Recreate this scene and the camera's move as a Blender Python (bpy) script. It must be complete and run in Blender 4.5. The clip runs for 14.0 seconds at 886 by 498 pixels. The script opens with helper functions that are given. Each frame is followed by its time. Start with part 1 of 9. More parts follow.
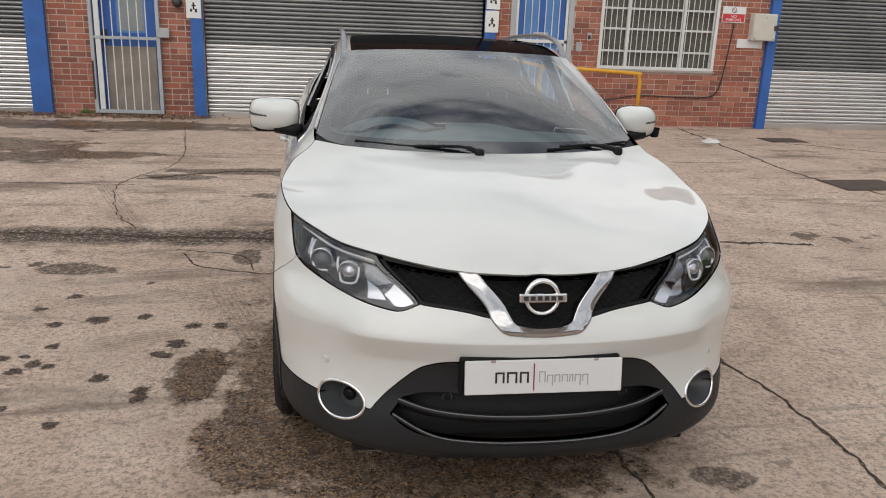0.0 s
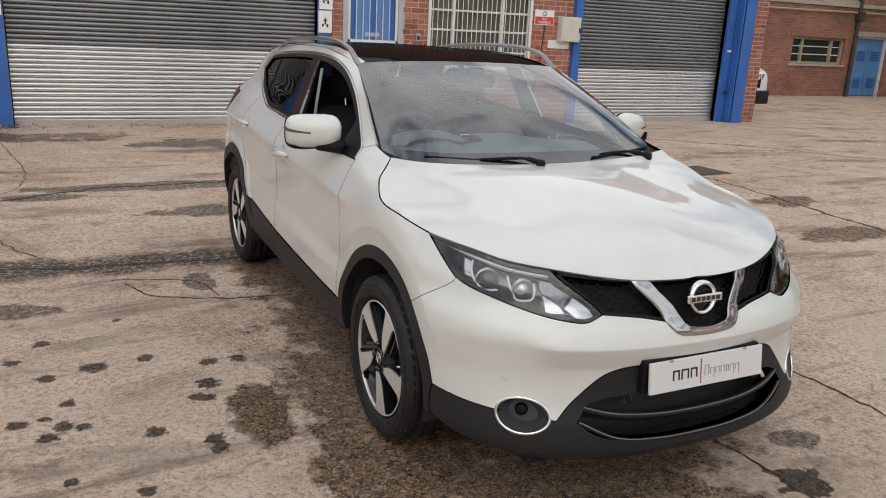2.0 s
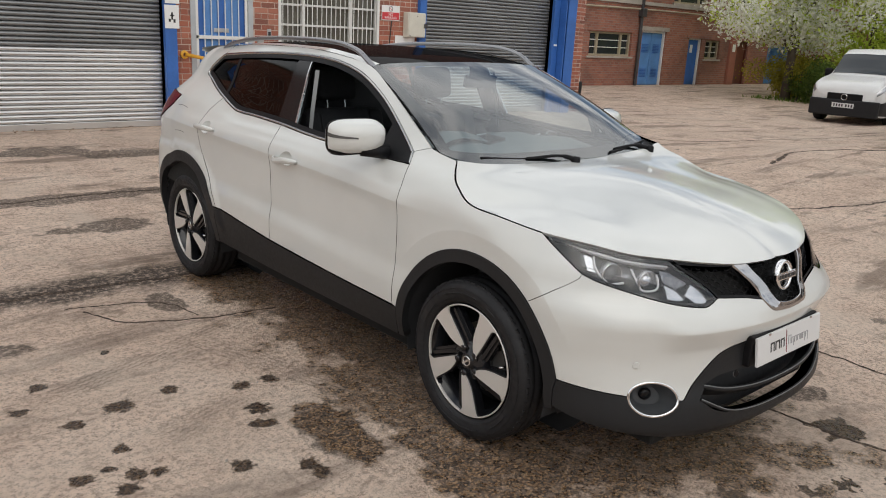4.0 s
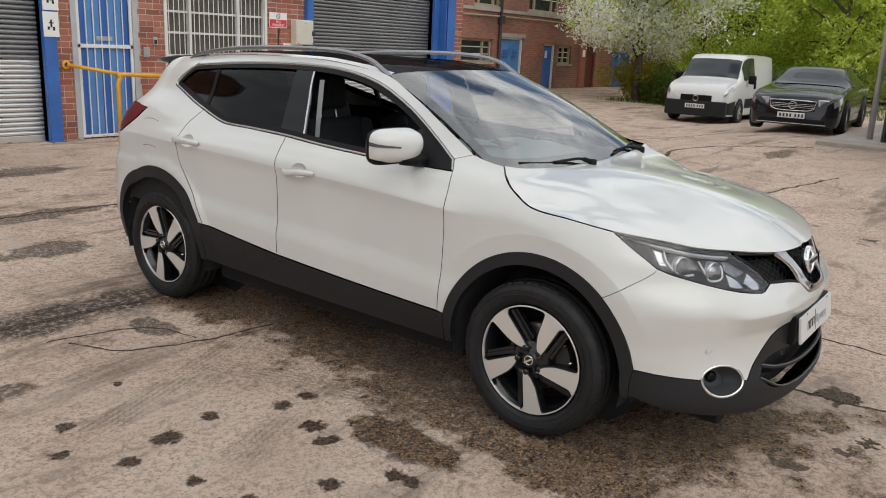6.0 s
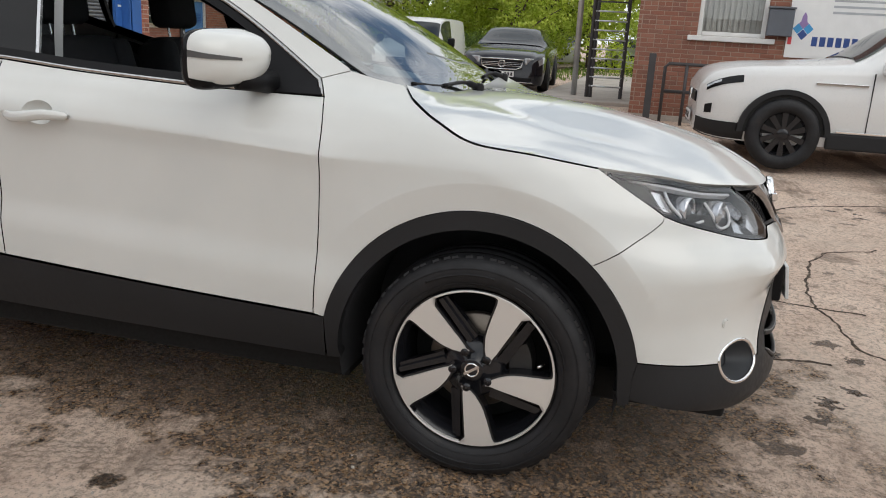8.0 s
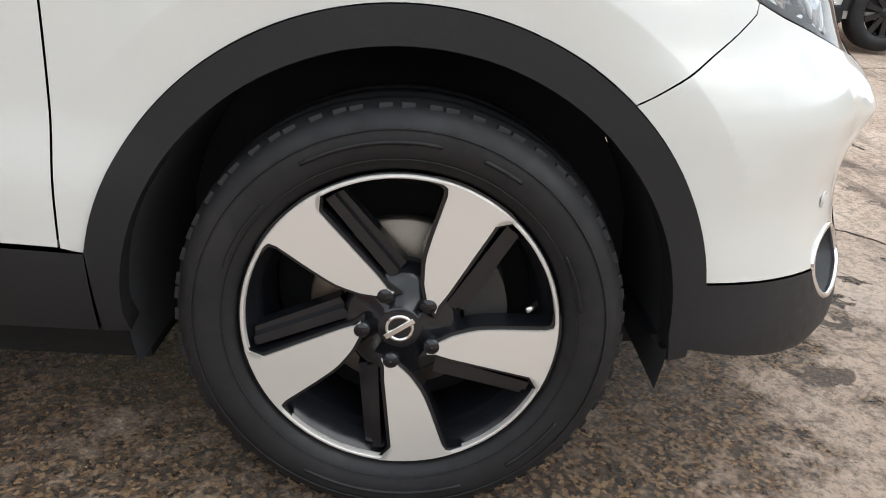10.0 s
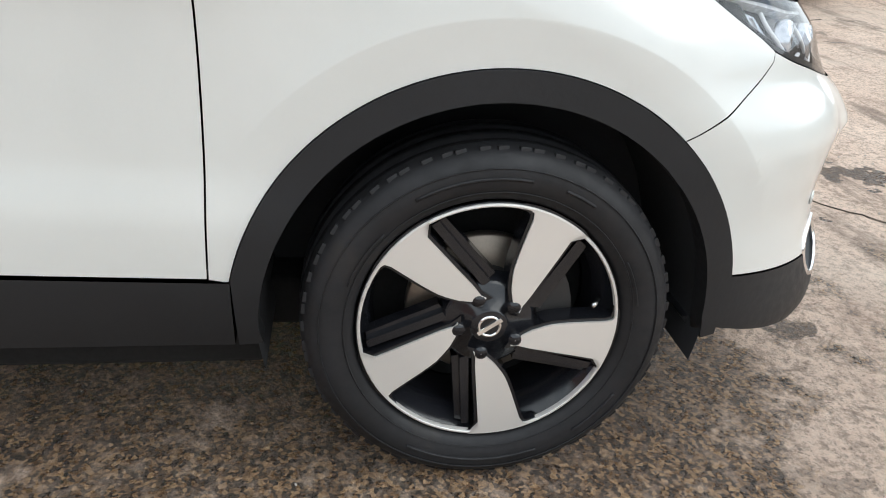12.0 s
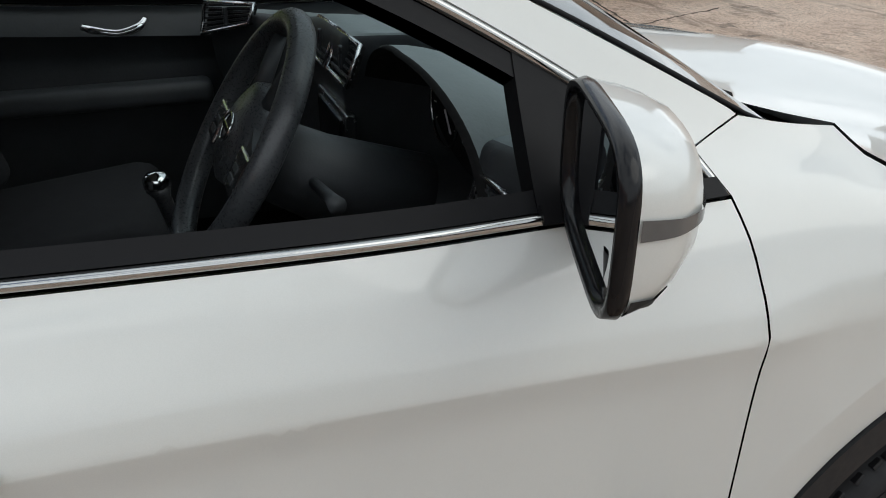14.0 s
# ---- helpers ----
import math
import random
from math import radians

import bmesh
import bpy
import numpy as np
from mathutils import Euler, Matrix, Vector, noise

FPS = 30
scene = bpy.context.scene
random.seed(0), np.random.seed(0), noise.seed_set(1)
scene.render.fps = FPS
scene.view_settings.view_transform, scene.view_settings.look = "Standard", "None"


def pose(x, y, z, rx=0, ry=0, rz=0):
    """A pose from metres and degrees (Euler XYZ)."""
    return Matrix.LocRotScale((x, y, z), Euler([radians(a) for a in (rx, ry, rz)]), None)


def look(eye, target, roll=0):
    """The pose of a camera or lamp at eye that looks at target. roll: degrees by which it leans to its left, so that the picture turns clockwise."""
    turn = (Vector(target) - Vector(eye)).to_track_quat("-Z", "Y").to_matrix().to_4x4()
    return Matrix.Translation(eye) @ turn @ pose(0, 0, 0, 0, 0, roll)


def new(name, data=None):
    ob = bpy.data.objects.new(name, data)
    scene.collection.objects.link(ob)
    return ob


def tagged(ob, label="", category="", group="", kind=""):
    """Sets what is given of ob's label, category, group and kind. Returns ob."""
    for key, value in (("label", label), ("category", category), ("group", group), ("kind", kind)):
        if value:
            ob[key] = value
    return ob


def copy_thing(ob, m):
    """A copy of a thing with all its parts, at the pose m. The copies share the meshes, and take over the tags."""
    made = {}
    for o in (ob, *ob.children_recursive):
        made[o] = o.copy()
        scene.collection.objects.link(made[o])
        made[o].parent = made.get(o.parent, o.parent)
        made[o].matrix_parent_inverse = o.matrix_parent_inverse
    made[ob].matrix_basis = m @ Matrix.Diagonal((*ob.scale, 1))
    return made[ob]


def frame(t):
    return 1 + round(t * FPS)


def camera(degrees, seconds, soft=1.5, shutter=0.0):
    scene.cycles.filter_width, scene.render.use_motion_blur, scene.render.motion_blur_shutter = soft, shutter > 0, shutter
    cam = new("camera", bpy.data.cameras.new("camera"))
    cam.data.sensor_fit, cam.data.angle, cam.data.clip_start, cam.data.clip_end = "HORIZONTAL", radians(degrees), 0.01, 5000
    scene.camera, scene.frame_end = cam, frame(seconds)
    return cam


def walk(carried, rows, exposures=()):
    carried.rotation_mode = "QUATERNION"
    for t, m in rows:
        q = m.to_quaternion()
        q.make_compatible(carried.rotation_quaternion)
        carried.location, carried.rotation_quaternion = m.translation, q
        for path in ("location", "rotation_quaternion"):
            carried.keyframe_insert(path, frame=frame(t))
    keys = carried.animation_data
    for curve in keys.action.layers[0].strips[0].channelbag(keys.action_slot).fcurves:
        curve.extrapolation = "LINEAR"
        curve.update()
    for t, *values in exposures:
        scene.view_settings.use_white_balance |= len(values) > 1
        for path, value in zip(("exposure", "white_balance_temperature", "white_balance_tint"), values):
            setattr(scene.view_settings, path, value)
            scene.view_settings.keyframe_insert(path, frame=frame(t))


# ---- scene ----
cam = camera(58.5, 14.0, soft=1.0)
PATH = [
    (0, (-0.685, -3.153, 1.632), (-0.393, -1.255, 1.074), 2.2),
    (0.5, (-1.069, -3.143, 1.644), (-0.626, -1.274, 1.089), 2.5),
    (1, (-1.366, -3.024, 1.646), (-0.776, -1.194, 1.095), 2.6),
    (1.5, (-1.646, -2.882, 1.656), (-0.924, -1.099, 1.108), 2.8),
    (2, (-2.002, -2.77, 1.658), (-1.136, -1.051, 1.114), 2.9),
    (2.5, (-2.264, -2.608, 1.643), (-1.272, -0.957, 1.103), 2.9),
    (3, (-2.508, -2.453, 1.64), (-1.408, -0.871, 1.103), 2.9),
    (3.5, (-2.783, -2.316, 1.647), (-1.582, -0.809, 1.111), 3.0),
    (4, (-2.968, -2.142, 1.639), (-1.678, -0.71, 1.105), 3.0),
    (4.2, (-3.026, -2.089, 1.644), (-1.712, -0.678, 1.112), 2.9),
    (6.3, (-3.608, -1.411, 1.588), (-2.012, -0.314, 1.086), 2.9),
    (6.5, (-3.591, -1.292, 1.56), (-1.96, -0.249, 1.056), 3.0),
    (7, (-3.467, -0.931, 1.467), (-1.737, -0.062, 0.966), 3.2),
    (7.5, (-3.212, -0.659, 1.363), (-1.401, 0.025, 0.859), 3.3),
    (8, (-2.927, -0.404, 1.257), (-1.054, 0.065, 0.735), 3.3),
    (8.5, (-2.631, -0.218, 1.133), (-0.73, 0.045, 0.57), 3.3),
    (9, (-2.339, -0.101, 0.991), (-0.442, 0.002, 0.364), 3.4),
    (9.2, (-2.209, -0.074, 0.917), (-0.31, -0.021, 0.292), 3.4),
    (11.5, (-1.82, 0.056, 0.867), (-0.038, -0.096, -0.028), 3.4),
    (12, (-2.083, 0.27, 1.058), (-0.285, 0.015, 0.218), 3.2),
    (12.5, (-2.056, 0.529, 1.200), (-0.285, 0.129, 0.360), 3.4),
    (13, (-1.825, 0.755, 1.292), (-0.100, 0.216, 0.435), 2.9),
    (13.5, (-1.635, 0.966, 1.349), (0.039, 0.321, 0.465), 2.5),
    (14, (-1.500, 1.106, 1.426), (0.184, 0.497, 0.535), 0.2),
]
walk(cam, [(t, look(eye, target, roll)) for t, eye, target, roll in PATH],
     [(0, -0.16, 6650, 10), (6.5, -0.08, 6580, 9), (8.5, 0.02, 6480, 9), (9.2, 0.14, 6400, 8), (11.3, 1.05, 6200, 6), (11.6, 1.0, 6200, 6), (12.0, 0.62, 6150, 5), (12.5, 0.04, 6150, 6), (13.0, -0.2, 6150, 6), (13.5, -0.4, 6350, 6), (14, -0.1, 6300, 6)])


# ---- world, sun and exposure ----
world = bpy.data.worlds.new("world")
scene.world = world
world.use_nodes = True
wt = world.node_tree
wt.nodes.clear()
w_out = wt.nodes.new("ShaderNodeOutputWorld")
w_bg = wt.nodes.new("ShaderNodeBackground")
w_sky = wt.nodes.new("ShaderNodeTexSky")
w_sky.sky_type, w_sky.sun_disc = "NISHITA", False
w_sky.sun_elevation, w_sky.sun_rotation = radians(48), radians(215)
w_co = wt.nodes.new("ShaderNodeTexCoord")
w_map = wt.nodes.new("ShaderNodeMapping")
w_map.inputs["Scale"].default_value = (1.0, 1.0, 2.6)
w_noise = wt.nodes.new("ShaderNodeTexNoise")
w_noise.inputs["Scale"].default_value = 1.7
w_noise.inputs["Detail"].default_value = 7
w_noise.inputs["Roughness"].default_value = 0.55
w_ramp = wt.nodes.new("ShaderNodeValToRGB")
w_ramp.color_ramp.elements[0].position, w_ramp.color_ramp.elements[0].color = 0.35, (0, 0, 0, 1)
w_ramp.color_ramp.elements[1].position, w_ramp.color_ramp.elements[1].color = 0.47, (1, 1, 1, 1)
w_noise2 = wt.nodes.new("ShaderNodeTexNoise")
w_noise2.inputs["Scale"].default_value = 3.1
w_noise2.inputs["Detail"].default_value = 5
w_cloud = wt.nodes.new("ShaderNodeValToRGB")
w_cloud.color_ramp.elements[0].position, w_cloud.color_ramp.elements[0].color = 0.30, (7.8, 8.4, 9.1, 1)
w_cloud.color_ramp.elements[1].position, w_cloud.color_ramp.elements[1].color = 0.66, (14.2, 14.3, 14.5, 1)
w_mix = wt.nodes.new("ShaderNodeMix")
w_mix.data_type = "RGBA"
wt.links.new(w_co.outputs["Generated"], w_map.inputs["Vector"])
wt.links.new(w_map.outputs["Vector"], w_noise.inputs["Vector"])
wt.links.new(w_map.outputs["Vector"], w_noise2.inputs["Vector"])
wt.links.new(w_noise.outputs["Fac"], w_ramp.inputs["Fac"])
wt.links.new(w_noise2.outputs["Fac"], w_cloud.inputs["Fac"])
wt.links.new(w_ramp.outputs["Color"], w_mix.inputs[0])
wt.links.new(w_sky.outputs["Color"], w_mix.inputs[6])
wt.links.new(w_cloud.outputs["Color"], w_mix.inputs[7])
wt.links.new(w_mix.outputs[2], w_bg.inputs["Color"])
w_bg.inputs["Strength"].default_value = 0.10
wt.links.new(w_bg.outputs["Background"], w_out.inputs["Surface"])
sun = new("sun", bpy.data.lights.new("sun", "SUN"))
sun.data.energy, sun.data.angle, sun.data.color = 0.7, radians(50), (1.0, 0.95, 0.88)
sun.matrix_world = look((-8, -11, 15), (0, 1, 0))


# ---- materials ----
class Mat:
    """A node material in the making: a principled shader and the nodes that feed it."""

    def __init__(self, name, color=(0.5, 0.5, 0.5), rough=0.5, metal=0.0, **more):
        self.m = bpy.data.materials.new(name)
        self.m.use_nodes = True
        self.t = self.m.node_tree
        self.b = self.t.nodes["Principled BSDF"]
        self.set("Base Color", (*color, 1))
        self.set("Roughness", rough)
        self.set("Metallic", metal)
        for key, value in more.items():
            self.set(key.replace("_", " "), value)
        self.co = None

    def set(self, key, value):
        if isinstance(value, bpy.types.NodeSocket):
            self.t.links.new(value, self.b.inputs[key])
        else:
            self.b.inputs[key].default_value = value
        return self

    def node(self, kind, **inputs):
        n = self.t.nodes.new("ShaderNode" + kind)
        for key, value in inputs.items():
            self.feed(n, key.replace("_", " "), value)
        return n

    def feed(self, n, key, value):
        if isinstance(value, bpy.types.NodeSocket):
            self.t.links.new(value, n.inputs[key])
        else:
            n.inputs[key].default_value = value

    def coords(self, where="Object", scale=(1, 1, 1)):
        if self.co is None:
            self.co = self.node("TexCoord")
        if scale == (1, 1, 1):
            return self.co.outputs[where]
        mp = self.node("Mapping", Vector=self.co.outputs[where])
        mp.inputs["Scale"].default_value = scale
        return mp.outputs["Vector"]

    def world(self):
        return self.node("NewGeometry").outputs["Position"]

    def noise(self, scale, detail=4, rough=0.55, vec=None, distort=0.0):
        return self.node("TexNoise", Vector=vec or self.coords(), Scale=scale, Detail=detail, Roughness=rough, Distortion=distort).outputs["Fac"]

    def ramp(self, fac, *stops):
        n = self.node("ValToRGB", Fac=fac)
        el = n.color_ramp.elements
        while len(el) < len(stops):
            el.new(0.5)
        for e, (p, c) in zip(el, stops):
            e.position = p
            e.color = (*c, 1) if isinstance(c, tuple) else (c, c, c, 1)
        return n.outputs["Color"]

    def mix(self, fac, a, b, mode="MIX"):
        n = self.t.nodes.new("ShaderNodeMix")
        n.data_type, n.blend_type = "RGBA", mode
        for k, v in ((0, fac), (6, a), (7, b)):
            if isinstance(v, bpy.types.NodeSocket):
                self.t.links.new(v, n.inputs[k])
            else:
                n.inputs[k].default_value = (*v, 1) if isinstance(v, tuple) else v
        return n.outputs[2]

    def math(self, op, a, b=0.0, c=0.0):
        n = self.t.nodes.new("ShaderNodeMath")
        n.operation = op
        for k, v in enumerate((a, b, c)):
            if isinstance(v, bpy.types.NodeSocket):
                self.t.links.new(v, n.inputs[k])
            else:
                n.inputs[k].default_value = v
        return n.outputs[0]

    def bump(self, height, strength=0.3, distance=0.01):
        self.set("Normal", self.node("Bump", Height=height, Strength=strength, Distance=distance).outputs["Normal"])
        return self


def plain(name, color, rough=0.5, metal=0.0, vary=0.12, scale=6.0, bump=0.0, **more):
    """A surface with two scales of wear in colour and gloss."""
    k = Mat(name, color, rough, metal, **more)
    big, fine = k.noise(scale), k.noise(scale * 14, 3)
    tone = k.math("ADD", k.math("MULTIPLY", big, 0.65), k.math("MULTIPLY", fine, 0.35))
    lo, hi = tuple(c * (1 - vary) for c in color), tuple(min(1, c * (1 + vary)) for c in color)
    k.set("Base Color", k.ramp(tone, (0.3, lo), (0.7, hi)))
    k.set("Roughness", k.ramp(fine, (0.3, max(0.02, rough - 0.06)), (0.7, min(1, rough + 0.06))))
    if bump:
        k.bump(fine, bump, 0.004)
    return k.m


def brick_material(name, colors):
    k = Mat(name, rough=0.85)
    rnd = k.node("ObjectInfo").outputs["Random"]
    rnd2 = k.node("NewGeometry").outputs["Random Per Island"]
    pick = k.math("FRACT", k.math("ADD", rnd, k.math("MULTIPLY", rnd2, 3.7)))
    base = k.ramp(pick, *[(i / (len(colors) - 1), c) for i, c in enumerate(colors)])
    pos = k.world()
    soot = k.noise(1.1, 5, 0.6, pos)
    grain = k.noise(90, 4, 0.6, pos)
    col = k.mix(k.ramp(soot, (0.42, 0.0), (0.75, 0.55)), base, (0.14, 0.085, 0.065))
    col = k.mix(k.ramp(grain, (0.35, 0.0), (0.72, 0.35)), col, (0.45, 0.22, 0.15))
    k.set("Base Color", col)
    k.bump(grain, 0.5, 0.004)
    return k.m


M_BRICK = brick_material("red_brick", [(0.36, 0.105, 0.065), (0.27, 0.078, 0.052), (0.44, 0.155, 0.10), (0.17, 0.060, 0.048), (0.39, 0.12, 0.072), (0.48, 0.20, 0.14)])
M_BRICK_OFFICE = brick_material("orange_brick", [(0.25, 0.092, 0.058), (0.20, 0.074, 0.048), (0.30, 0.128, 0.085), (0.16, 0.064, 0.047)])
M_MORTAR_OFFICE = plain("brown_mortar", (0.33, 0.25, 0.20), 0.95, vary=0.25, scale=3, bump=0.4)
M_MORTAR = plain("mortar", (0.50, 0.40, 0.34), 0.95, vary=0.25, scale=3, bump=0.4)
M_BLUE = plain("blue_paint", (0.035, 0.13, 0.42), 0.45, vary=0.22, scale=2.5)
M_BLUE_PALE = plain("faded_blue_paint", (0.10, 0.25, 0.55), 0.5, vary=0.2, scale=2.5)
M_WHITE = plain("white_paint", (0.72, 0.72, 0.70), 0.45, vary=0.08)
M_GREY_STEEL = plain("galvanised_steel", (0.50, 0.51, 0.52), 0.42, 0.75, vary=0.2, scale=4)
M_GREY_PAINT = plain("grey_paint", (0.42, 0.44, 0.46), 0.5, vary=0.15)
k = Mat("bright_slat_steel", (0.74, 0.74, 0.74), 0.30, 0.85)
k.set("Base Color", k.ramp(k.noise(0.8, 5, 0.6, k.world()), (0.35, (0.66, 0.66, 0.66)), (0.7, (0.80, 0.80, 0.79))))
M_SHUT_LOW = k.m
k = Mat("grimy_slat_steel", (0.27, 0.275, 0.28), 0.40, 0.75)
k.set("Base Color", k.ramp(k.noise(0.9, 5, 0.6, k.world()), (0.35, (0.23, 0.235, 0.24)), (0.7, (0.31, 0.315, 0.32))))
M_SHUT_TOP = k.m
M_CONCRETE = plain("concrete", (0.38, 0.34, 0.30), 0.9, vary=0.25, scale=2, bump=0.5)
M_YELLOW = plain("yellow_paint", (0.72, 0.36, 0.035), 0.4, vary=0.12)
M_CABLE = plain("black_cable", (0.03, 0.028, 0.027), 0.6)
M_CREAM = plain("cream_enamel", (0.62, 0.60, 0.52), 0.45, vary=0.1)
M_SIGN = plain("sign_white", (0.80, 0.80, 0.79), 0.4, vary=0.05)
M_RED = plain("sign_red", (0.60, 0.05, 0.06), 0.4, vary=0.08)
M_INK = plain("black_print", (0.02, 0.02, 0.022), 0.5)
M_DARK = plain("dark_opening", (0.015, 0.015, 0.016), 0.6)
M_WOOD = plain("weathered_board", (0.30, 0.26, 0.22), 0.8, vary=0.3, scale=3, bump=0.3)
M_STEEL_BLACK = plain("black_painted_steel", (0.045, 0.043, 0.045), 0.5, vary=0.3)
M_ROOF = plain("roof_felt", (0.12, 0.12, 0.12), 0.9)

k = Mat("window_glass", (0.03, 0.035, 0.04), 0.06, Specular_IOR_Level=0.6)
M_PANE = k.m

# concrete yard
k = Mat("worn_concrete_yard", rough=0.9)
P = k.world()
big = k.noise(0.35, 6, 0.6, P)
mid = k.noise(1.6, 8, 0.68, P, 0.6)
fine = k.noise(32, 8, 0.76, P)
speck = k.noise(75, 4, 0.7, P)
grit = k.node("TexVoronoi", Vector=P, Scale=85.0)
pebble = k.ramp(grit.outputs["Color"], (0.15, 0.0), (0.95, 1.0))
warm = k.ramp(mid, (0.30, (0.38, 0.26, 0.195)), (0.46, (0.70, 0.52, 0.405)), (0.64, (0.86, 0.68, 0.55)))
col = k.mix(k.ramp(big, (0.35, 0.0), (0.65, 0.40)), warm, (0.60, 0.455, 0.36))
col = k.mix(k.ramp(fine, (0.41, 0.62), (0.51, 0.0)), col, (0.18, 0.12, 0.085))
col = k.mix(k.ramp(k.noise(12, 10, 0.8, P, 0.4), (0.38, 0.50), (0.46, 0.0)), col, (0.19, 0.125, 0.085))
col = k.mix(k.ramp(speck, (0.36, 0.70), (0.45, 0.0)), col, (0.10, 0.07, 0.055))
col = k.mix(k.ramp(fine, (0.55, 0.0), (0.66, 0.6)), col, (0.76, 0.62, 0.51))
col = k.mix(k.math("MULTIPLY", pebble, 0.25), col, (0.70, 0.58, 0.48))
mottle = k.noise(5.5, 9, 0.78, P, 0.8)
col = k.mix(k.ramp(mottle, (0.35, 0.65), (0.44, 0.0)), col, (0.17, 0.115, 0.08))
drag = k.node("Mapping", Vector=P)
drag.inputs["Scale"].default_value = (0.45, 2.2, 1.0)
streak = k.noise(1.0, 9, 0.68, drag.outputs["Vector"], 0.5)
col = k.mix(k.ramp(streak, (0.54, 0.0), (0.63, 0.72)), col, (0.17, 0.12, 0.09))
pale = k.noise(0.7, 8, 0.65, P, 0.9)
col = k.mix(k.ramp(pale, (0.52, 0.0), (0.70, 0.55)), col, (0.66, 0.55, 0.45))
sep = k.node("SeparateXYZ", Vector=P)
wob = k.math("MULTIPLY", k.math("SUBTRACT", k.noise(3.2, 9, 0.7, P), 0.5), 2.4)


def blot(cx, cy, rx, ry, edge=0.16):
    dx = k.math("DIVIDE", k.math("SUBTRACT", sep.outputs[0], cx), rx)
    dy = k.math("DIVIDE", k.math("SUBTRACT", sep.outputs[1], cy), ry)
    d = k.math("SQRT", k.math("ADD", k.math("MULTIPLY", dx, dx), k.math("MULTIPLY", dy, dy)))
    return k.ramp(k.math("ADD", d, wob), (1.0 - edge, 1.0), (1.0, 0.0))


def drops(scale, size, offset):
    """Scattered oil drops with ragged edges."""
    warp = k.node("TexNoise", Vector=P, Scale=scale * 4.0, Detail=6.0).outputs["Color"]
    shift = k.node("VectorMath")
    k.t.links.new(P, shift.inputs[0])
    shift.inputs[1].default_value = (offset, offset * 0.7, 0)
    bend = k.node("VectorMath")
    bend.operation = "MULTIPLY_ADD"
    k.t.links.new(warp, bend.inputs[0])
    bend.inputs[1].default_value = (0.95 / scale, 0.95 / scale, 0)
    k.t.links.new(shift.outputs[0], bend.inputs[2])
    v = k.node("TexVoronoi", Vector=bend.outputs[0], Scale=scale)
    r = k.math("MULTIPLY", k.math("SUBTRACT", k.node("SeparateColor", Color=v.outputs["Color"]).outputs[0], 0.30), size)
    return k.ramp(k.math("SUBTRACT", v.outputs["Distance"], r), (0.0, 1.0), (0.035, 0.0))


spot = k.math("MAXIMUM", drops(2.6, 0.44, 0.0), drops(6.0, 0.40, 3.3))
zone = k.math("SUBTRACT", k.ramp(k.noise(0.3, 3, 0.5, P), (0.52, 0.0), (0.64, 1.0)), blot(-1.75, 0.85, 0.85, 1.3))
frayed = k.math("MULTIPLY", k.math("SUBTRACT", k.noise(26, 5, 0.7, P), 0.5), 2.6)


def spill(cx, cy, r, ry=None):
    """Distance from one oil spot, in its radii."""
    near, size = k.node("VectorMath"), k.node("VectorMath")
    near.operation, size.operation = "MULTIPLY_ADD", "LENGTH"
    k.t.links.new(P, near.inputs[0])
    near.inputs[1].default_value = (1 / r, 1 / (ry or r), 0)
    near.inputs[2].default_value = (-cx / r, -cy / (ry or r), 0)
    k.t.links.new(near.outputs["Vector"], size.inputs[0])
    return size.outputs["Value"]


oil = spill(-1.91, 1.07, 0.075, 0.06)
for b in ((-1.67, 1.10, 0.046), (-2.26, 1.25, 0.042), (-2.11, 1.01, 0.046), (-2.03, 0.71, 0.038), (-2.12, 0.59, 0.029), (-2.05, 0.50, 0.046), (-2.11, 0.42, 0.046), (-2.22, 0.57, 0.046), (-1.98, 0.47, 0.034), (-1.716, 0.324, 0.052), (-1.504, 0.186, 0.049), (-1.497, 0.108, 0.042), (-1.433, 0.711, 0.059), (-1.505, 0.583, 0.046), (-1.46, 0.56, 0.034), (-1.394, 0.957, 0.050), (-1.757, 1.683, 0.029), (-2.13, 1.45, 0.046), (-1.79, -0.10, 0.038), (-2.04, 0.05, 0.034), (-1.25, 0.95, 0.050)):
    oil = k.math("MINIMUM", oil, spill(*b))
oil = k.ramp(k.math("ADD", oil, frayed), (0.70, 1.0), (1.05, 0.0))
damp_far = k.math("MAXIMUM", k.math("MULTIPLY", spot, k.math("MAXIMUM", zone, 0.0)), oil)


def tyre_mark(x, y, degrees, width, length):
    """Ribbed print of a tyre: across its run u, along it v."""
    turn = k.node("Mapping", Vector=P)
    turn.vector_type = "TEXTURE"
    turn.inputs["Location"].default_value = (x, y, 0)
    turn.inputs["Rotation"].default_value = (0, 0, math.radians(degrees))
    uv = k.node("SeparateXYZ", Vector=turn.outputs["Vector"])
    along, across = k.math("ABSOLUTE", uv.outputs[0]), k.math("ABSOLUTE", uv.outputs[1])
    inside_it = k.math("MULTIPLY", k.ramp(k.math("DIVIDE", along, length), (0.6, 1.0), (1.0, 0.0)), k.ramp(k.math("DIVIDE", across, width), (0.85, 1.0), (1.0, 0.0)))
    ribs = k.ramp(k.math("SINE", k.math("MULTIPLY", k.math("ADD", uv.outputs[1], k.math("MULTIPLY", k.math("SINE", k.math("MULTIPLY", uv.outputs[0], 160.0)), 0.004)), 210.0)), (0.30, 0.25), (0.75, 1.0))
    return k.math("MULTIPLY", inside_it, ribs)


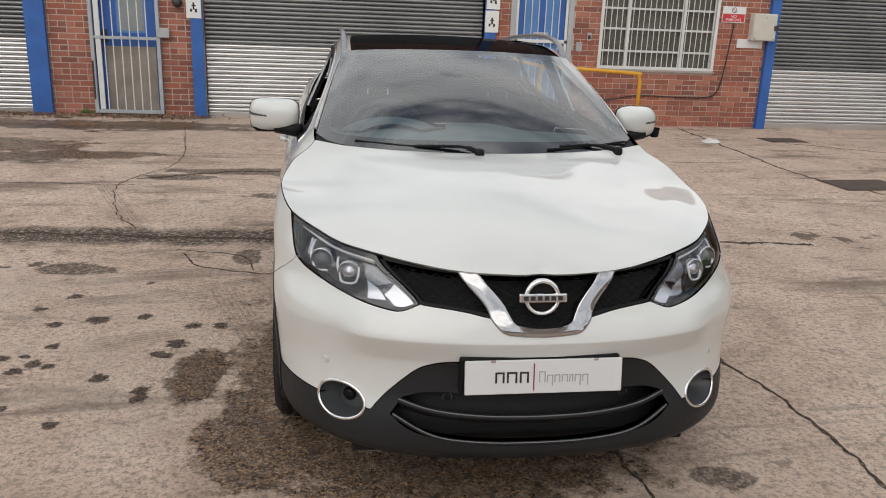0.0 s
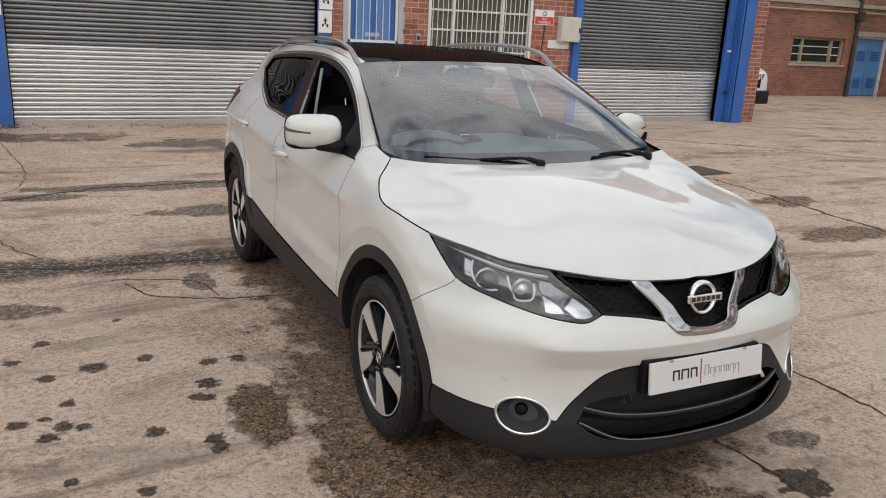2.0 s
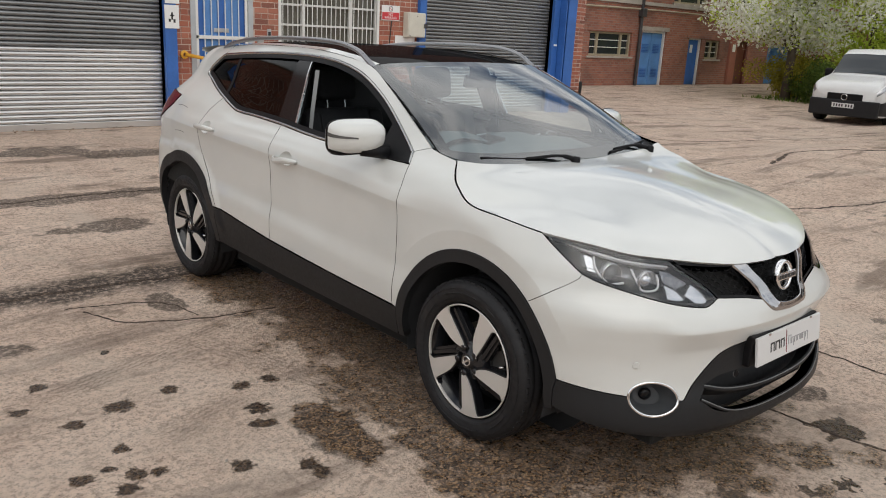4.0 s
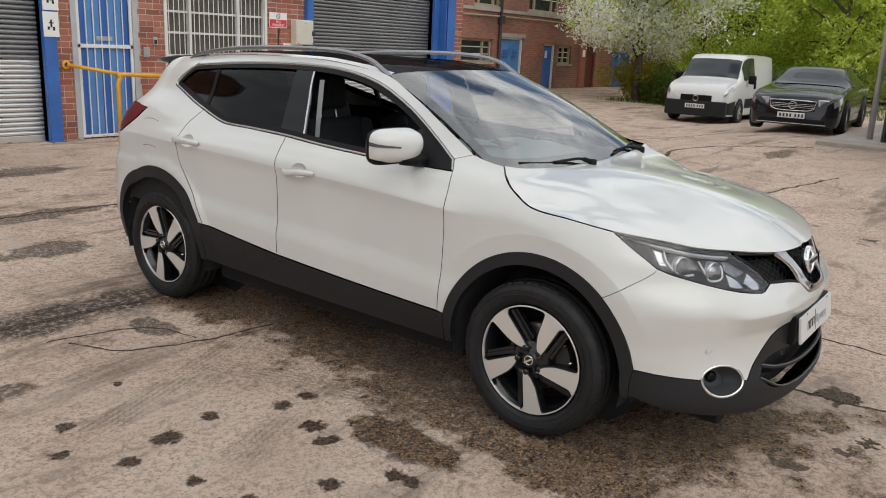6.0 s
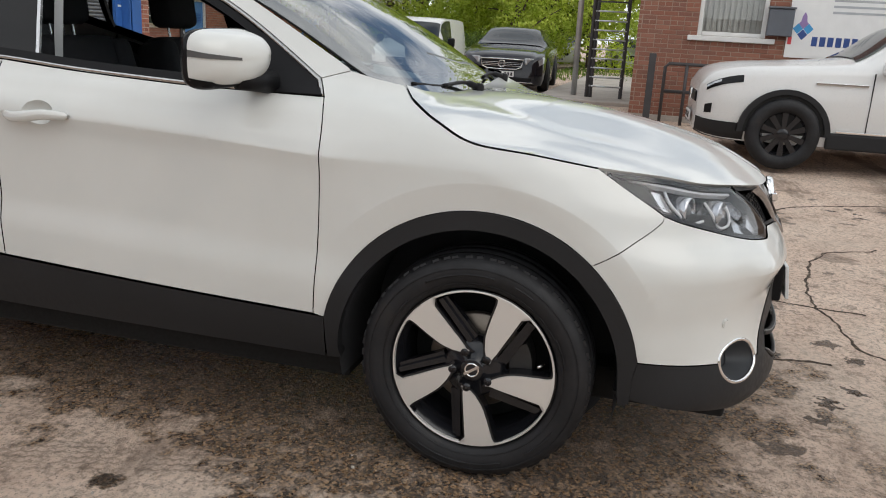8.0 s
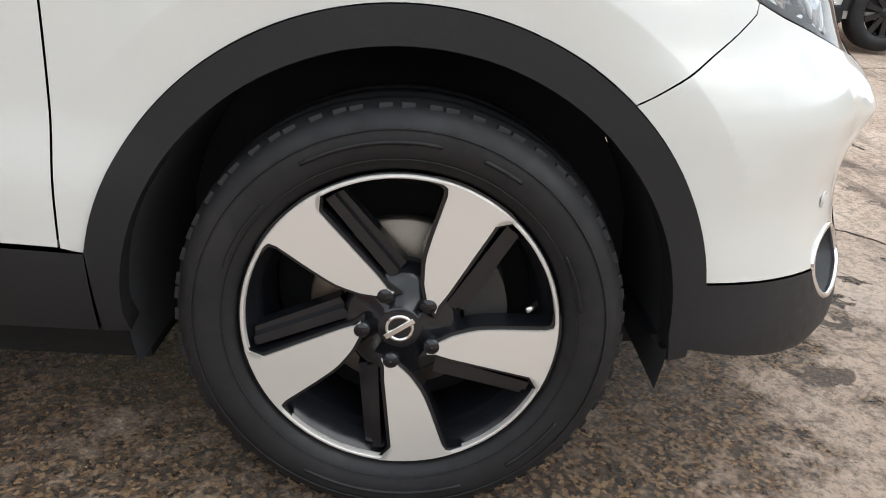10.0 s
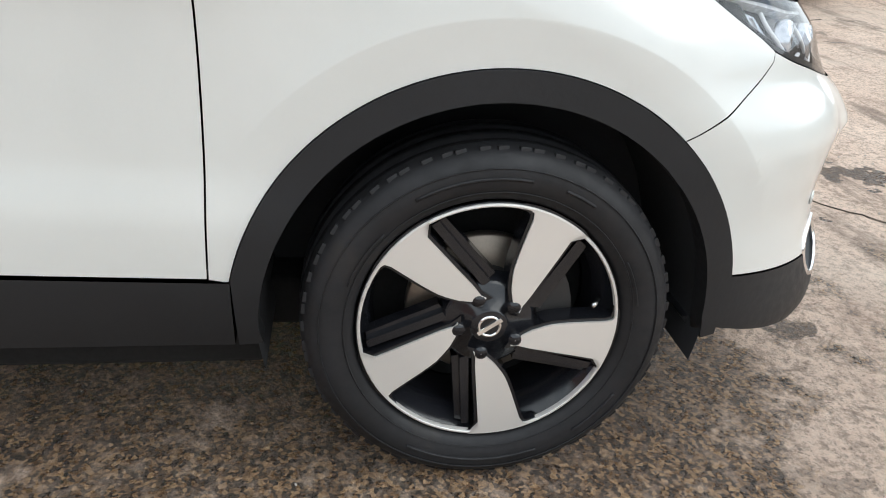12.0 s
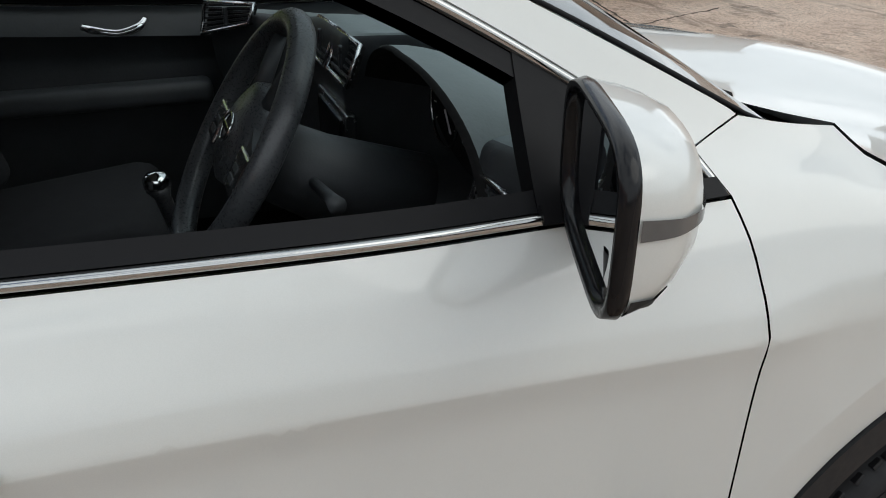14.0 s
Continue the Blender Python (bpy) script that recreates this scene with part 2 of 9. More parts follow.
soot = tyre_mark(-1.55, 1.52, 21, 0.085, 0.75)
for b in ((-1.66, 0.78, 20, 0.09, 0.25), (-0.74, 2.12, 100, 0.08, 0.40), (-1.18, 1.15, 108, 0.09, 0.65), (-2.5, 3.9, 112, 0.08, 1.2)):
    soot = k.math("MAXIMUM", soot, tyre_mark(*b))
patchy = k.ramp(k.noise(6.0, 7, 0.7, P), (0.40, 0.15), (0.56, 1.0))
col = k.mix(k.math("MULTIPLY", k.math("MULTIPLY", soot, patchy), 0.62), col, (0.16, 0.115, 0.085))
# crumbled soil on both sides of the two wide joints, and dull patches
line = k.math("ABSOLUTE", k.math("ADD", k.math("MULTIPLY_ADD", sep.outputs[0], 0.045, -2.665), sep.outputs[1]))
halo = k.ramp(k.math("ADD", line, k.math("MULTIPLY", wob, 0.22)), (0.13, 1.0), (0.28, 0.0))
halo = k.math("MULTIPLY", halo, k.ramp(sep.outputs[0], (0.0, 1.0), (1.0, 0.0)))
for b in ((-2.15, 4.86, 0.36, 0.16), (-1.0, 5.16, 1.5, 0.20), (-3.75, 5.95, 0.6, 0.4), (-3.6, 8.1, 2.2, 0.25), (-1.29, 0.32, 0.15, 0.27), (-2.28, 1.98, 0.26, 0.13), (-1.22, 2.2, 0.10, 0.2), (-0.92, 4.1, 0.42, 0.2), (-0.5, 7.6, 0.7, 0.3), (0.3, 7.2, 0.6, 0.3), (0.80, -0.70, 0.13, 0.10)):
    halo = k.math("MAXIMUM", halo, k.math("MULTIPLY", blot(*b), 0.85))
crumbly = k.ramp(k.noise(30, 8, 0.8, P), (0.49, 1.0), (0.58, 0.35))
col = k.mix(k.math("MULTIPLY", k.math("MULTIPLY", halo, crumbly), 0.94), col, (0.036, 0.026, 0.019))
# damp ground, plus shade painted under the car, bumper and rear wheel
damp_and_shade = blot(-0.82, 0.1, 0.36, 0.95)
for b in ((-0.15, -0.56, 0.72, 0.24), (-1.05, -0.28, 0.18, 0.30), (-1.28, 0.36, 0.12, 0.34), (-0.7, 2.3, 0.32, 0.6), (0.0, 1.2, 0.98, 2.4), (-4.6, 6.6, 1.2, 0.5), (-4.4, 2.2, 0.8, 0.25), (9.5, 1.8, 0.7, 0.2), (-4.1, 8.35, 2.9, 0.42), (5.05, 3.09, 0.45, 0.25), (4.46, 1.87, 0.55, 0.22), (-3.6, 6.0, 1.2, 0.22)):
    damp_and_shade = k.math("MAXIMUM", damp_and_shade, blot(*b))
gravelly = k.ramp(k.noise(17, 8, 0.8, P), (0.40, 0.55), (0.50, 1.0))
wet_and_shade = k.math("MAXIMUM", damp_far, k.math("MULTIPLY", damp_and_shade, gravelly))
stones = k.node("TexVoronoi", Vector=P, Scale=120.0)
tone = k.math("ADD", k.math("MULTIPLY", k.node("SeparateColor", Color=stones.outputs["Color"]).outputs[0], 0.6), k.math("MULTIPLY", speck, 0.5))
wet_shade_col = k.ramp(tone, (0.30, (0.008, 0.005, 0.004)), (0.50, (0.055, 0.031, 0.016)), (0.66, (0.20, 0.112, 0.052)), (0.82, (0.44, 0.28, 0.15)))
col = k.mix(k.math("MULTIPLY", wet_and_shade, 0.94), col, wet_shade_col)
col = k.mix(k.math("MULTIPLY", damp_far, 0.68), col, (0.036, 0.023, 0.016))
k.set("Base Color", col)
k.set("Roughness", k.math("SUBTRACT", k.ramp(fine, (0.3, 0.75), (0.7, 0.95)), k.math("MULTIPLY", wet_and_shade, 0.57)))
k.bump(k.math("ADD", k.math("MULTIPLY", fine, 0.9), k.math("ADD", k.math("MULTIPLY", pebble, 0.35), k.math("MULTIPLY", mid, 1.2))), 1.0, 0.022)
M_GROUND = k.m
k = Mat("soil_in_the_joint", rough=0.95)
P = k.world()
crumbs = k.noise(48, 6, 0.75, P)
k.set("Base Color", k.ramp(crumbs, (0.36, (0.022, 0.014, 0.010)), (0.52, (0.060, 0.040, 0.028)), (0.62, (0.20, 0.145, 0.105)), (0.74, (0.36, 0.28, 0.21))))
k.bump(crumbs, 0.9, 0.01)
M_CRACK = k.m


# ---- mesh helpers ----
def part(name, bm, material, parent=None, label="", smooth=False):
    """Links a bmesh as one mesh object under a thing or a part."""
    me = bpy.data.meshes.new(name)
    bmesh.ops.recalc_face_normals(bm, faces=bm.faces)
    bm.to_mesh(me)
    bm.free()
    if smooth:
        me.shade_smooth()
    me.materials.append(material)
    ob = new(name, me)
    ob.parent = parent
    if label:
        tagged(ob, label)
    return ob


def sharp(ob, degrees=35):
    ob.data.set_sharp_from_angle(angle=radians(degrees))
    return ob


def thing(name, at=(0, 0, 0), turn=0.0, label="", category="", group="", kind=""):
    ob = new(name)
    ob.matrix_basis = pose(*at, 0, 0, turn)
    ob.empty_display_size = 0.1
    return tagged(ob, label, category, group, kind)


def box(bm, x0, x1, y0, y1, z0, z1, bevel=0.0):
    """A block, with its edges eased, added to bm."""
    vs = [bm.verts.new((x, y, z)) for z in (z0, z1) for y in (y0, y1) for x in (x0, x1)]
    faces = [bm.faces.new([vs[i] for i in f]) for f in ((0, 2, 3, 1), (4, 5, 7, 6), (0, 1, 5, 4), (2, 6, 7, 3), (0, 4, 6, 2), (1, 3, 7, 5))]
    if bevel:
        bmesh.ops.bevel(bm, geom=list({e for f in faces for e in f.edges}), offset=bevel, segments=2, profile=0.5, affect="EDGES")
    return bm


def block(x0, x1, y0, y1, z0, z1, bevel=0.004):
    return box(bmesh.new(), x0, x1, y0, y1, z0, z1, bevel)


def tube(bm, points, radius, sides=8, closed=False, caps=True):
    """A pipe along points, added to bm. radius: one number or one for each point."""
    pts = [Vector(p) for p in points]
    n = len(pts)
    radii = [radius] * n if isinstance(radius, (int, float)) else list(radius)
    rings, side = [], None
    for i, p in enumerate(pts):
        a, b = (pts[(i - 1) % n], pts[(i + 1) % n]) if closed else (pts[max(i - 1, 0)], pts[min(i + 1, n - 1)])
        d = (b - a).normalized()
        if side is None:
            side = d.cross(Vector((0, 0, 1)) if abs(d.z) < 0.9 else Vector((1, 0, 0))).normalized()
        side = (side - d * side.dot(d)).normalized()
        up = d.cross(side)
        rings.append([bm.verts.new(p + (side * math.cos(t) + up * math.sin(t)) * radii[i]) for t in (2 * math.pi * j / sides for j in range(sides))])
    for i in range(n if closed else n - 1):
        r, s = rings[i], rings[(i + 1) % n]
        for j in range(sides):
            bm.faces.new((r[j], r[(j + 1) % sides], s[(j + 1) % sides], s[j]))
    if caps and not closed:
        bm.faces.new(rings[0][::-1])
        bm.faces.new(rings[-1])
    return bm


def spline(points, per=8, closed=False):
    """A smooth curve (Catmull-Rom, centripetal in effect) through points, as a list of vectors."""
    P = [Vector(p) for p in points]
    n = len(P)
    out = []
    for i in range(n if closed else n - 1):
        if closed:
            a, b, c, d = P[(i - 1) % n], P[i], P[(i + 1) % n], P[(i + 2) % n]
        else:
            b, c = P[i], P[i + 1]
            a = P[i - 1] if i > 0 else b + (b - c)
            d = P[i + 2] if i + 2 < n else c + (c - b)
        for j in range(per):
            t = j / per
            out.append(0.5 * ((2 * b) + (c - a) * t + (2 * a - 5 * b + 4 * c - d) * t * t + (3 * b - a - 3 * c + d) * t ** 3))
    if not closed:
        out.append(P[-1])
    return out


def prism(bm, outline, axis, lo, hi):
    """A flat outline (pairs) pushed from lo to hi along x, y or z, added to bm."""
    def at(p, h):
        return {"x": (h, p[0], p[1]), "y": (p[0], h, p[1]), "z": (p[0], p[1], h)}[axis]
    a = [bm.verts.new(at(p, lo)) for p in outline]
    b = [bm.verts.new(at(p, hi)) for p in outline]
    n = len(outline)
    bm.faces.new(a)
    bm.faces.new(b[::-1])
    for i in range(n):
        bm.faces.new((a[i], b[i], b[(i + 1) % n], a[(i + 1) % n]))
    return bm


def lathe(bm, profile, axis="x", sides=48, centre=(0, 0, 0)):
    """Turns a profile of (along, radius) pairs about an axis through centre, added to bm."""
    c = Vector(centre)
    rings = []
    for h, r in profile:
        ring = []
        for j in range(sides):
            t = 2 * math.pi * j / sides
            u, v = r * math.cos(t), r * math.sin(t)
            ring.append(bm.verts.new(c + Vector({"x": (h, u, v), "y": (u, h, v), "z": (u, v, h)}[axis])))
        rings.append(ring)
    for r, s in zip(rings, rings[1:]):
        for j in range(sides):
            bm.faces.new((r[j], r[(j + 1) % sides], s[(j + 1) % sides], s[j]))
    return bm


def letters(name, text, size, m, material, parent=None, extrude=0.0008, align="LEFT"):
    """Raised lettering in the built-in font, as a mesh, in the pose m."""
    cu = bpy.data.curves.new(name, "FONT")
    cu.body, cu.size, cu.extrude, cu.align_x = text, size, extrude, align
    tmp = bpy.data.objects.new(name, cu)
    me = bpy.data.meshes.new_from_object(tmp)
    bpy.data.objects.remove(tmp)
    bpy.data.curves.remove(cu)
    me.materials.append(material)
    ob = new(name, me)
    ob.parent = parent
    ob.matrix_basis = m
    return ob


# ---- the ground ----
def step(a, b, v):
    t = min(1, max(0, (v - a) / (b - a)))
    return t * t * (3 - 2 * t)


def ground_z(x, y):
    rise = 0.07 * step(1.5, 9.0, y) * (1 - step(11, 16, y)) * (1 - step(9, 13, x))
    slab = 0.20 * step(4.5, 10.5, x) * (1 - step(2.6, 4.6, y))
    dip = -0.12 * step(12, 18, x) * step(4.2, 6.0, y) * (1 - step(11, 15, y))
    return rise + slab + dip + 0.006 * noise.noise((x * 0.7, y * 0.7, 0)) * (1 - step(30, 40, abs(x) + abs(y)))


bm = bmesh.new()
gx = [-2500, -400, -120, -50, -30] + [-20 + 0.5 * i for i in range(21)] + [-9.75 + 0.25 * i for i in range(0, 100)] + [15.5 + 0.5 * i for i in range(60)] + [50, 60, 120, 400, 2500]
gy = [-2500, -400, -120, -50, -30, -20, -15] + [-10 + 0.25 * i for i in range(105)] + [17 + 1.0 * i for i in range(24)] + [60, 120, 400, 2500]
grid = [[bm.verts.new((x, y, ground_z(x, y))) for x in gx] for y in gy]
for r, s in zip(grid, grid[1:]):
    for i in range(len(gx) - 1):
        bm.faces.new((r[i], r[i + 1], s[i + 1], s[i]))
tagged(part("ground", bm, M_GROUND, smooth=True), "worn pinkish concrete yard with oil stains, cracks and shade painted under the car", "ground", kind="structure")


def joint(points, width, name="ground_crack", label="soil-filled crack in the concrete yard"):
    """A dirt-filled joint or crack that runs along points on the ground, ragged at both sides."""
    rough = spline([(*p, 0) for p in points], 14)
    mid = []
    for a, b in zip(rough, rough[1:]):
        n = max(1, int((b - a).length / 0.02))
        mid += [a.lerp(b, i / n) for i in range(n)]
    bm = bmesh.new()
    rows = []
    for i, p in enumerate(mid):
        d = (mid[min(i + 1, len(mid) - 1)] - mid[max(i - 1, 0)]).normalized()
        n = Vector((-d.y, d.x, 0))
        wig = n * (width * 1.3 * noise.noise((p.x * 3.1, p.y * 3.1, 3.3)) + 0.028 * noise.noise((p.x * 7, p.y * 7, 8.1)) + 0.010 * noise.noise((p.x * 23, p.y * 23, 5.1)))
        row = []
        for s in (-1, -0.4, 0.4, 1):
            ragged = 0.35 + 1.1 * abs(noise.noise((p.x * 4.1, p.y * 4.1, s + width * 40))) + 0.9 * noise.noise((p.x * 31, p.y * 31, s * 3))
            q = p + wig + n * width * s * max(0.06, ragged)
            row.append(bm.verts.new((q.x, q.y, ground_z(q.x, q.y) + (0.0035 if abs(s) < 0.9 else 0.001))))
        rows.append(row)
    for r, s in zip(rows, rows[1:]):
        for j in range(3):
            bm.faces.new((r[j], r[j + 1], s[j + 1], s[j]))
    return tagged(part(name, bm, M_CRACK), label, "crack", group="cracks in the yard", kind="structure")


# ---- brickwork ----
PITCH, LENGTH = 0.083, 0.235


def brick_mesh(name, material, sx, sz, deep=0.03):
    bm = bmesh.new()
    e = 0.004
    front = [(-sx / 2 + e, -sz / 2 + e), (sx / 2 - e, -sz / 2 + e), (sx / 2 - e, sz / 2 - e), (-sx / 2 + e, sz / 2 - e)]
    back = [(-sx / 2, -sz / 2), (sx / 2, -sz / 2), (sx / 2, sz / 2), (-sx / 2, sz / 2)]
    a = [bm.verts.new((x, 0, z)) for x, z in front]
    b = [bm.verts.new((x, e, z)) for x, z in back]
    c = [bm.verts.new((x, deep, z)) for x, z in back]
    bm.faces.new(a)
    for i in range(4):
        j = (i + 1) % 4
        bm.faces.new((a[i], b[i], b[j], a[j]))
        bm.faces.new((b[i], c[i], c[j], b[j]))
    me = bpy.data.meshes.new(name)
    bmesh.ops.recalc_face_normals(bm, faces=bm.faces)
    bm.to_mesh(me)
    bm.free()
    me.materials.append(material)
    return me


def brick_cells(u0, u1, z0, z1, holes=(), seed=1):
    """Places of bricks (u, z, length, height) in a wall face, in courses, cut at the edges and openings."""
    rnd = random.Random(seed)
    cells = []
    row = int(math.floor(z0 / PITCH))
    while row * PITCH < z1:
        lo, hi = max(z0, row * PITCH), min(z1, (row + 1) * PITCH - 0.010)
        if hi - lo > 0.02:
            spans = [(u0, u1)]
            for a, b, c, d in holes:
                if hi > c + 0.01 and lo < d - 0.01:
                    spans = [s for p, q in spans for s in ((p, min(q, a)), (max(p, b), q)) if s[1] - s[0] > 0.02]
            headers = row % 4 == 0
            size = LENGTH / 2 if headers else LENGTH
            for p, q in spans:
                k0 = math.floor(p / size) - 1
                u = (k0 + (0.5 if row % 2 else 0.0)) * size
                while u < q:
                    a, b = max(p, u), min(q, u + size - 0.010)
                    if b - a > 0.025:
                        cells.append(((a + b) / 2, (lo + hi) / 2, b - a, hi - lo, rnd.uniform(-0.0025, 0.0025)))
                    u += size
        row += 1
    return cells


def lay_bricks(parent, cells, to_world, material, limit=300, prefer=lambda u, z: 0):
    """Bricks of a wall: the nearest as parts of their own, the rest joined."""
    cells = sorted(cells, key=lambda c: prefer(c[0], c[1]))
    unit = brick_mesh("brick", material, LENGTH - 0.010, PITCH - 0.010)
    half = brick_mesh("brick", material, LENGTH / 2 - 0.010, PITCH - 0.010)
    for u, z, w, h, out in cells[:limit]:
        full = w > 0.15
        ob = new("brick", unit if full else half)
        ob.parent = parent
        ob.matrix_basis = to_world(u, z, out) @ Matrix.Diagonal((w / ((LENGTH if full else LENGTH / 2) - 0.010), 1, h / (PITCH - 0.010), 1))
    rest = cells[limit:]
    if rest:
        bm = bmesh.new()
        for u, z, w, h, out in rest:
            m = to_world(u, z, out)
            e = 0.004
            a = [bm.verts.new(m @ Vector((x, 0, q))) for x, q in ((-w / 2 + e, -h / 2 + e), (w / 2 - e, -h / 2 + e), (w / 2 - e, h / 2 - e), (-w / 2 + e, h / 2 - e))]
            b = [bm.verts.new(m @ Vector((x, 0.012, q))) for x, q in ((-w / 2, -h / 2), (w / 2, -h / 2), (w / 2, h / 2), (-w / 2, h / 2))]
            bm.faces.new(a)
            for i in range(4):
                j = (i + 1) % 4
                bm.faces.new((a[i], b[i], b[j], a[j]))
        tagged(part("brickwork", bm, material, parent), kind="stuff")


# ---- cracks and joints of the yard ----
for pts, w in (
    (((-6.5, 2.95), (-4.2, 2.9), (-3.05, 2.84), (-2.45, 2.79), (-1.83, 2.72), (-0.6, 2.64), (1.0, 2.6), (3.2, 2.5)), 0.035),
    (((-6.5, 4.7), (-3.68, 4.58), (-2.72, 4.51), (-2.45, 4.5)), 0.012),
    (((-2.5, 4.75), (-1.9, 5.05), (-1.14, 5.19), (0.8, 5.2)), 0.035),
    (((-2.5, 8.9), (-2.59, 8.16), (-2.26, 5.78), (-2.6, 4.57), (-2.37, 3.45), (-2.1, 2.92)), 0.008),
    (((-1.66, 2.31), (-1.53, 2.04), (-1.15, 1.85), (-0.7, 1.8)), 0.014),
    (((-1.74, 2.4), (-1.45, 2.33), (-1.24, 2.2), (-1.16, 1.89)), 0.01),
    (((0.44, -0.30), (0.46, -0.63), (0.48, -0.8), (0.52, -1.3)), 0.014),
    (((1.25, 0.9), (1.32, 0.3), (1.41, -0.11), (1.41, -0.56), (1.40, -0.9), (1.3, -1.6)), 0.014),
    (((4.97, 9.1), (4.85, 7.09), (4.81, 5.12), (5.14, 4.24), (4.98, 2.2), (5.01, 1.67), (5.9, 1.2), (8.0, 0.6)), 0.03),
    (((2.9, -2.0), (2.52, -1.57), (1.6, -1.35), (0.9, -1.41), (0.66, -1.51), (0.2, -1.9)), 0.012),
    (((6.0, 7.6), (8.0, 6.2), (9.2, 5.0), (11.5, 4.6), (14, 4.0)), 0.03),
    (((7.5, 2.9), (8.8, 3.2), (9.8, 2.6), (11.0, 1.6)), 0.05),
    (((2.0, -2.2), (3.5, -2.6), (5.2, -3.2), (8, -3.6)), 0.02),
    (((3.2, -1.2), (4.2, -1.6), (4.8, -2.6), (5.5, -4.5)), 0.02),
):
    joint(pts, w)

# ---- the works building with its roller shutters ----
WALL = 9.25
OPENINGS = [(-8.6, -4.89, 0, 3.3), (-4.03, -3.06, 0, 2.35), (-2.45, 1.73, 0, 3.3), (2.14, 3.14, 0, 2.3), (3.58, 5.54, 0.97, 2.25), (6.54, 10.0, 0, 3.3)]
wall_main = thing("wall_main", label="red brick works wall with blue steel posts", category="wall", kind="structure")
bm = bmesh.new()
edges = sorted({-16.0, 11.08, *(e for o in OPENINGS for e in o[:2])})
for a, b in zip(edges, edges[1:]):
    spans = [(0, 4.6)]
    for x0, x1, z0, z1 in OPENINGS:
        if x0 <= a and b <= x1:
            spans = [s for s in ((0, z0), (z1, 4.6)) if s[1] > s[0]]
    for lo, hi in spans:
        box(bm, a, b, WALL + 0.0055, WALL + 0.30, lo, hi)
part("masonry", bm, M_MORTAR, wall_main)
bm = block(10.80, 11.08, WALL + 0.305, 15.6, 0, 4.6)
part("masonry", bm, M_MORTAR, wall_main)
bm = block(-16.1, 11.16, WALL - 0.05, WALL + 0.45, 4.605, 4.72, 0.01)
part("coping", bm, M_CONCRETE, wall_main, "grey concrete coping")
cells = []
for x0, x1, seed in ((-4.62, -4.03, 1), (-3.06, -2.62, 2), (1.90, 2.14, 3), (3.14, 6.39, 4), (10.53, 11.08, 5), (-16.0, -8.75, 6)):
    cells += brick_cells(x0, x1, 0.0, 4.6, [o for o in OPENINGS if o[2] > 0 or o[0] >= x0 and o[1] <= x1], seed)
for x0, x1, _, z1 in OPENINGS:
    if z1 != 2.25:
        cells += brick_cells(x0 - 0.14, x1 + 0.14, z1, 4.6, (), 7)
lay_bricks(wall_main, cells, lambda u, z, out: pose(u, WALL + out, z), M_BRICK, 320, lambda u, z: max(0, z - 1.9) * 10 + abs(u - 3.4) * (1 if u > -6 else 9))
# return wall that closes the works towards the back yard
bm = bmesh.new()
ret = brick_cells(WALL + 0.31, 15.6, 0, 4.6, (), 11)
for u, z, w, h, out in ret:
    box(bm, 11.08, 11.094 + out, u - w / 2, u + w / 2, z - h / 2, z + h / 2)
tagged(part("brickwork", bm, M_BRICK, wall_main), kind="stuff")
bm = block(-16, 11.08, WALL + 0.31, 15.6, 4.45, 4.6, 0)
tagged(part("roof_works", bm, M_ROOF), "flat felted roof of the works", "roof", kind="structure")
bm = block(-16, 10.7, 14.9, 15.2, 0, 4.4, 0)
tagged(part("wall_works_rear", bm, M_MORTAR), "plain rear wall of the works", "wall", kind="structure")


def post(x0, x1, name="steel_post"):
    ob = thing(name, label="blue painted steel door post on the brick wall", category="post", group="blue posts", kind="structure")
    bm = bmesh.new()
    t = 0.012
    y0, y1 = WALL - 0.075, WALL + 0.16
    outline = [(x0, y0), (x1, y0), (x1, y0 + t), (x0 + t, y0 + t), (x0 + t, y1 - t), (x1, y1 - t), (x1, y1), (x0, y1)]
    prism(bm, outline, "z", 0.0, 3.6)
    part("channel", bm, M_BLUE, ob)
    bm = block(x0 + t + 0.004, x1 - 0.002, y0 + 0.035, y1 - 0.06, 0, 3.6, 0)
    part("web", bm, M_BLUE, ob)
    bm = block(x0 - 0.02, x1 + 0.02, y0 - 0.02, y1 - 0.03, 0, 0.012 + ground_z(x0, WALL), 0.002)
    part("foot_plate", bm, M_BLUE, ob)
    return ob


for a, b in ((-4.89, -4.62), (-2.62, -2.45), (1.73, 1.90), (6.39, 6.54)):
    post(a, b)
wide = thing("steel_post", label="broad blue steel stanchion beside the brick pier", category="post", group="blue posts", kind="structure")
for x0, x1, y0, y1 in ((10.0, 10.17, WALL - 0.06, WALL + 0.1), (10.185, 10.215, WALL - 0.22, WALL + 0.1), (10.23, 10.50, WALL - 0.24, WALL - 0.22), (10.23, 10.50, WALL - 0.02, WALL + 0.0), (10.355, 10.375, WALL - 0.215, WALL - 0.024)):
    part("flange", block(x0, x1, y0, y1, 0, 3.6, 0.003), M_BLUE, wide)
part("tag", block(10.06, 10.15, WALL - 0.068, WALL - 0.062, 1.42, 1.46, 0), M_SIGN, wide, "small white label")
part("lock_stub", block(10.10, 10.19, WALL - 0.10, WALL - 0.062, 0.62, 0.66, 0.003), M_STEEL_BLACK, wide)


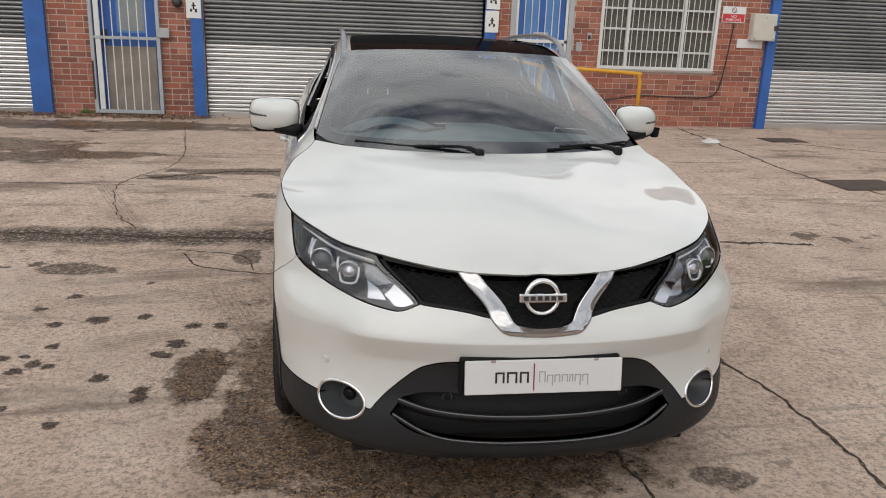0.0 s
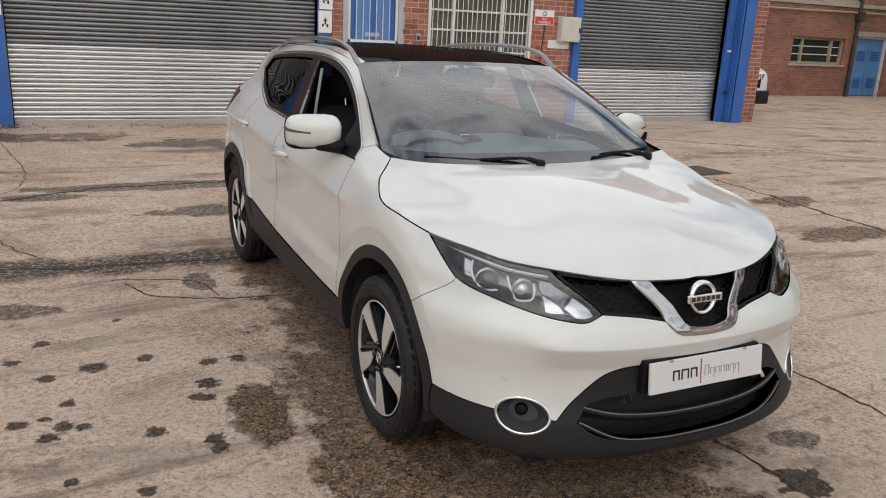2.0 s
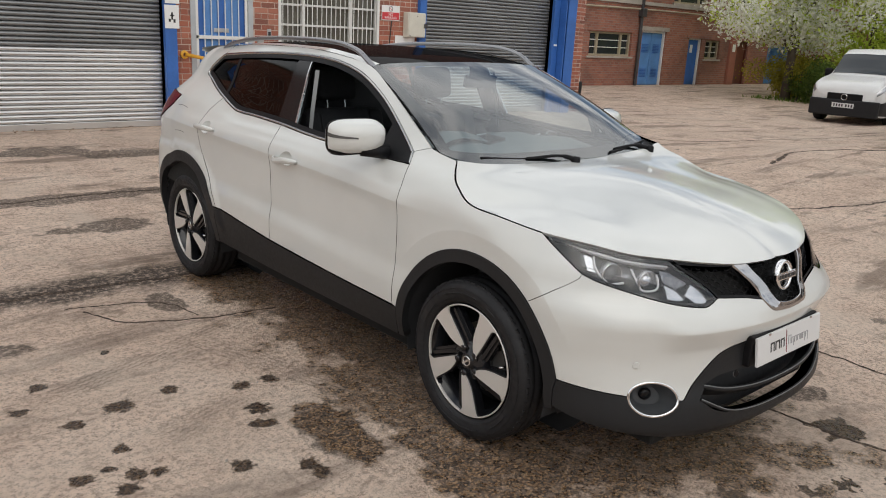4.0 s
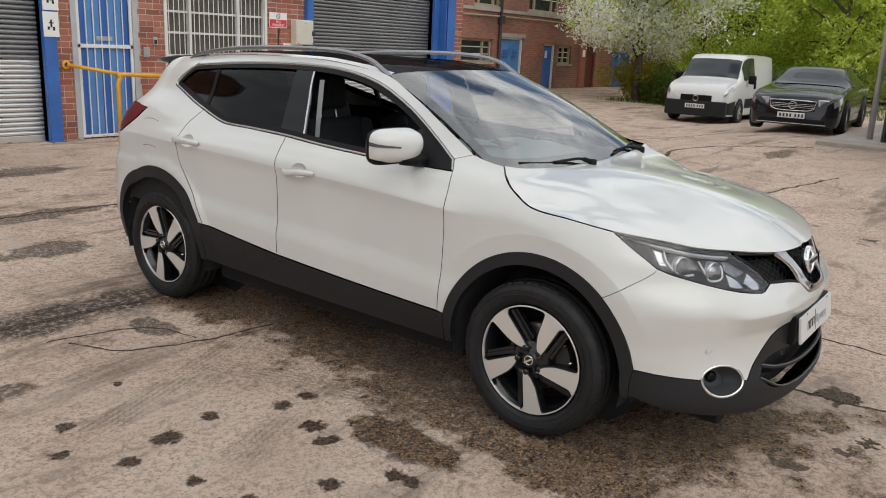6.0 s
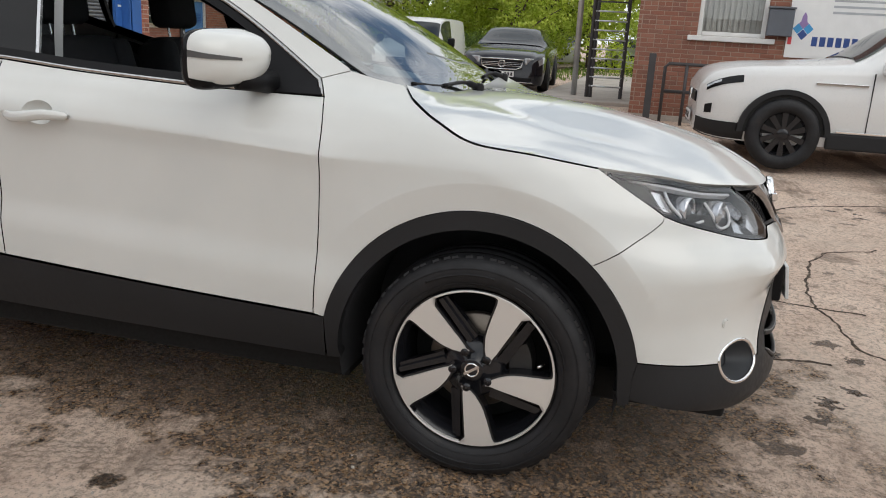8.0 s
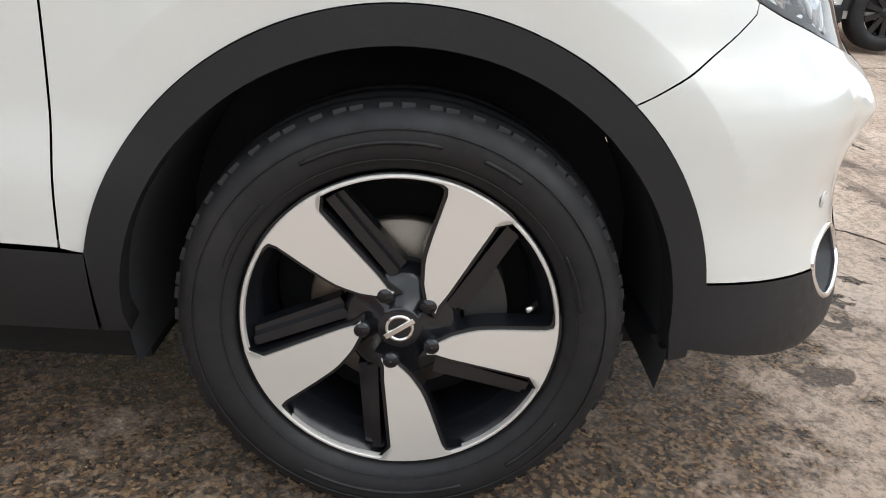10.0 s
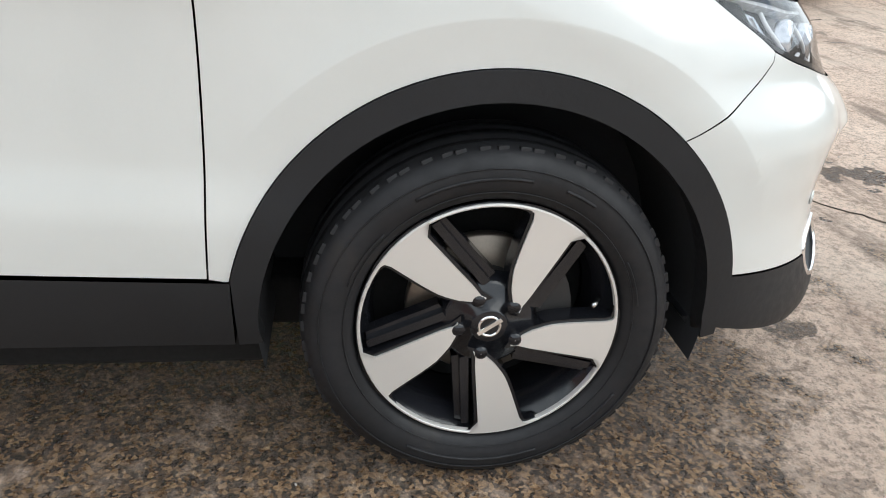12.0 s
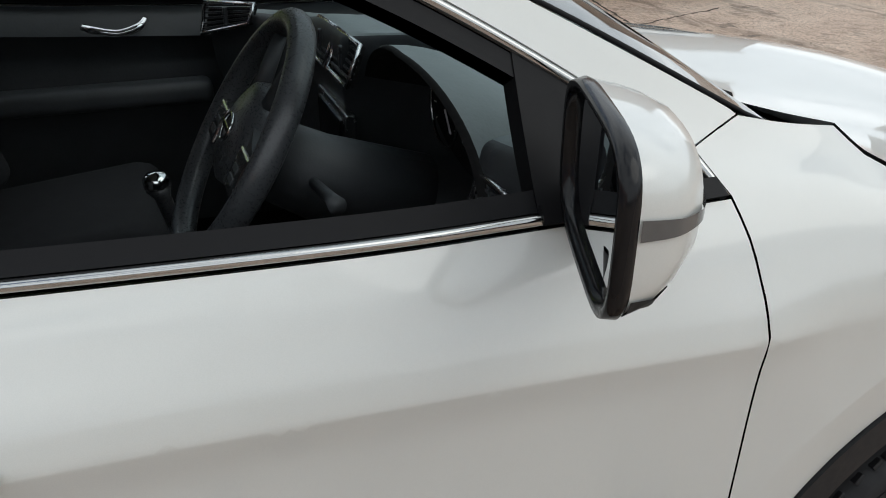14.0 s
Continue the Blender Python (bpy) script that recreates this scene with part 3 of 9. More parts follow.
def slat_mesh(name, width, material, pitch=0.0625):
    """One curved slat of a roller shutter, with its lip, facing -y."""
    bm = bmesh.new()
    prof = [(0.022, 0.0), (0.012, 0.001), (-0.004, 0.006), (-0.014, 0.015), (-0.019, 0.027), (-0.018, 0.038), (-0.010, 0.049), (0.004, 0.057), (0.022, pitch)]
    rows = [[bm.verts.new((x, y, z)) for x in (-width / 2, width / 2)] for y, z in prof]
    for r, s in zip(rows, rows[1:]):
        bm.faces.new((r[0], r[1], s[1], s[0]))
    me = bpy.data.meshes.new(name)
    bm.to_mesh(me)
    bm.free()
    me.shade_smooth()
    me.materials.append(material)
    return me


def shutter(x0, x1, bright_to, z0=0.07, top=3.3):
    ob = thing("roller_shutter", ((x0 + x1) / 2, WALL + 0.09, 0), label="closed steel roller shutter, bright below and grimy above", category="roller shutter", group="roller shutters")
    w = x1 - x0 - 0.03
    low, high = slat_mesh("slat", w, M_SHUT_LOW), slat_mesh("slat", w, M_SHUT_TOP)
    n = int((top - z0 - 0.09) / 0.0625)
    for i in range(n):
        z = z0 + 0.09 + i * 0.0625
        s = new("slat", low if z < bright_to else high)
        s.parent = ob
        s.matrix_basis = pose(0, 0.0006 * math.sin(i * 2.7), z)
    bm = block(-w / 2, w / 2, -0.02, 0.02, z0, z0 + 0.09, 0.006)
    part("bottom_rail", bm, M_SHUT_LOW, ob)
    bm = block(-w / 2, w / 2, 0.10, 0.14, z0 - 0.07, top, 0)
    part("backing", bm, M_DARK, ob)
    return ob


shutter(-8.6, -4.89, 1.13)
shutter(-2.45, 1.73, 1.16)
shutter(6.54, 10.0, 1.03)

# sign plates on the posts
for x, z0, h in ((-2.565, 1.51, 0.40), (1.83, 1.46, 0.32), (1.84, 1.80, 0.30)):
    s = thing("safety_sign", (x, WALL - 0.085, z0), label="small white safety sign with black marks on a blue post", category="sign", group="safety signs")
    part("plate", block(-0.105, 0.105, 0, 0.006, 0, h, 0.002), M_SIGN, s)
    for a, b, c, d in ((-0.03, 0.035, 0.17, 0.185), (-0.01, 0.015, 0.12, 0.22), (-0.05, -0.02, 0.09, 0.13), (0.02, 0.05, 0.08, 0.13)):
        part("mark", block(a, b, -0.0012, -0.0002, c, d, 0), M_INK, s)

# barred gate over the blue door
gate = thing("door_gate", (-3.545, WALL - 0.05, 0.12), label="pale grey steel bar gate over a blue door", category="gate")
for x0, x1, z0, z1 in ((-0.485, -0.435, 0, 2.1), (0.435, 0.485, 0, 2.1), (-0.433, 0.433, 0.0, 0.05), (-0.433, 0.433, 1.06, 1.10), (-0.433, 0.433, 2.05, 2.1)):
    part("rail", block(x0, x1, -0.02, 0.03, z0, z1, 0.004), M_GREY_PAINT, gate)
for i in range(6):
    x = -0.29 + i * 0.118
    part("bar", tube(bmesh.new(), [(x, 0, 0.04), (x, 0, 2.06)], 0.008, 6), M_WHITE, gate)
part("lock_box", block(0.44, 0.62, -0.035, 0.02, 1.10, 1.24, 0.006), M_GREY_STEEL, gate, "galvanised lock box")
part("stile", block(-0.41, -0.34, -0.015, 0.02, 0.055, 2.04, 0.004), M_WHITE, gate)
part("drop_bolt", tube(bmesh.new(), [(-0.47, -0.03, 0.2), (-0.47, -0.03, 0.75)], 0.012, 8), M_STEEL_BLACK, gate)
door = thing("door_1", (-3.545, WALL + 0.06, 0.1), label="blue painted door with a wired glass light and weathered kick board", category="door", kind="structure")
part("leaf", block(-0.44, 0.44, 0, 0.05, 0.02, 2.1, 0.004), M_BLUE, door)
part("glass_light", block(-0.10, 0.25, -0.006, 0.0, 1.20, 1.85, 0.002), plain("obscured_glass", (0.30, 0.33, 0.33), 0.2), door, "obscured wired glass")
part("glass_rim", block(-0.13, 0.28, -0.003, 0.0, 1.17, 1.88, 0.002), M_BLUE_PALE, door)
part("kick_board", block(-0.30, 0.40, -0.012, -0.001, 0.04, 0.98, 0.003), M_WOOD, door, "weathered grey board")
part("handle", block(-0.33, -0.27, -0.035, -0.001, 1.03, 1.21, 0.006), M_STEEL_BLACK, door)
part("jamb", block(-0.50, -0.445, -0.03, 0.08, -0.03, 2.2, 0.003), M_BLUE, door)
part("jamb", block(0.445, 0.50, -0.03, 0.08, -0.03, 2.2, 0.003), M_BLUE, door)
part("head", block(-0.50, 0.50, -0.03, 0.08, 2.205, 2.26, 0.003), M_BLUE, door)
tagged(part("lamp_bulkhead", lathe(bmesh.new(), [(0.0, 0.001), (0.0, 0.07), (-0.04, 0.068), (-0.08, 0.05), (-0.10, 0.02), (-0.102, 0.001)], "y", 20, (-2.80, WALL - 0.005, 1.72)), M_STEEL_BLACK, None, smooth=True), "round black bulkhead lamp on the brick wall", "lamp")

# second blue door, boarded
door = thing("door_2", (2.64, WALL + 0.05, 0.07), label="boarded blue door in a pale steel surround", category="door", kind="structure")
for i in range(7):
    x = -0.39 + i * 0.1118
    part("board", block(x, x + 0.109, 0, 0.04, 0.02, 2.12, 0.006), M_BLUE_PALE if i % 3 else M_BLUE, door)
for a, b in ((-0.50, -0.42), (0.42, 0.50)):
    part("jamb", block(a, b, -0.06, 0.10, -0.05, 2.23, 0.004), M_GREY_PAINT, door)
part("ledge", block(-0.39, 0.39, -0.014, -0.001, 1.28, 1.32, 0.003), M_BLUE_PALE, door)
for i in range(8):
    x = -0.385 + i * 0.11
    part("bar", tube(bmesh.new(), [(x, -0.03, 0.03), (x, -0.03, 2.13)], 0.008, 6), M_WHITE, door)
for a, b, c, d in ((-0.415, 0.415, 1.26, 1.31), (-0.415, 0.415, 0.02, 0.06), (-0.415, -0.375, 0.065, 2.12), (0.375, 0.415, 0.065, 2.12)):
    part("rail", block(a, b, -0.045, -0.02, c, d, 0.003), M_WHITE, door)
part("letter_plate", block(-0.12, 0.12, -0.012, -0.001, 1.36, 1.42, 0.003), M_GREY_STEEL, door)
part("head", block(-0.50, 0.50, -0.06, 0.10, 2.235, 2.28, 0.004), M_GREY_PAINT, door)
keypad = thing("door_keypad", (3.41, WALL - 0.022, 1.45), label="small grey entry keypad on the brick wall", category="keypad")
part("body", block(-0.035, 0.035, 0, 0.02, -0.06, 0.06, 0.005), M_GREY_STEEL, keypad)
part("buttons", block(-0.022, 0.022, -0.003, -0.0005, -0.04, 0.02, 0.001), M_INK, keypad)
tagged(part("switch_box", block(3.20, 3.30, WALL - 0.04, WALL - 0.004, 1.22, 1.36, 0.006), M_GREY_STEEL), "grey metal switch box beside the blue door", "switch box")

# barred window
win = thing("window_1", (4.56, WALL, 0.97), label="steel window with many panes behind white bars", category="window", kind="structure")
part("back_pane", block(-0.96, 0.96, 0.12, 0.125, 0.02, 1.26, 0), plain("dusty_pane", (0.13, 0.125, 0.105), 0.18, vary=0.35, scale=5), win, "dusty dark panes")
for x0, x1, z0, z1 in ((-0.98, -0.93, 0, 1.28), (0.93, 0.98, 0, 1.28), (-0.928, 0.928, 0.0, 0.045), (-0.928, 0.928, 1.235, 1.28)):
    part("window_frame", block(x0, x1, -0.012, 0.10, z0, z1, 0.004), M_WHITE, win)
for x in (-0.50, 0.42):
    part("mullion", block(x - 0.022, x + 0.022, 0.03, 0.11, 0.047, 1.232, 0.004), M_WHITE, win)
for z in (0.28, 0.62, 0.93):
    part("transom", block(-0.925, 0.925, 0.05, 0.09, z - 0.016, z + 0.016, 0.003), M_WHITE, win)
for i in range(21):
    x = -0.90 + i * 0.09
    part("bar", tube(bmesh.new(), [(x, 0.0, 0.03), (x, 0.0, 1.25)], 0.0065, 6), M_WHITE, win)
part("window_sill", block(-1.0, 1.0, -0.03, 0.10, -0.035, -0.003, 0.006), M_CONCRETE, win)

# no parking sign, meter box, cable
s = thing("no_parking_sign", (5.775, WALL - 0.016, 1.745), label="white and red sign that reads no parking", category="sign")
part("plate", block(-0.195, 0.195, 0, 0.006, 0, 0.25, 0.002), M_SIGN, s)
part("red_panel", block(-0.185, 0.185, -0.0014, -0.0004, 0.012, 0.135, 0), M_RED, s)
part("ring", tube(bmesh.new(), [(0.038 * math.cos(a), -0.0015, 0.192 + 0.038 * math.sin(a)) for a in (2 * math.pi * i / 24 for i in range(24))], 0.0045, 5, True), M_INK, s)
part("slash", tube(bmesh.new(), [(-0.027, -0.0015, 0.219), (0.027, -0.0015, 0.165)], 0.004, 5), M_RED, s)
letters("lettering", "NO", 0.062, pose(0, -0.0018, 0.078, 90), M_SIGN, s, align="CENTER")
letters("lettering", "PARKING", 0.062, pose(0, -0.0018, 0.024, 90), M_SIGN, s, align="CENTER")
b = thing("meter_box", (6.26, WALL - 0.15, 1.48), label="cream enamelled meter box on the brick wall", category="electric box")
part("body", block(-0.20, 0.20, 0, 0.145, 0, 0.42, 0.012), M_CREAM, b)
part("lid", block(-0.188, 0.188, -0.014, -0.001, 0.012, 0.408, 0.006), M_CREAM, b)
part("latch", block(0.15, 0.225, -0.03, 0.01, 0.16, 0.24, 0.006), M_STEEL_BLACK, b)
for x, z in ((-0.16, 0.03), (0.16, 0.03), (0.0, 0.36)):
    part("screw", lathe(bmesh.new(), [(-0.018, 0.001), (-0.018, 0.008), (-0.013, 0.009)], "y", 8, (x, 0, z)), M_STEEL_BLACK, b)
tagged(part("wall_plate", block(5.89, 6.33, WALL - 0.016, WALL - 0.004, 1.36, 1.50, 0.003), M_SIGN), "blank white plate under the meter box", "plate")
cable = spline([(5.80, WALL - 0.015, 1.74), (5.76, WALL - 0.015, 1.3), (5.70, WALL - 0.015, 0.80), (5.60, WALL - 0.015, 0.60), (5.35, WALL - 0.015, 0.55), (4.95, WALL - 0.015, 0.55), (4.3, WALL - 0.015, 0.56), (3.9, WALL - 0.015, 0.50), (3.3, WALL - 0.015, 0.42)], 6)
tagged(part("wall_cable", tube(bmesh.new(), cable, 0.009, 6), M_CABLE, smooth=True), "thin black cable clipped along the brick wall", "cable")

# yellow hoop barrier
hoop = [(2.55, 8.85, 0.04), (2.55, 8.85, 0.86), (2.59, 8.85, 0.95), (2.68, 8.85, 0.99), (4.05, 8.85, 0.93), (4.13, 8.85, 0.89), (4.16, 8.85, 0.80), (4.16, 8.85, 0.04)]
h = thing("hoop_barrier", label="yellow steel hoop barrier before the blue door", category="barrier")
part("tube", tube(bmesh.new(), hoop[:1] + spline(hoop[1:-1], 6) + hoop[-1:], 0.03, 12), M_YELLOW, h, smooth=True)
tube_left = [(2.66, 8.85, 0.985), (2.35, 9.02, 1.04), (2.03, 9.21, 1.10)]
part("rail", tube(bmesh.new(), tube_left, 0.026, 10), M_YELLOW, h, smooth=True)
part("flange", lathe(bmesh.new(), [(9.20, 0.03), (9.21, 0.06), (9.235, 0.06)], "y", 16, (2.02, 0, 1.10)), M_YELLOW, h)
for x in (2.55, 4.16):
    part("foot", lathe(bmesh.new(), [(0.04, 0.001), (0.076, 0.07), (0.062, 0.08), (0.04, 0.08)], "z", 14, (x, 8.85, 0)), M_YELLOW, h)

# litter by the wall, rag, drain cover
rnd = random.Random(4)
bm = bmesh.new()
M_LEAF = brick_material("dead_leaves", [(0.16, 0.09, 0.05), (0.26, 0.17, 0.10), (0.09, 0.06, 0.04), (0.36, 0.29, 0.22)])
for i in range(1500):
    x = rnd.uniform(-5.6, -2.4) if rnd.random() < 0.85 else rnd.uniform(-9, 3)
    y = WALL - 0.04 - abs(rnd.gauss(0, 0.17))
    z = ground_z(x, y) + 0.01 + rnd.random() * 0.035
    m = Matrix.Translation((x, y, z)) @ Euler((rnd.uniform(-0.9, 0.9), rnd.uniform(-0.9, 0.9), rnd.uniform(0, 6.28))).to_matrix().to_4x4()
    a, c = rnd.uniform(0.012, 0.035), rnd.uniform(0.006, 0.016)
    vs = [bm.verts.new(m @ Vector(v)) for v in ((-a, 0, 0), (0, -c, 0.004), (a, 0, 0), (0, c, 0.004))]
    bm.faces.new(vs)
tagged(part("dead_leaves", bm, M_LEAF), "dead leaves and litter blown against the wall", "leaves", kind="stuff")
bm = bmesh.new()
M_WEED = plain("weed_green", (0.10, 0.17, 0.035), 0.6, vary=0.3)
for i in range(46):
    a = rnd.uniform(0, 6.28)
    l = rnd.uniform(0.05, 0.15)
    base = Vector((-4.16 + rnd.uniform(-0.05, 0.05), WALL - 0.05, ground_z(-4.16, WALL)))
    d = Vector((math.cos(a) * 0.6, math.sin(a) * 0.3 - 0.15, rnd.uniform(0.4, 1))).normalized()
    n = d.cross(Vector((0.3, 1, 0.2))).normalized() * 0.008
    vs = [bm.verts.new(base - n * 0.4), bm.verts.new(base + d * l * 0.6 - n * 1.2), bm.verts.new(base + d * l), bm.verts.new(base + d * l * 0.6 + n * 1.2), bm.verts.new(base + n * 0.4)]
    bm.faces.new(vs)
tagged(part("weed", bm, M_WEED), "small green weed at the foot of the wall", "weed")
bm = bmesh.new()
ring = []
for i in range(20):
    a = 2 * math.pi * i / 20
    r = 0.12 + 0.05 * noise.noise((math.cos(a) * 2, math.sin(a) * 2, 5))
    ring.append(bm.verts.new((4.815 + r * 1.25 * math.cos(a), 7.55 + r * 0.9 * math.sin(a), ground_z(4.8, 7.5) + 0.006)))
inner = [bm.verts.new((4.80 + (v.co.x - 4.80) * 0.55, 7.55 + (v.co.y - 7.55) * 0.5, ground_z(4.8, 7.5) + 0.05 + 0.035 * noise.noise((i * 1.3, 2, 2)))) for i, v in enumerate(ring)]
for i in range(20):
    j = (i + 1) % 20
    bm.faces.new((ring[i], ring[j], inner[j], inner[i]))
bm.faces.new(inner)
tagged(part("rag", bm, plain("white_rag", (0.62, 0.60, 0.57), 0.9, vary=0.1)), "crumpled white rag lying on the concrete", "rag")
M_IRON = plain("rusty_iron", (0.085, 0.06, 0.048), 0.8, vary=0.35, bump=0.6)
for name, x, y, w, d in (("drain_cover", 6.12, 7.9, 0.62, 0.42), ("drain_cover", 5.25, 4.75, 0.85, 0.55)):
    c = thing(name, (x, y, ground_z(x, y)), 4, "rusty iron drain cover let into the concrete", "drain cover", group="drain covers")
    part("rim", block(-w / 2, w / 2, -d / 2, d / 2, -0.02, 0.006, 0.003), M_IRON, c)
    part("plate", block(-w / 2 + 0.03, w / 2 - 0.03, -d / 2 + 0.03, d / 2 - 0.03, 0.004, 0.011, 0.002), M_IRON, c)
rnd = random.Random(9)
bm = bmesh.new()
for i in range(420):
    x, y = rnd.uniform(-4.5, 4.5), rnd.uniform(-2.6, 6.5)
    if -0.85 < x < 0.85 and -0.9 < y < 3.5:
        continue
    r = rnd.uniform(0.003, 0.009)
    z = ground_z(x, y)
    m = Matrix.Translation((x, y, z + r * 0.35)) @ Euler((rnd.random() * 6, rnd.random() * 6, rnd.random() * 6)).to_matrix().to_4x4() @ Matrix.Diagonal((1, 0.75, 0.6, 1))
    bmesh.ops.create_icosphere(bm, subdivisions=1, radius=r, matrix=m)
tagged(part("grit", bm, M_CONCRETE), "loose grit and small stones on the concrete", "grit", kind="stuff")


# ---- the white crossover: its skin ----
# The skin of one side is wrapped round the car: s runs from the middle of the nose (-1.45) along the side
# (where s is the distance behind the front axle) to the middle of the tail (4.35); z is the height.
STATIONS = np.array([-0.35, 0.0, 0.45, 0.95, 1.5, 2.1, 2.65, 3.05, 3.5])
LEVELS = (
    ([.20] * 9, [.80, .80, .80, .81, .815, .815, .80, .78, .74]),
    ([.30] * 9, [.855, .862, .866, .872, .876, .876, .866, .845, .80]),
    ([.40, .41, .44, .465, .495, .525, .54, .55, .55], [.862, .872, .892, .899, .903, .900, .890, .868, .82]),
    ([.47, .48, .530, .558, .590, .618, .63, .63, .63], [.868, .878, .896, .900, .9035, .902, .894, .868, .82]),
    ([.62, .64, .645, .670, .695, .72, .74, .76, .77], [.872, .880, .8845, .884, .886, .887, .889, .866, .81]),
    ([.845, .855, .858, .884, .904, .921, .937, .945, .95], [.866, .880, .8835, .883, .8855, .8885, .890, .864, .805]),
    ([.885, .895, .910, .938, .958, .975, .990, .998, 1.003], [.858, .880, .8845, .8855, .889, .891, .889, .862, .80]),
    ([.91, .92, .936, .964, .984, 1.001, 1.016, 1.022, 1.027], [.848, .880, .880, .8815, .886, .888, .882, .852, .79]),
    ([.93, .97, 1.02, 1.04, 1.05, 1.06, 1.08, 1.09, 1.10], [.815, .864, .845, .850, .853, .850, .850, .825, .76]),
    ([.96, 1.0, 1.066, 1.075, 1.088, 1.105, 1.14, 1.16, 1.17], [.77, .832, .812, .818, .822, .812, .82, .78, .72]),
    ([.985, 1.03, 1.12, 1.20, 1.25, 1.26, 1.27, 1.27, 1.27], [.70, .775, .752, .745, .742, .730, .695, .66, .60]),
    ([1.0, 1.06, 1.18, 1.37, 1.44, 1.44, 1.415, 1.39, 1.37], [.62, .70, .715, .648, .648, .645, .622, .57, .52]),
    ([1.02, 1.08, 1.25, 1.43, 1.508, 1.508, 1.478, 1.45, 1.42], [.50, .62, .68, .605, .585, .575, .53, .49, .45]),
)
NOSE_Z = np.array([.15, .20, .235, .28, .36, .45, .55, .60, .63, .68, .75, .82, .87, .95, 1.05])
NOSE_Y = np.array([-.70, -.80, -.875, -.905, -.902, -.876, -.868, -.867, -.866, -.860, -.834, -.795, -.755, -.70, -.62])
TURN_Z = np.array([.2, .55, .68, .80, .93, 1.05])
TURN_Y = np.array([-.30, -.30, -.27, -.15, .10, .25])
TAIL_Z = np.array([.2, .3, .5, .7, .9, 1.05, 1.2, 1.4])
TAIL_Y = np.array([3.30, 3.44, 3.48, 3.46, 3.40, 3.36, 3.25, 3.10])
BLUNT_Z = np.array([.2, .30, .40, .52, .60, .64, .66, .70, .76, .86, 1.0])
BLUNT = np.array([2.40, 2.38, 2.25, 2.16, 2.26, 2.36, 2.40, 2.36, 2.18, 2.4, 2.4])
CREASE_Y, CREASE_Z = [.30, .485, .80, 1.12, 1.5, 2.1, 2.65, 3.0], [.902, .912, .931, .946, .958, .975, .990, 1.0]
S_NOSE, S_TAIL, S_BACK = -1.45, 4.35, 2.85


def slopes(x, y):
    """Slopes of the curve through points along the last axis that never overshoots."""
    h = np.diff(x, axis=-1)
    d = np.diff(y, axis=-1) / h
    a, b = d[..., :-1], d[..., 1:]
    w1, w2 = 2 * h[..., 1:] + h[..., :-1], h[..., 1:] + 2 * h[..., :-1]
    same = a * b > 0
    safe_a, safe_b = np.where(same, a, 1), np.where(same, b, 1)
    inner = np.where(same, (w1 + w2) / (w1 / safe_a + w2 / safe_b), 0)
    return np.concatenate([d[..., :1], inner, d[..., -1:]], -1)


def glide(x, y, at):
    """The curve through (x, y), evaluated at the places given; rows of x and y go with places."""
    m = slopes(x, y)
    if x.ndim == 1:
        i = np.clip(np.searchsorted(x, at) - 1, 0, len(x) - 2)
        take = lambda v, o: v[i + o]
    else:
        i = np.clip((x <= at[:, None]).sum(1) - 1, 0, x.shape[1] - 2)
        r = np.arange(len(at))
        take = lambda v, o: v[r, i + o]
    x0, x1 = take(x, 0), take(x, 1)
    h = x1 - x0
    t = np.clip((at - x0) / h, -0.5, 1.5)
    return (take(y, 0) * (2 * t ** 3 - 3 * t ** 2 + 1) + take(m, 0) * h * (t ** 3 - 2 * t ** 2 + t)
            + take(y, 1) * (-2 * t ** 3 + 3 * t ** 2) + take(m, 1) * h * (t ** 3 - t ** 2))


LEVEL_Z = np.array([z for z, _ in LEVELS], float)
LEVEL_A = np.array([a for _, a in LEVELS], float)


def half_width(y, z):
    y, z = np.asarray(y, float).ravel(), np.asarray(z, float).ravel()
    yc = np.clip(y, STATIONS[0], STATIONS[-1])
    zk = np.stack([glide(STATIONS, row, yc) for row in LEVEL_Z], 1)
    ak = np.stack([glide(STATIONS, row, yc) for row in LEVEL_A], 1)
    a = glide(zk, ak, np.clip(z, zk[:, 0], zk[:, -1]))
    # the crease along the doors: a sharp edge, undercut below
    d = z - crease_z(y)
    fade = np.clip((y - 0.36) / 0.10, 0, 1) * np.clip((3.0 - y) / 0.5, 0, 1)
    a = a + 0.0095 * fade * np.where(d > 0, np.clip(1 - d / 0.075, 0, 1), np.exp(np.minimum(d, 0) / 0.048))
    # the rear wings swell round the wheels
    t = np.clip((0.565 - np.hypot(y - 2.646, z - 0.335)) / 0.05, 0, 1)
    return a + 0.014 * t * t * (3 - 2 * t) * np.clip((z - 0.36) / 0.12, 0, 1)


def crease_z(y):
    """Height of the crease along the doors."""
    return np.interp(y, CREASE_Y, CREASE_Z)


def front_swell(y, z):
    """How far the front wing stands out round its wheel: it rises to a round edge and falls off towards the arch."""
    r = np.hypot(y - 0.004, z - 0.345)
    rise = np.where(r > 0.535, np.exp(-(np.maximum(r, 0.535) - 0.535) / 0.07), 1 - 0.8 * np.clip((0.535 - r) / 0.075, 0, 1))
    return 0.0085 * rise * np.clip((z - 0.50) / 0.14, 0, 1) * np.clip((1.02 - z) / 0.10, 0, 1) * np.clip((0.46 - y) / 0.12, 0, 1)


def nose_ridge(s, z):
    """The sharp edge across the bumper below the grille, that dies out under the headlamps."""
    w = np.clip((-0.84 - s) / 0.18, 0, 1)
    return 0.026 * w * w * (3 - 2 * w) * np.where(z > 0.648, np.clip(1 - (z - 0.648) / 0.085, 0, 1), np.clip(1 - (0.648 - z) / 0.085, 0, 1))


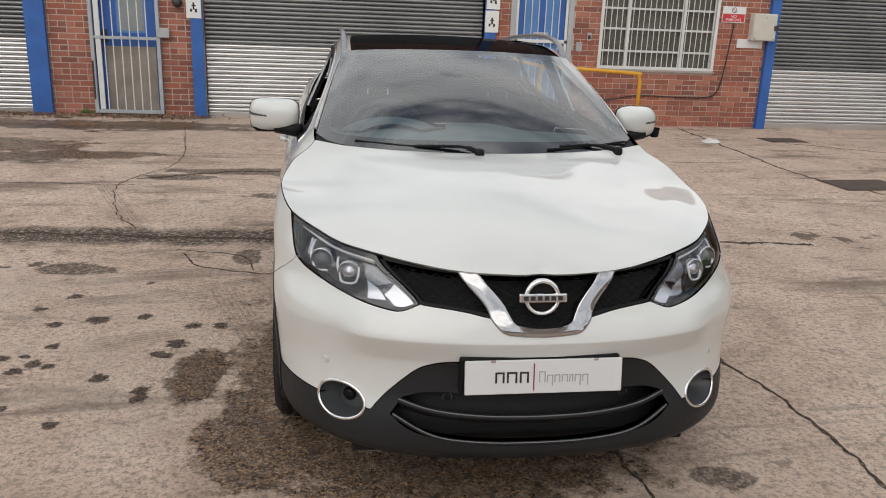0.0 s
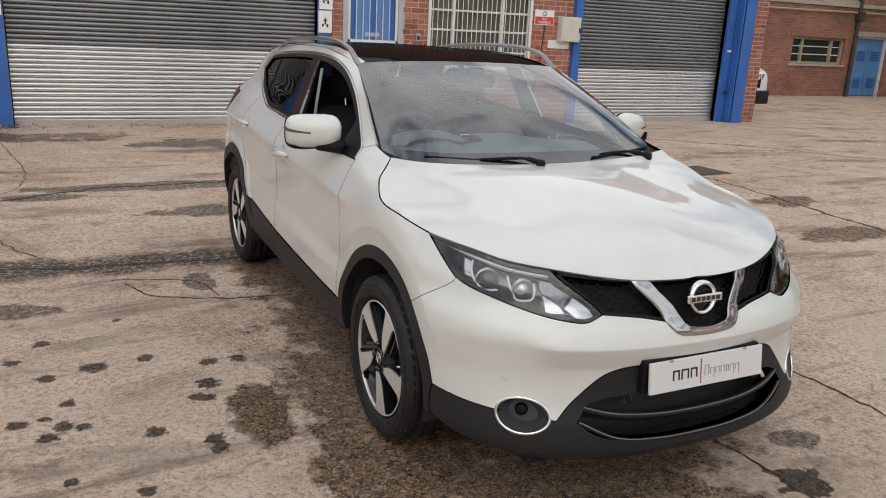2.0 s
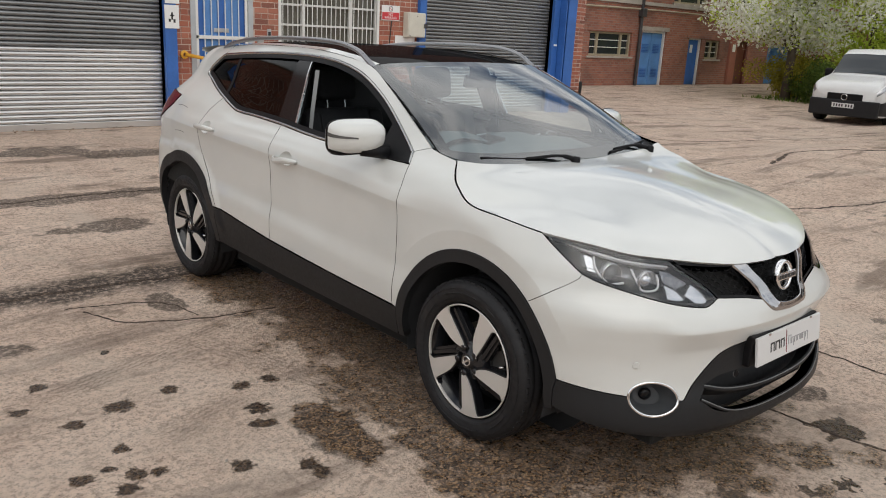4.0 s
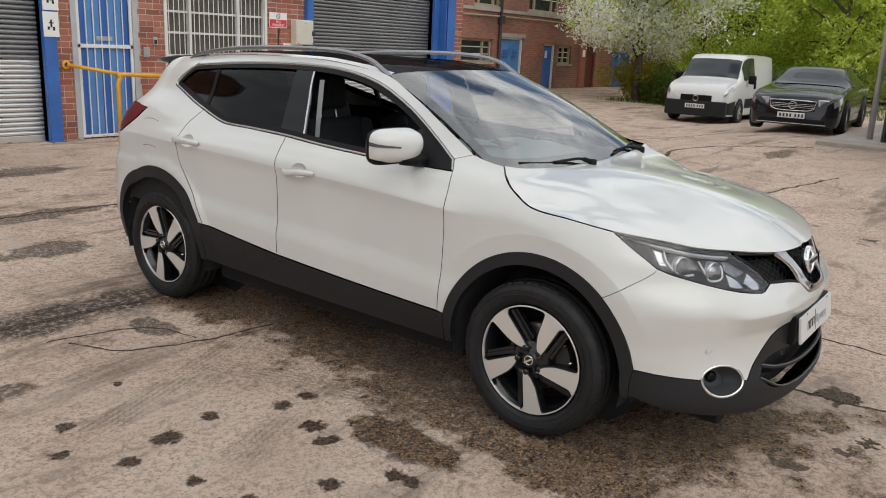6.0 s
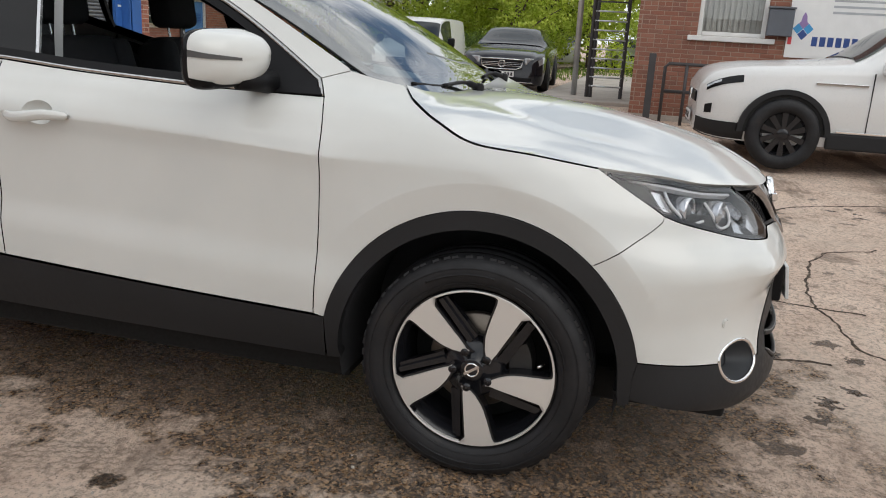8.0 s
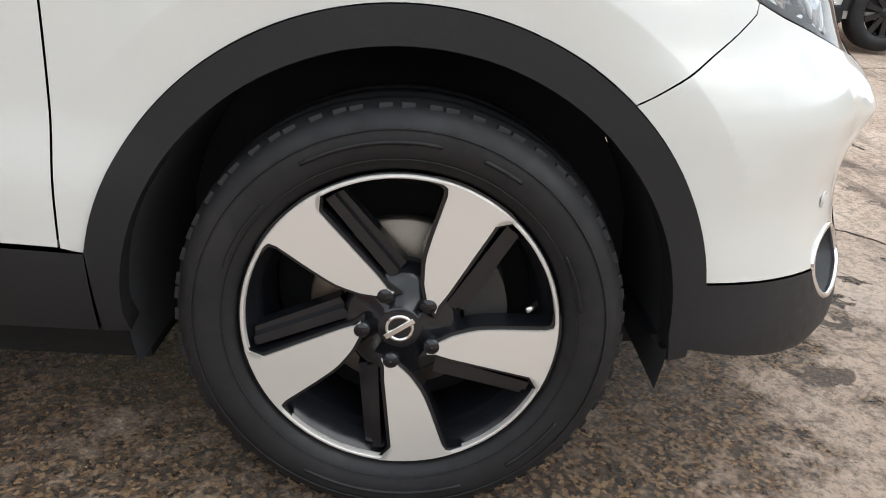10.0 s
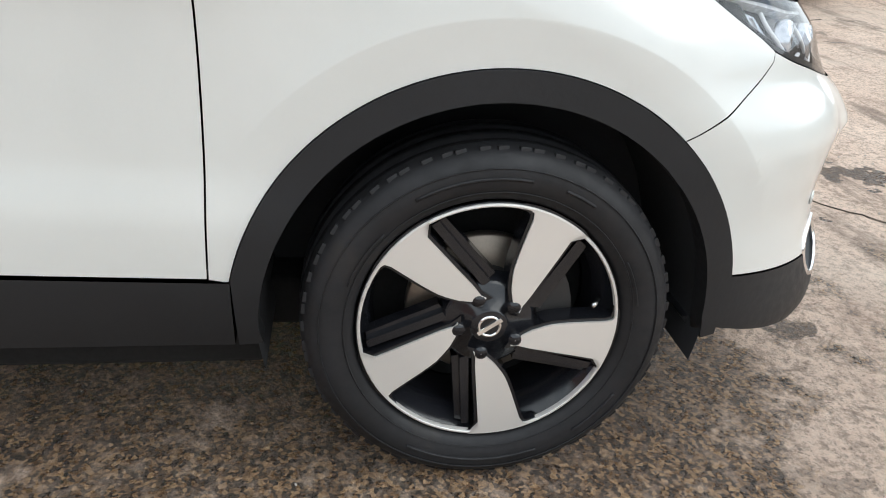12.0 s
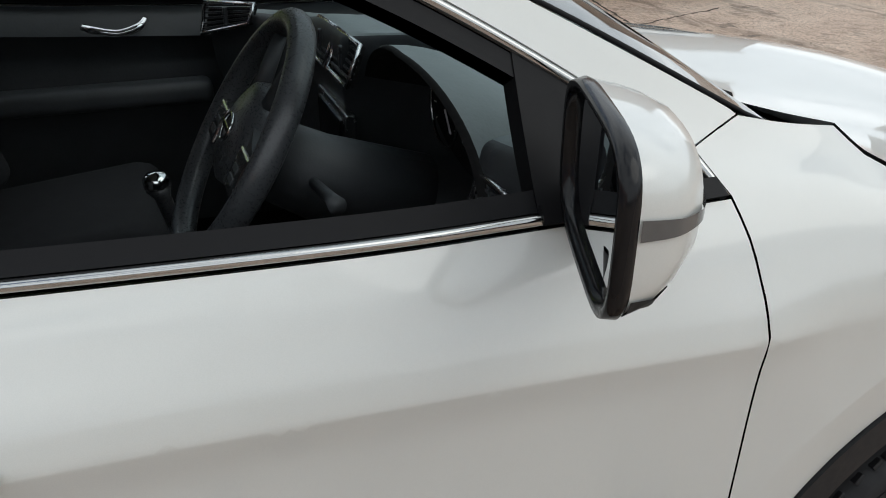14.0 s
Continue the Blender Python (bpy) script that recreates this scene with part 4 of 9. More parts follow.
def skin(s, z, inward=0.0):
    """Points of the right side's skin (x negative) for arrays s and z, set in by so many metres."""
    s, z = np.asarray(s, float).ravel(), np.asarray(z, float).ravel()

    def at(s, z):
        y0 = glide(TURN_Z, TURN_Y, np.clip(z, .2, 1.05))
        nose = glide(NOSE_Z, NOSE_Y, np.clip(z, .15, 1.05))
        tail = glide(TAIL_Z, TAIL_Y, np.clip(z, .2, 1.4))
        front, back = s < y0, s > S_BACK
        a = half_width(np.where(front, y0, np.where(back, S_BACK, s)), z)
        q = np.clip((y0 - s) / (y0 - S_NOSE), 0, 1) * np.pi / 2
        qb = np.clip((s - S_BACK) / (S_TAIL - S_BACK), 0, 1) * np.pi / 2
        n = 2 / glide(BLUNT_Z, BLUNT, np.clip(z, .2, 1.0))
        ridge = nose_ridge(s, z)
        af, yf = a * np.cos(q) ** n + ridge * np.cos(q), y0 - (y0 - nose) * np.sin(q) ** n - ridge * np.sin(q)
        m = 2 / 2.9
        ab, yb = a * np.cos(qb) ** m, S_BACK + (tail - S_BACK) * np.sin(qb) ** m
        y = np.where(front, yf, np.where(back, yb, s))
        return np.stack([-np.where(front, af, np.where(back, ab, a)) - front_swell(y, z), y, z], 1)

    p = at(s, z)
    e = 0.0025
    ds = at(s + e, z) - at(np.maximum(s - e, S_NOSE), z)
    dz = at(s, z + e) - at(s, z - e)
    nrm = np.cross(dz, ds)
    nrm[:, 0] = np.where(s <= S_NOSE + 0.002, 0, nrm[:, 0])
    nrm /= np.linalg.norm(nrm, axis=1)[:, None] + 1e-12
    return p - nrm * np.asarray(inward).reshape(-1, 1) if np.ndim(inward) else p - nrm * inward, nrm


def s_at(y, z):
    """Where on the skin a point of the front end with that y and height lies."""
    z = np.asarray(z, float)
    y0 = glide(TURN_Z, TURN_Y, np.clip(z, .2, 1.05))
    nose = glide(NOSE_Z, NOSE_Y, np.clip(z, .15, 1.05))
    n = 2 / glide(BLUNT_Z, BLUNT, np.clip(z, .2, 1.0))
    v = np.clip((y0 - y) / (y0 - nose), 0, 1)
    return np.where(y < y0, y0 - np.arcsin(v ** (1 / n)) / (np.pi / 2) * (y0 - S_NOSE), y)


from mathutils import geometry

# ---- car materials ----
k = Mat("pearl_white_paint", (0.60, 0.608, 0.585), 0.38, 0.0, Coat_Weight=1.0, Coat_Roughness=0.035, Coat_IOR=1.5, Specular_IOR_Level=0.5)
flake = k.noise(900, 2, 0.5)
dust = k.noise(3.0, 6, 0.6)
k.set("Base Color", k.mix(k.ramp(flake, (0.4, 0.0), (0.6, 0.25)), k.ramp(dust, (0.3, (0.585, 0.592, 0.568)), (0.7, (0.625, 0.632, 0.61))), (0.68, 0.685, 0.665)))
k.set("Coat Roughness", k.ramp(dust, (0.35, 0.025), (0.7, 0.06)))
M_PAINT = k.m
M_CLAD = plain("grained_black_plastic", (0.015, 0.0155, 0.017), 0.50, vary=0.18, scale=4, bump=0.12, Specular_IOR_Level=0.30)
M_GLOSS = plain("gloss_black", (0.008, 0.008, 0.009), 0.16, vary=0.1, Specular_IOR_Level=0.25)
M_TRIM = plain("satin_black_trim", (0.008, 0.008, 0.009), 0.45, vary=0.15, Specular_IOR_Level=0.15)
M_CHROME = plain("chrome", (0.80, 0.80, 0.80), 0.07, 1.0, vary=0.04)
# chrome darkened in its colour for the ground mirrored in the V bar
M_V_CHROME = plain("ground_dark_chrome", (0.46, 0.46, 0.47), 0.12, 1.0, vary=0.06)
M_SATIN = plain("satin_chrome", (0.60, 0.60, 0.61), 0.22, 1.0, vary=0.06)
M_GRILLE = plain("grille_black", (0.007, 0.007, 0.008), 0.4, Specular_IOR_Level=0.18)
# light grey paints the highlight on the intake's plastic edges
M_EDGE_GLINT = plain("plastic_edge_glint", (0.16, 0.165, 0.17), 0.35, vary=0.1)
M_SLEEVE = plain("grey_lamp_sleeve", (0.06, 0.063, 0.068), 0.4, vary=0.1)
# near-black that stands in for shade in gaps and hollows
M_VOID = plain("shade_black", (0.006, 0.006, 0.006), 0.9)
M_CABIN = plain("charcoal_cabin_plastic", (0.042, 0.046, 0.050), 0.55, vary=0.2, scale=8, bump=0.1)
# colour lightened to paint the sky light lying on the dash top
M_DASH_LIT = plain("sky_lit_dash_top", (0.19, 0.22, 0.225), 0.6, vary=0.12, scale=10, bump=0.15)
M_CLOTH = plain("black_seat_cloth", (0.014, 0.015, 0.018), 0.85, vary=0.25, scale=30, bump=0.3)
M_LEATHER = plain("black_leather", (0.045, 0.048, 0.052), 0.30, vary=0.15, scale=20, bump=0.12)
M_LAMP_IN = plain("lamp_bowl_silver", (0.66, 0.67, 0.69), 0.15, 0.8, vary=0.12)
M_LAMP_GREY = plain("smoked_lamp_grey", (0.24, 0.245, 0.26), 0.25, 0.6, vary=0.2)
M_LED = plain("white_light_guide", (0.80, 0.80, 0.80), 0.25, vary=0.03)
M_TAIL = plain("red_tail_lens", (0.13, 0.010, 0.016), 0.10, vary=0.2)
M_AMBER_GREY = plain("smoked_indicator_lens", (0.13, 0.13, 0.13), 0.10, 0.3)
M_DAYLIGHT = plain("daylight_guide", (0.80, 0.80, 0.80), 0.25, vary=0.03)
M_LINER = plain("felt_arch_liner", (0.022, 0.023, 0.026), 0.9, vary=0.3, scale=9)
M_BRIGHT = plain("bright_trim", (0.48, 0.48, 0.47), 0.11, 1.0, vary=0.08)
M_LAMP_SEAL = plain("grey_rubber", (0.10, 0.10, 0.10), 0.6)
M_BULB = plain("smoked_projector_lens", (0.10, 0.105, 0.11), 0.06, vary=0.1)
M_PLATE = plain("plate_white", (0.66, 0.66, 0.66), 0.35, vary=0.03)
M_PRINT_GREY = plain("grey_print", (0.34, 0.34, 0.35), 0.5)
M_PRINT_RED = plain("dark_red_print", (0.20, 0.02, 0.03), 0.5)
k = Mat("machined_alloy", (0.70, 0.68, 0.65), 0.32, 0.45)
k.set("Base Color", k.ramp(k.noise(3), (0.3, (0.68, 0.66, 0.63)), (0.7, (0.72, 0.70, 0.67))))
M_ALLOY = k.m
M_WHEEL_BLACK = plain("gloss_black_wheel", (0.010, 0.0105, 0.013), 0.16, vary=0.2)
M_DISC = plain("worn_brake_disc", (0.24, 0.205, 0.17), 0.42, 0.85, vary=0.2, scale=12)
M_IRON_DARK = plain("dark_cast_iron", (0.05, 0.047, 0.045), 0.6, 0.3, vary=0.3)
k = Mat("tyre_rubber", (0.010, 0.010, 0.011), 0.55, Specular_IOR_Level=0.34)
fine = k.noise(40, 5, 0.6)
k.set("Base Color", k.ramp(k.noise(6, 6, 0.65), (0.35, (0.009, 0.009, 0.010)), (0.6, (0.016, 0.016, 0.018)), (0.82, (0.035, 0.030, 0.025))))
k.set("Roughness", k.ramp(fine, (0.3, 0.45), (0.7, 0.72)))
k.bump(fine, 0.25, 0.002)
M_TYRE = k.m


def sheet_glass(name, tint, head_on, gloss=0.015, rise=5.0):
    """A thin pane: it lets the view through, tinted, and mirrors by the angle, alike from both sides."""
    m = bpy.data.materials.new(name)
    m.use_nodes = True
    t = m.node_tree
    t.nodes.clear()
    out, mixer = t.nodes.new("ShaderNodeOutputMaterial"), t.nodes.new("ShaderNodeMixShader")
    clear, mirror, facing = t.nodes.new("ShaderNodeBsdfTransparent"), t.nodes.new("ShaderNodeBsdfGlossy"), t.nodes.new("ShaderNodeLayerWeight")
    clear.inputs["Color"].default_value = (*tint, 1)
    mirror.inputs["Roughness"].default_value = gloss
    facing.inputs["Blend"].default_value = 0.5
    power, share = t.nodes.new("ShaderNodeMath"), t.nodes.new("ShaderNodeMath")
    power.operation, share.operation = "POWER", "MULTIPLY_ADD"
    power.inputs[1].default_value = rise
    share.inputs[1].default_value, share.inputs[2].default_value = 1.0 - head_on, head_on
    t.links.new(facing.outputs["Facing"], power.inputs[0])
    t.links.new(power.outputs[0], share.inputs[0])
    t.links.new(share.outputs[0], mixer.inputs[0])
    t.links.new(clear.outputs[0], mixer.inputs[1])
    t.links.new(mirror.outputs[0], mixer.inputs[2])
    t.links.new(mixer.outputs[0], out.inputs["Surface"])
    return m


M_SCREEN = sheet_glass("windscreen_glass", (0.60, 0.69, 0.70), 0.17, rise=2.8)
M_SIDE_GLASS = sheet_glass("door_glass", (0.90, 0.93, 0.92), 0.05)
M_PRIVACY = sheet_glass("privacy_glass", (0.045, 0.048, 0.05), 0.022)
M_LENS = sheet_glass("lamp_lens", (0.86, 0.87, 0.89), 0.075, 0.01)
M_MIRROR = Mat("mirror_silver", (0.82, 0.84, 0.85), 0.015, 1.0).m

car = thing("white_crossover", label="pearl white crossover car with black lower cladding, driver window open", category="car")


# ---- panels cut out of the skin ----
def inside(loop, pts):
    x, y = pts[:, 0], pts[:, 1]
    odd = np.zeros(len(pts), bool)
    a = np.asarray(loop)
    for (x0, y0), (x1, y1) in zip(a, np.roll(a, -1, 0)):
        cut = (y0 > y) != (y1 > y)
        odd ^= cut & (x < (x1 - x0) * (y - y0) / (y1 - y0 + 1e-15) + x0)
    return odd


def curve2(points, step=0.02):
    """A smooth flat curve through points, in steps of about that length."""
    p = [Vector((*q, 0)) for q in points]
    if len(p) == 2:
        n = max(1, int((p[1] - p[0]).length / step))
        return [tuple((p[0].lerp(p[1], i / n))[:2]) for i in range(n + 1)]
    dense = spline(p, 24)
    out, run = [dense[0]], 0.0
    for a, b in zip(dense, dense[1:]):
        run += (b - a).length
        if run >= step:
            out.append(b)
            run = 0.0
    if (out[-1] - dense[-1]).length < step * 0.4 and len(out) > 1:
        out.pop()
    out.append(dense[-1])
    return [tuple(q[:2]) for q in out]


def outline(*runs, step=0.02):
    """A closed loop from runs of points; each run is smooth and corners stand where runs meet."""
    loop = []
    for run in runs:
        c = curve2(run, step)
        if loop and math.dist(loop[-1], c[0]) < 1e-4:
            c = c[1:]
        loop += c
    if math.dist(loop[0], loop[-1]) < 1e-4:
        loop.pop()
    return loop


def arc(cy, cz, r, a0, a1, n=24, squash=1.0):
    return [(cy + r * math.cos(radians(a0 + (a1 - a0) * i / n)), cz + r * squash * math.sin(radians(a0 + (a1 - a0) * i / n))) for i in range(n + 1)]


def shrink(loop, d):
    a = np.asarray(loop, float)
    area = np.sum(a[:, 0] * np.roll(a[:, 1], -1) - np.roll(a[:, 0], -1) * a[:, 1])
    e = np.roll(a, -1, 0) - a
    e /= np.linalg.norm(e, axis=1)[:, None] + 1e-12
    n = np.stack([-e[:, 1], e[:, 0]], 1) * (1 if area > 0 else -1)
    m = n + np.roll(n, 1, 0)
    m /= np.maximum(np.sum(m * n, 1), 0.35)[:, None]
    out = a + m * d
    out[:, 0] = np.where(a[:, 0] <= S_NOSE + 1e-4, S_NOSE, out[:, 0])
    return [tuple(p) for p in out]


# places along the door crease and the edge of the wing's swell, where the skin needs a finer mesh
FEATURES = np.array([(y, float(crease_z(y)) + dz) for y in np.arange(0.30, 3.0, 0.02) for dz in (-0.036, -0.022, -0.011, -0.005, -0.0015, 0.0015, 0.006, 0.013)]
                    + [(float(s_at(0.004 + r * math.cos(q), [0.345 + r * math.sin(q)])[0]), 0.345 + r * math.sin(q)) for r in (0.500, 0.518, 0.530, 0.5335, 0.537, 0.548) for q in np.arange(0.55, 2.6, 0.03)]
                    + [(q, 0.648 + dz) for q in np.arange(-1.445, -0.85, 0.016) for dz in (-0.02, -0.008, -0.0018, 0.0018, 0.008, 0.02)])


def cut_skin(loop, holes=(), step=0.025, inward=0.0, back=0.014):
    """Points, normals and triangles of a panel of the right side, with its edges turned in."""
    loops = [loop, *holes]
    pts, edges = [], []
    for lp in loops:
        o = len(pts)
        pts += lp
        edges += [(o + i, o + (i + 1) % len(lp)) for i in range(len(lp))]
    a = np.asarray(pts)
    gx, gz = np.meshgrid(np.arange(a[:, 0].min(), a[:, 0].max(), step), np.arange(a[:, 1].min(), a[:, 1].max(), step))
    gx = gx + (np.arange(gx.shape[0]) % 2)[:, None] * step / 2
    grid = np.stack([gx.ravel(), gz.ravel()], 1)
    keep = inside(loop, grid)
    for h in holes:
        keep &= ~inside(h, grid)
    grid = grid[keep]
    if len(grid):
        near = np.full(len(grid), 9.0)
        for p in a:
            near = np.minimum(near, np.hypot(grid[:, 0] - p[0], grid[:, 1] - p[1]))
        grid = grid[near > step * 0.55]
    seeds = FEATURES[inside(loop, FEATURES)] if inward == 0.0 else FEATURES[:0]
    for h in holes:
        seeds = seeds[~inside(h, seeds)]
    if len(seeds):
        edge = np.full(len(seeds), 9.0)
        for p in a:
            edge = np.minimum(edge, np.hypot(seeds[:, 0] - p[0], seeds[:, 1] - p[1]))
        seeds = seeds[edge > 0.004]
        near = np.full(len(grid), 9.0)
        for p in seeds:
            near = np.minimum(near, np.hypot(grid[:, 0] - p[0], grid[:, 1] - p[1]))
        grid = np.concatenate([grid[near > step * 0.4], seeds])
    allp = [Vector(p) for p in pts] + [Vector(p) for p in grid]
    vs, _, fs, *_ = geometry.delaunay_2d_cdt(allp, edges, [], 0, 1e-6)
    v2 = np.array([tuple(v) for v in vs])
    tri = np.array([f for f in fs if len(f) == 3])
    mid = v2[tri].mean(1)
    ok = inside(loop, mid)
    for h in holes:
        ok &= ~inside(h, mid)
    tri = tri[ok]
    p3, n3 = skin(v2[:, 0], v2[:, 1], inward)
    q = p3[tri]
    flip = np.einsum("ij,ij->i", np.cross(q[:, 1] - q[:, 0], q[:, 2] - q[:, 0]), n3[tri[:, 0]]) < 0
    tri[flip] = tri[flip][:, ::-1]
    verts, norms, faces = [tuple(p) for p in p3], [tuple(n) for n in n3], [tuple(int(i) for i in t) for t in tri]
    if back:
        for li, lp in enumerate(loops):
            l2 = np.asarray(lp)
            o3, on = skin(l2[:, 0], l2[:, 1], inward)
            i3, _ = skin(l2[:, 0], l2[:, 1], inward + back)
            tan = np.roll(o3, -1, 0) - np.roll(o3, 1, 0)
            side = np.cross(tan, on)
            side /= np.linalg.norm(side, axis=1)[:, None] + 1e-12
            c = o3.mean(0)
            if np.sum(np.einsum("ij,ij->i", side, o3 - c)) < 0:
                side = -side
            if li:
                side = -side
            o = len(verts)
            n = len(lp)
            verts += [tuple(p) for p in o3] + [tuple(p) for p in i3]
            norms += [tuple(v) for v in side] * 2
            for i in range(n):
                j = (i + 1) % n
                if l2[i, 0] <= S_NOSE + 1e-3 and l2[j, 0] <= S_NOSE + 1e-3:
                    continue
                mid_seg = ((l2[i] + l2[j]) / 2)[None, :]
                if (li and not inside(loop, mid_seg)[0]) or (not li and any(inside(h, mid_seg)[0] for h in holes)):
                    continue
                faces.append((o + i, o + j, o + n + j, o + n + i))
    return verts, norms, faces


def skin_part(name, loop, material, parent, side="R", holes=(), step=0.025, inward=0.0, back=0.014, gap=0.0022, label=""):
    """A panel of the car as one mesh: on the right, the left, or across both."""
    if gap:
        loop = shrink(loop, gap)
    v, n, f = cut_skin(loop, holes, step, inward, back)
    V, N, F = [], [], []
    for s in {"R": (1,), "L": (-1,), "both": (1, -1)}[side]:
        o = len(V)
        V += [(x * s, y, z) for x, y, z in v]
        N += [(x * s, y, z) for x, y, z in n]
        F += [tuple(o + i for i in (t if s > 0 else t[::-1])) for t in f]
    me = bpy.data.meshes.new(name)
    me.from_pydata(V, [], F)
    me.shade_smooth()
    me.normals_split_custom_set_from_vertices(N)
    me.materials.append(material)
    ob = new(name, me)
    ob.parent = parent
    if label:
        tagged(ob, label)
    return ob


def strip_part(name, rows, material, parent, label="", closed=False):
    """A smooth sheet through rows of points."""
    me = bpy.data.meshes.new(name)
    rows = [[tuple(p) for p in r] for r in rows]
    w = len(rows[0])
    faces = [(i * w + j, i * w + j + 1, (i + 1) * w + j + 1, (i + 1) * w + j) for i in range(len(rows) - 1) for j in range(w - 1)]
    me.from_pydata([p for r in rows for p in r], [], faces)
    me.shade_smooth()
    me.materials.append(material)
    ob = new(name, me)
    ob.parent = parent
    if label:
        tagged(ob, label)
    return ob


def on_skin(points, inward=0.0, sx=1):
    a = np.asarray(points, float)
    p, _ = skin(a[:, 0], a[:, 1], inward)
    return [Vector((x * sx, y, z)) for x, y, z in p]


SX = {"R": 1, "L": -1}
WF, WR, WZ = 0.006, 2.643, 0.338
# shared cut lines
SHUT = [(-.318, .938), (-.10, .9635), (.066, .980), (.165, 1.022), (.24, 1.066), (.285, 1.112)]
GAP_F = [(.498, 1.070), (.484, 1.005), (.477, .908), (.478, .70), (.487, .447)]
GAP_B = [(1.588, 1.108), (1.580, 1.007), (1.572, .91), (1.563, .644), (1.555, .497)]
SILL_F, SILL_R = [(.487, .447), (.989, .467), (1.555, .497)], [(1.555, .497), (1.868, .524), (2.178, .553)]
BELT_F = [(.498, 1.070), (.75, 1.071), (.962, 1.074), (1.31, 1.089), (1.588, 1.108)]
BELT_R = [(1.588, 1.108), (1.892, 1.118), (2.06, 1.121), (2.16, 1.134), (2.33, 1.180)]
REAR_CUT = [(2.33, 1.180), (2.405, 1.09), (2.43, .98), (2.40, .86), (2.30, .74), (2.215, .62), (2.178, .553)]
LAMP_TOP = [(-.318, .938), (-.56, .918), (-.733, .896), (-.925, .881)]
LAMP_IN = [(-.925, .881), (-1.038, .815), (-1.117, .750)]
LAMP_LOW = [(-1.117, .750), (-1.08, .729), (-1.045, .727), (-.947, .737), (-.840, .755), (-.704, .783), (-.603, .804), (-.530, .824)]
LAMP_BACK = [(-.530, .824), (-.420, .882), (-.318, .938)]
R_OUT, R_IN = 0.458, 0.405
SEAM = [(-.336, .714), (-.408, .746), (-.475, .778), (-.524, .808)]  # between wing and bumper


def front_arc(r, a0, a1, n=30):
    """A round arc over the front wheel, as places on the skin."""
    pts = np.array(arc(WF, .345, r, a0, a1, n))
    return [(float(q), float(z)) for q, z in zip(s_at(pts[:, 0], pts[:, 1]), pts[:, 1])]


ARCH_W = front_arc(R_OUT, 12, 131.5)          # wing part of the front arch
ARCH_B = front_arc(R_OUT, 131.5, 170)         # bumper part
ARCH_R = arc(WR, .355, .468, 8, 155)
WHITE_LOW = [ARCH_B[-1], (-.589, .416), (-.751, .406), (-.90, .395), (-.985, .389)]
TRAP = [(-.985, .389), (-1.045, .460), (-1.115, .530), (-1.165, .559), (-1.245, .577), (-1.45, .582)]
FOG = (-.864, .397, .100, .060)
fog_hole = [(FOG[0] + FOG[2] * math.cos(2 * math.pi * i / 36), FOG[1] + FOG[3] * math.sin(2 * math.pi * i / 36)) for i in range(36)]

wing_loop = outline(SHUT, [(.285, 1.112), (.37, 1.126), (.446, 1.143)], [(.446, 1.143), (.527, 1.118)], [(.527, 1.118), (.498, 1.070)], GAP_F, [(.487, .447), (WF + R_OUT * math.cos(radians(12)), .345 + R_OUT * math.sin(radians(12)))], ARCH_W, [ARCH_W[-1], *SEAM], [SEAM[-1], (-.530, .824)], LAMP_BACK)
bumper_loop = outline([(-1.45, .670), (-1.42, .672), (-1.388, .680), (-1.343, .720)], [(-1.343, .720), (-1.245, .738), (-1.117, .750)], LAMP_LOW, [(-.530, .824), SEAM[-1]], [*SEAM[::-1], ARCH_B[0]], ARCH_B, [ARCH_B[-1], WHITE_LOW[0]], WHITE_LOW, TRAP, [(-1.45, .582), (-1.45, .670)])
low_hole = outline([(-1.45, .470), (-1.25, .468), (-1.15, .462), (-1.09, .440)], [(-1.09, .440), (-1.055, .385)], [(-1.055, .385), (-1.12, .345), (-1.206, .320), (-1.343, .303), (-1.45, .300)], [(-1.45, .300), (-1.45, .470)])
low_loop = outline(TRAP[::-1], WHITE_LOW[::-1], [WHITE_LOW[0], (-.434, .375)], [(-.434, .375), (-.424, .312)], [(-.424, .312), (-.6, .280), (-.9, .248), (-1.2, .222), (-1.45, .212)], [(-1.45, .212), (-1.45, .300)], [(-1.45, .300), (-1.343, .303), (-1.206, .320), (-1.12, .345), (-1.055, .385)], [(-1.055, .385), (-1.09, .440)], [(-1.09, .440), (-1.15, .462), (-1.25, .468), (-1.45, .470)], [(-1.45, .470), (-1.45, .582)])
front_door_loop = outline(GAP_F[::-1], BELT_F, GAP_B, SILL_F[::-1])
rear_door_loop = outline(GAP_B[::-1], BELT_R, REAR_CUT, SILL_R[::-1])
quarter_loop = outline(REAR_CUT[::-1], [(2.33, 1.180), (2.558, 1.243), (2.735, 1.293)], [(2.735, 1.293), (2.725, 1.325), (2.671, 1.372), (2.584, 1.428)], [(2.584, 1.428), (2.60, 1.475)], [(2.60, 1.475), (2.85, 1.462), (3.02, 1.44)], [(3.02, 1.44), (3.08, 1.30), (3.07, 1.17)], [(3.07, 1.17), (3.02, 1.17), (2.842, 1.152)], [(2.842, 1.152), (2.90, 1.08), (3.06, 1.0), (3.2, .985)], [(3.2, .985), (3.16, .60)], [(3.16, .60), (3.10, .42)], ARCH_R, [ARCH_R[-1], (2.178, .553)])
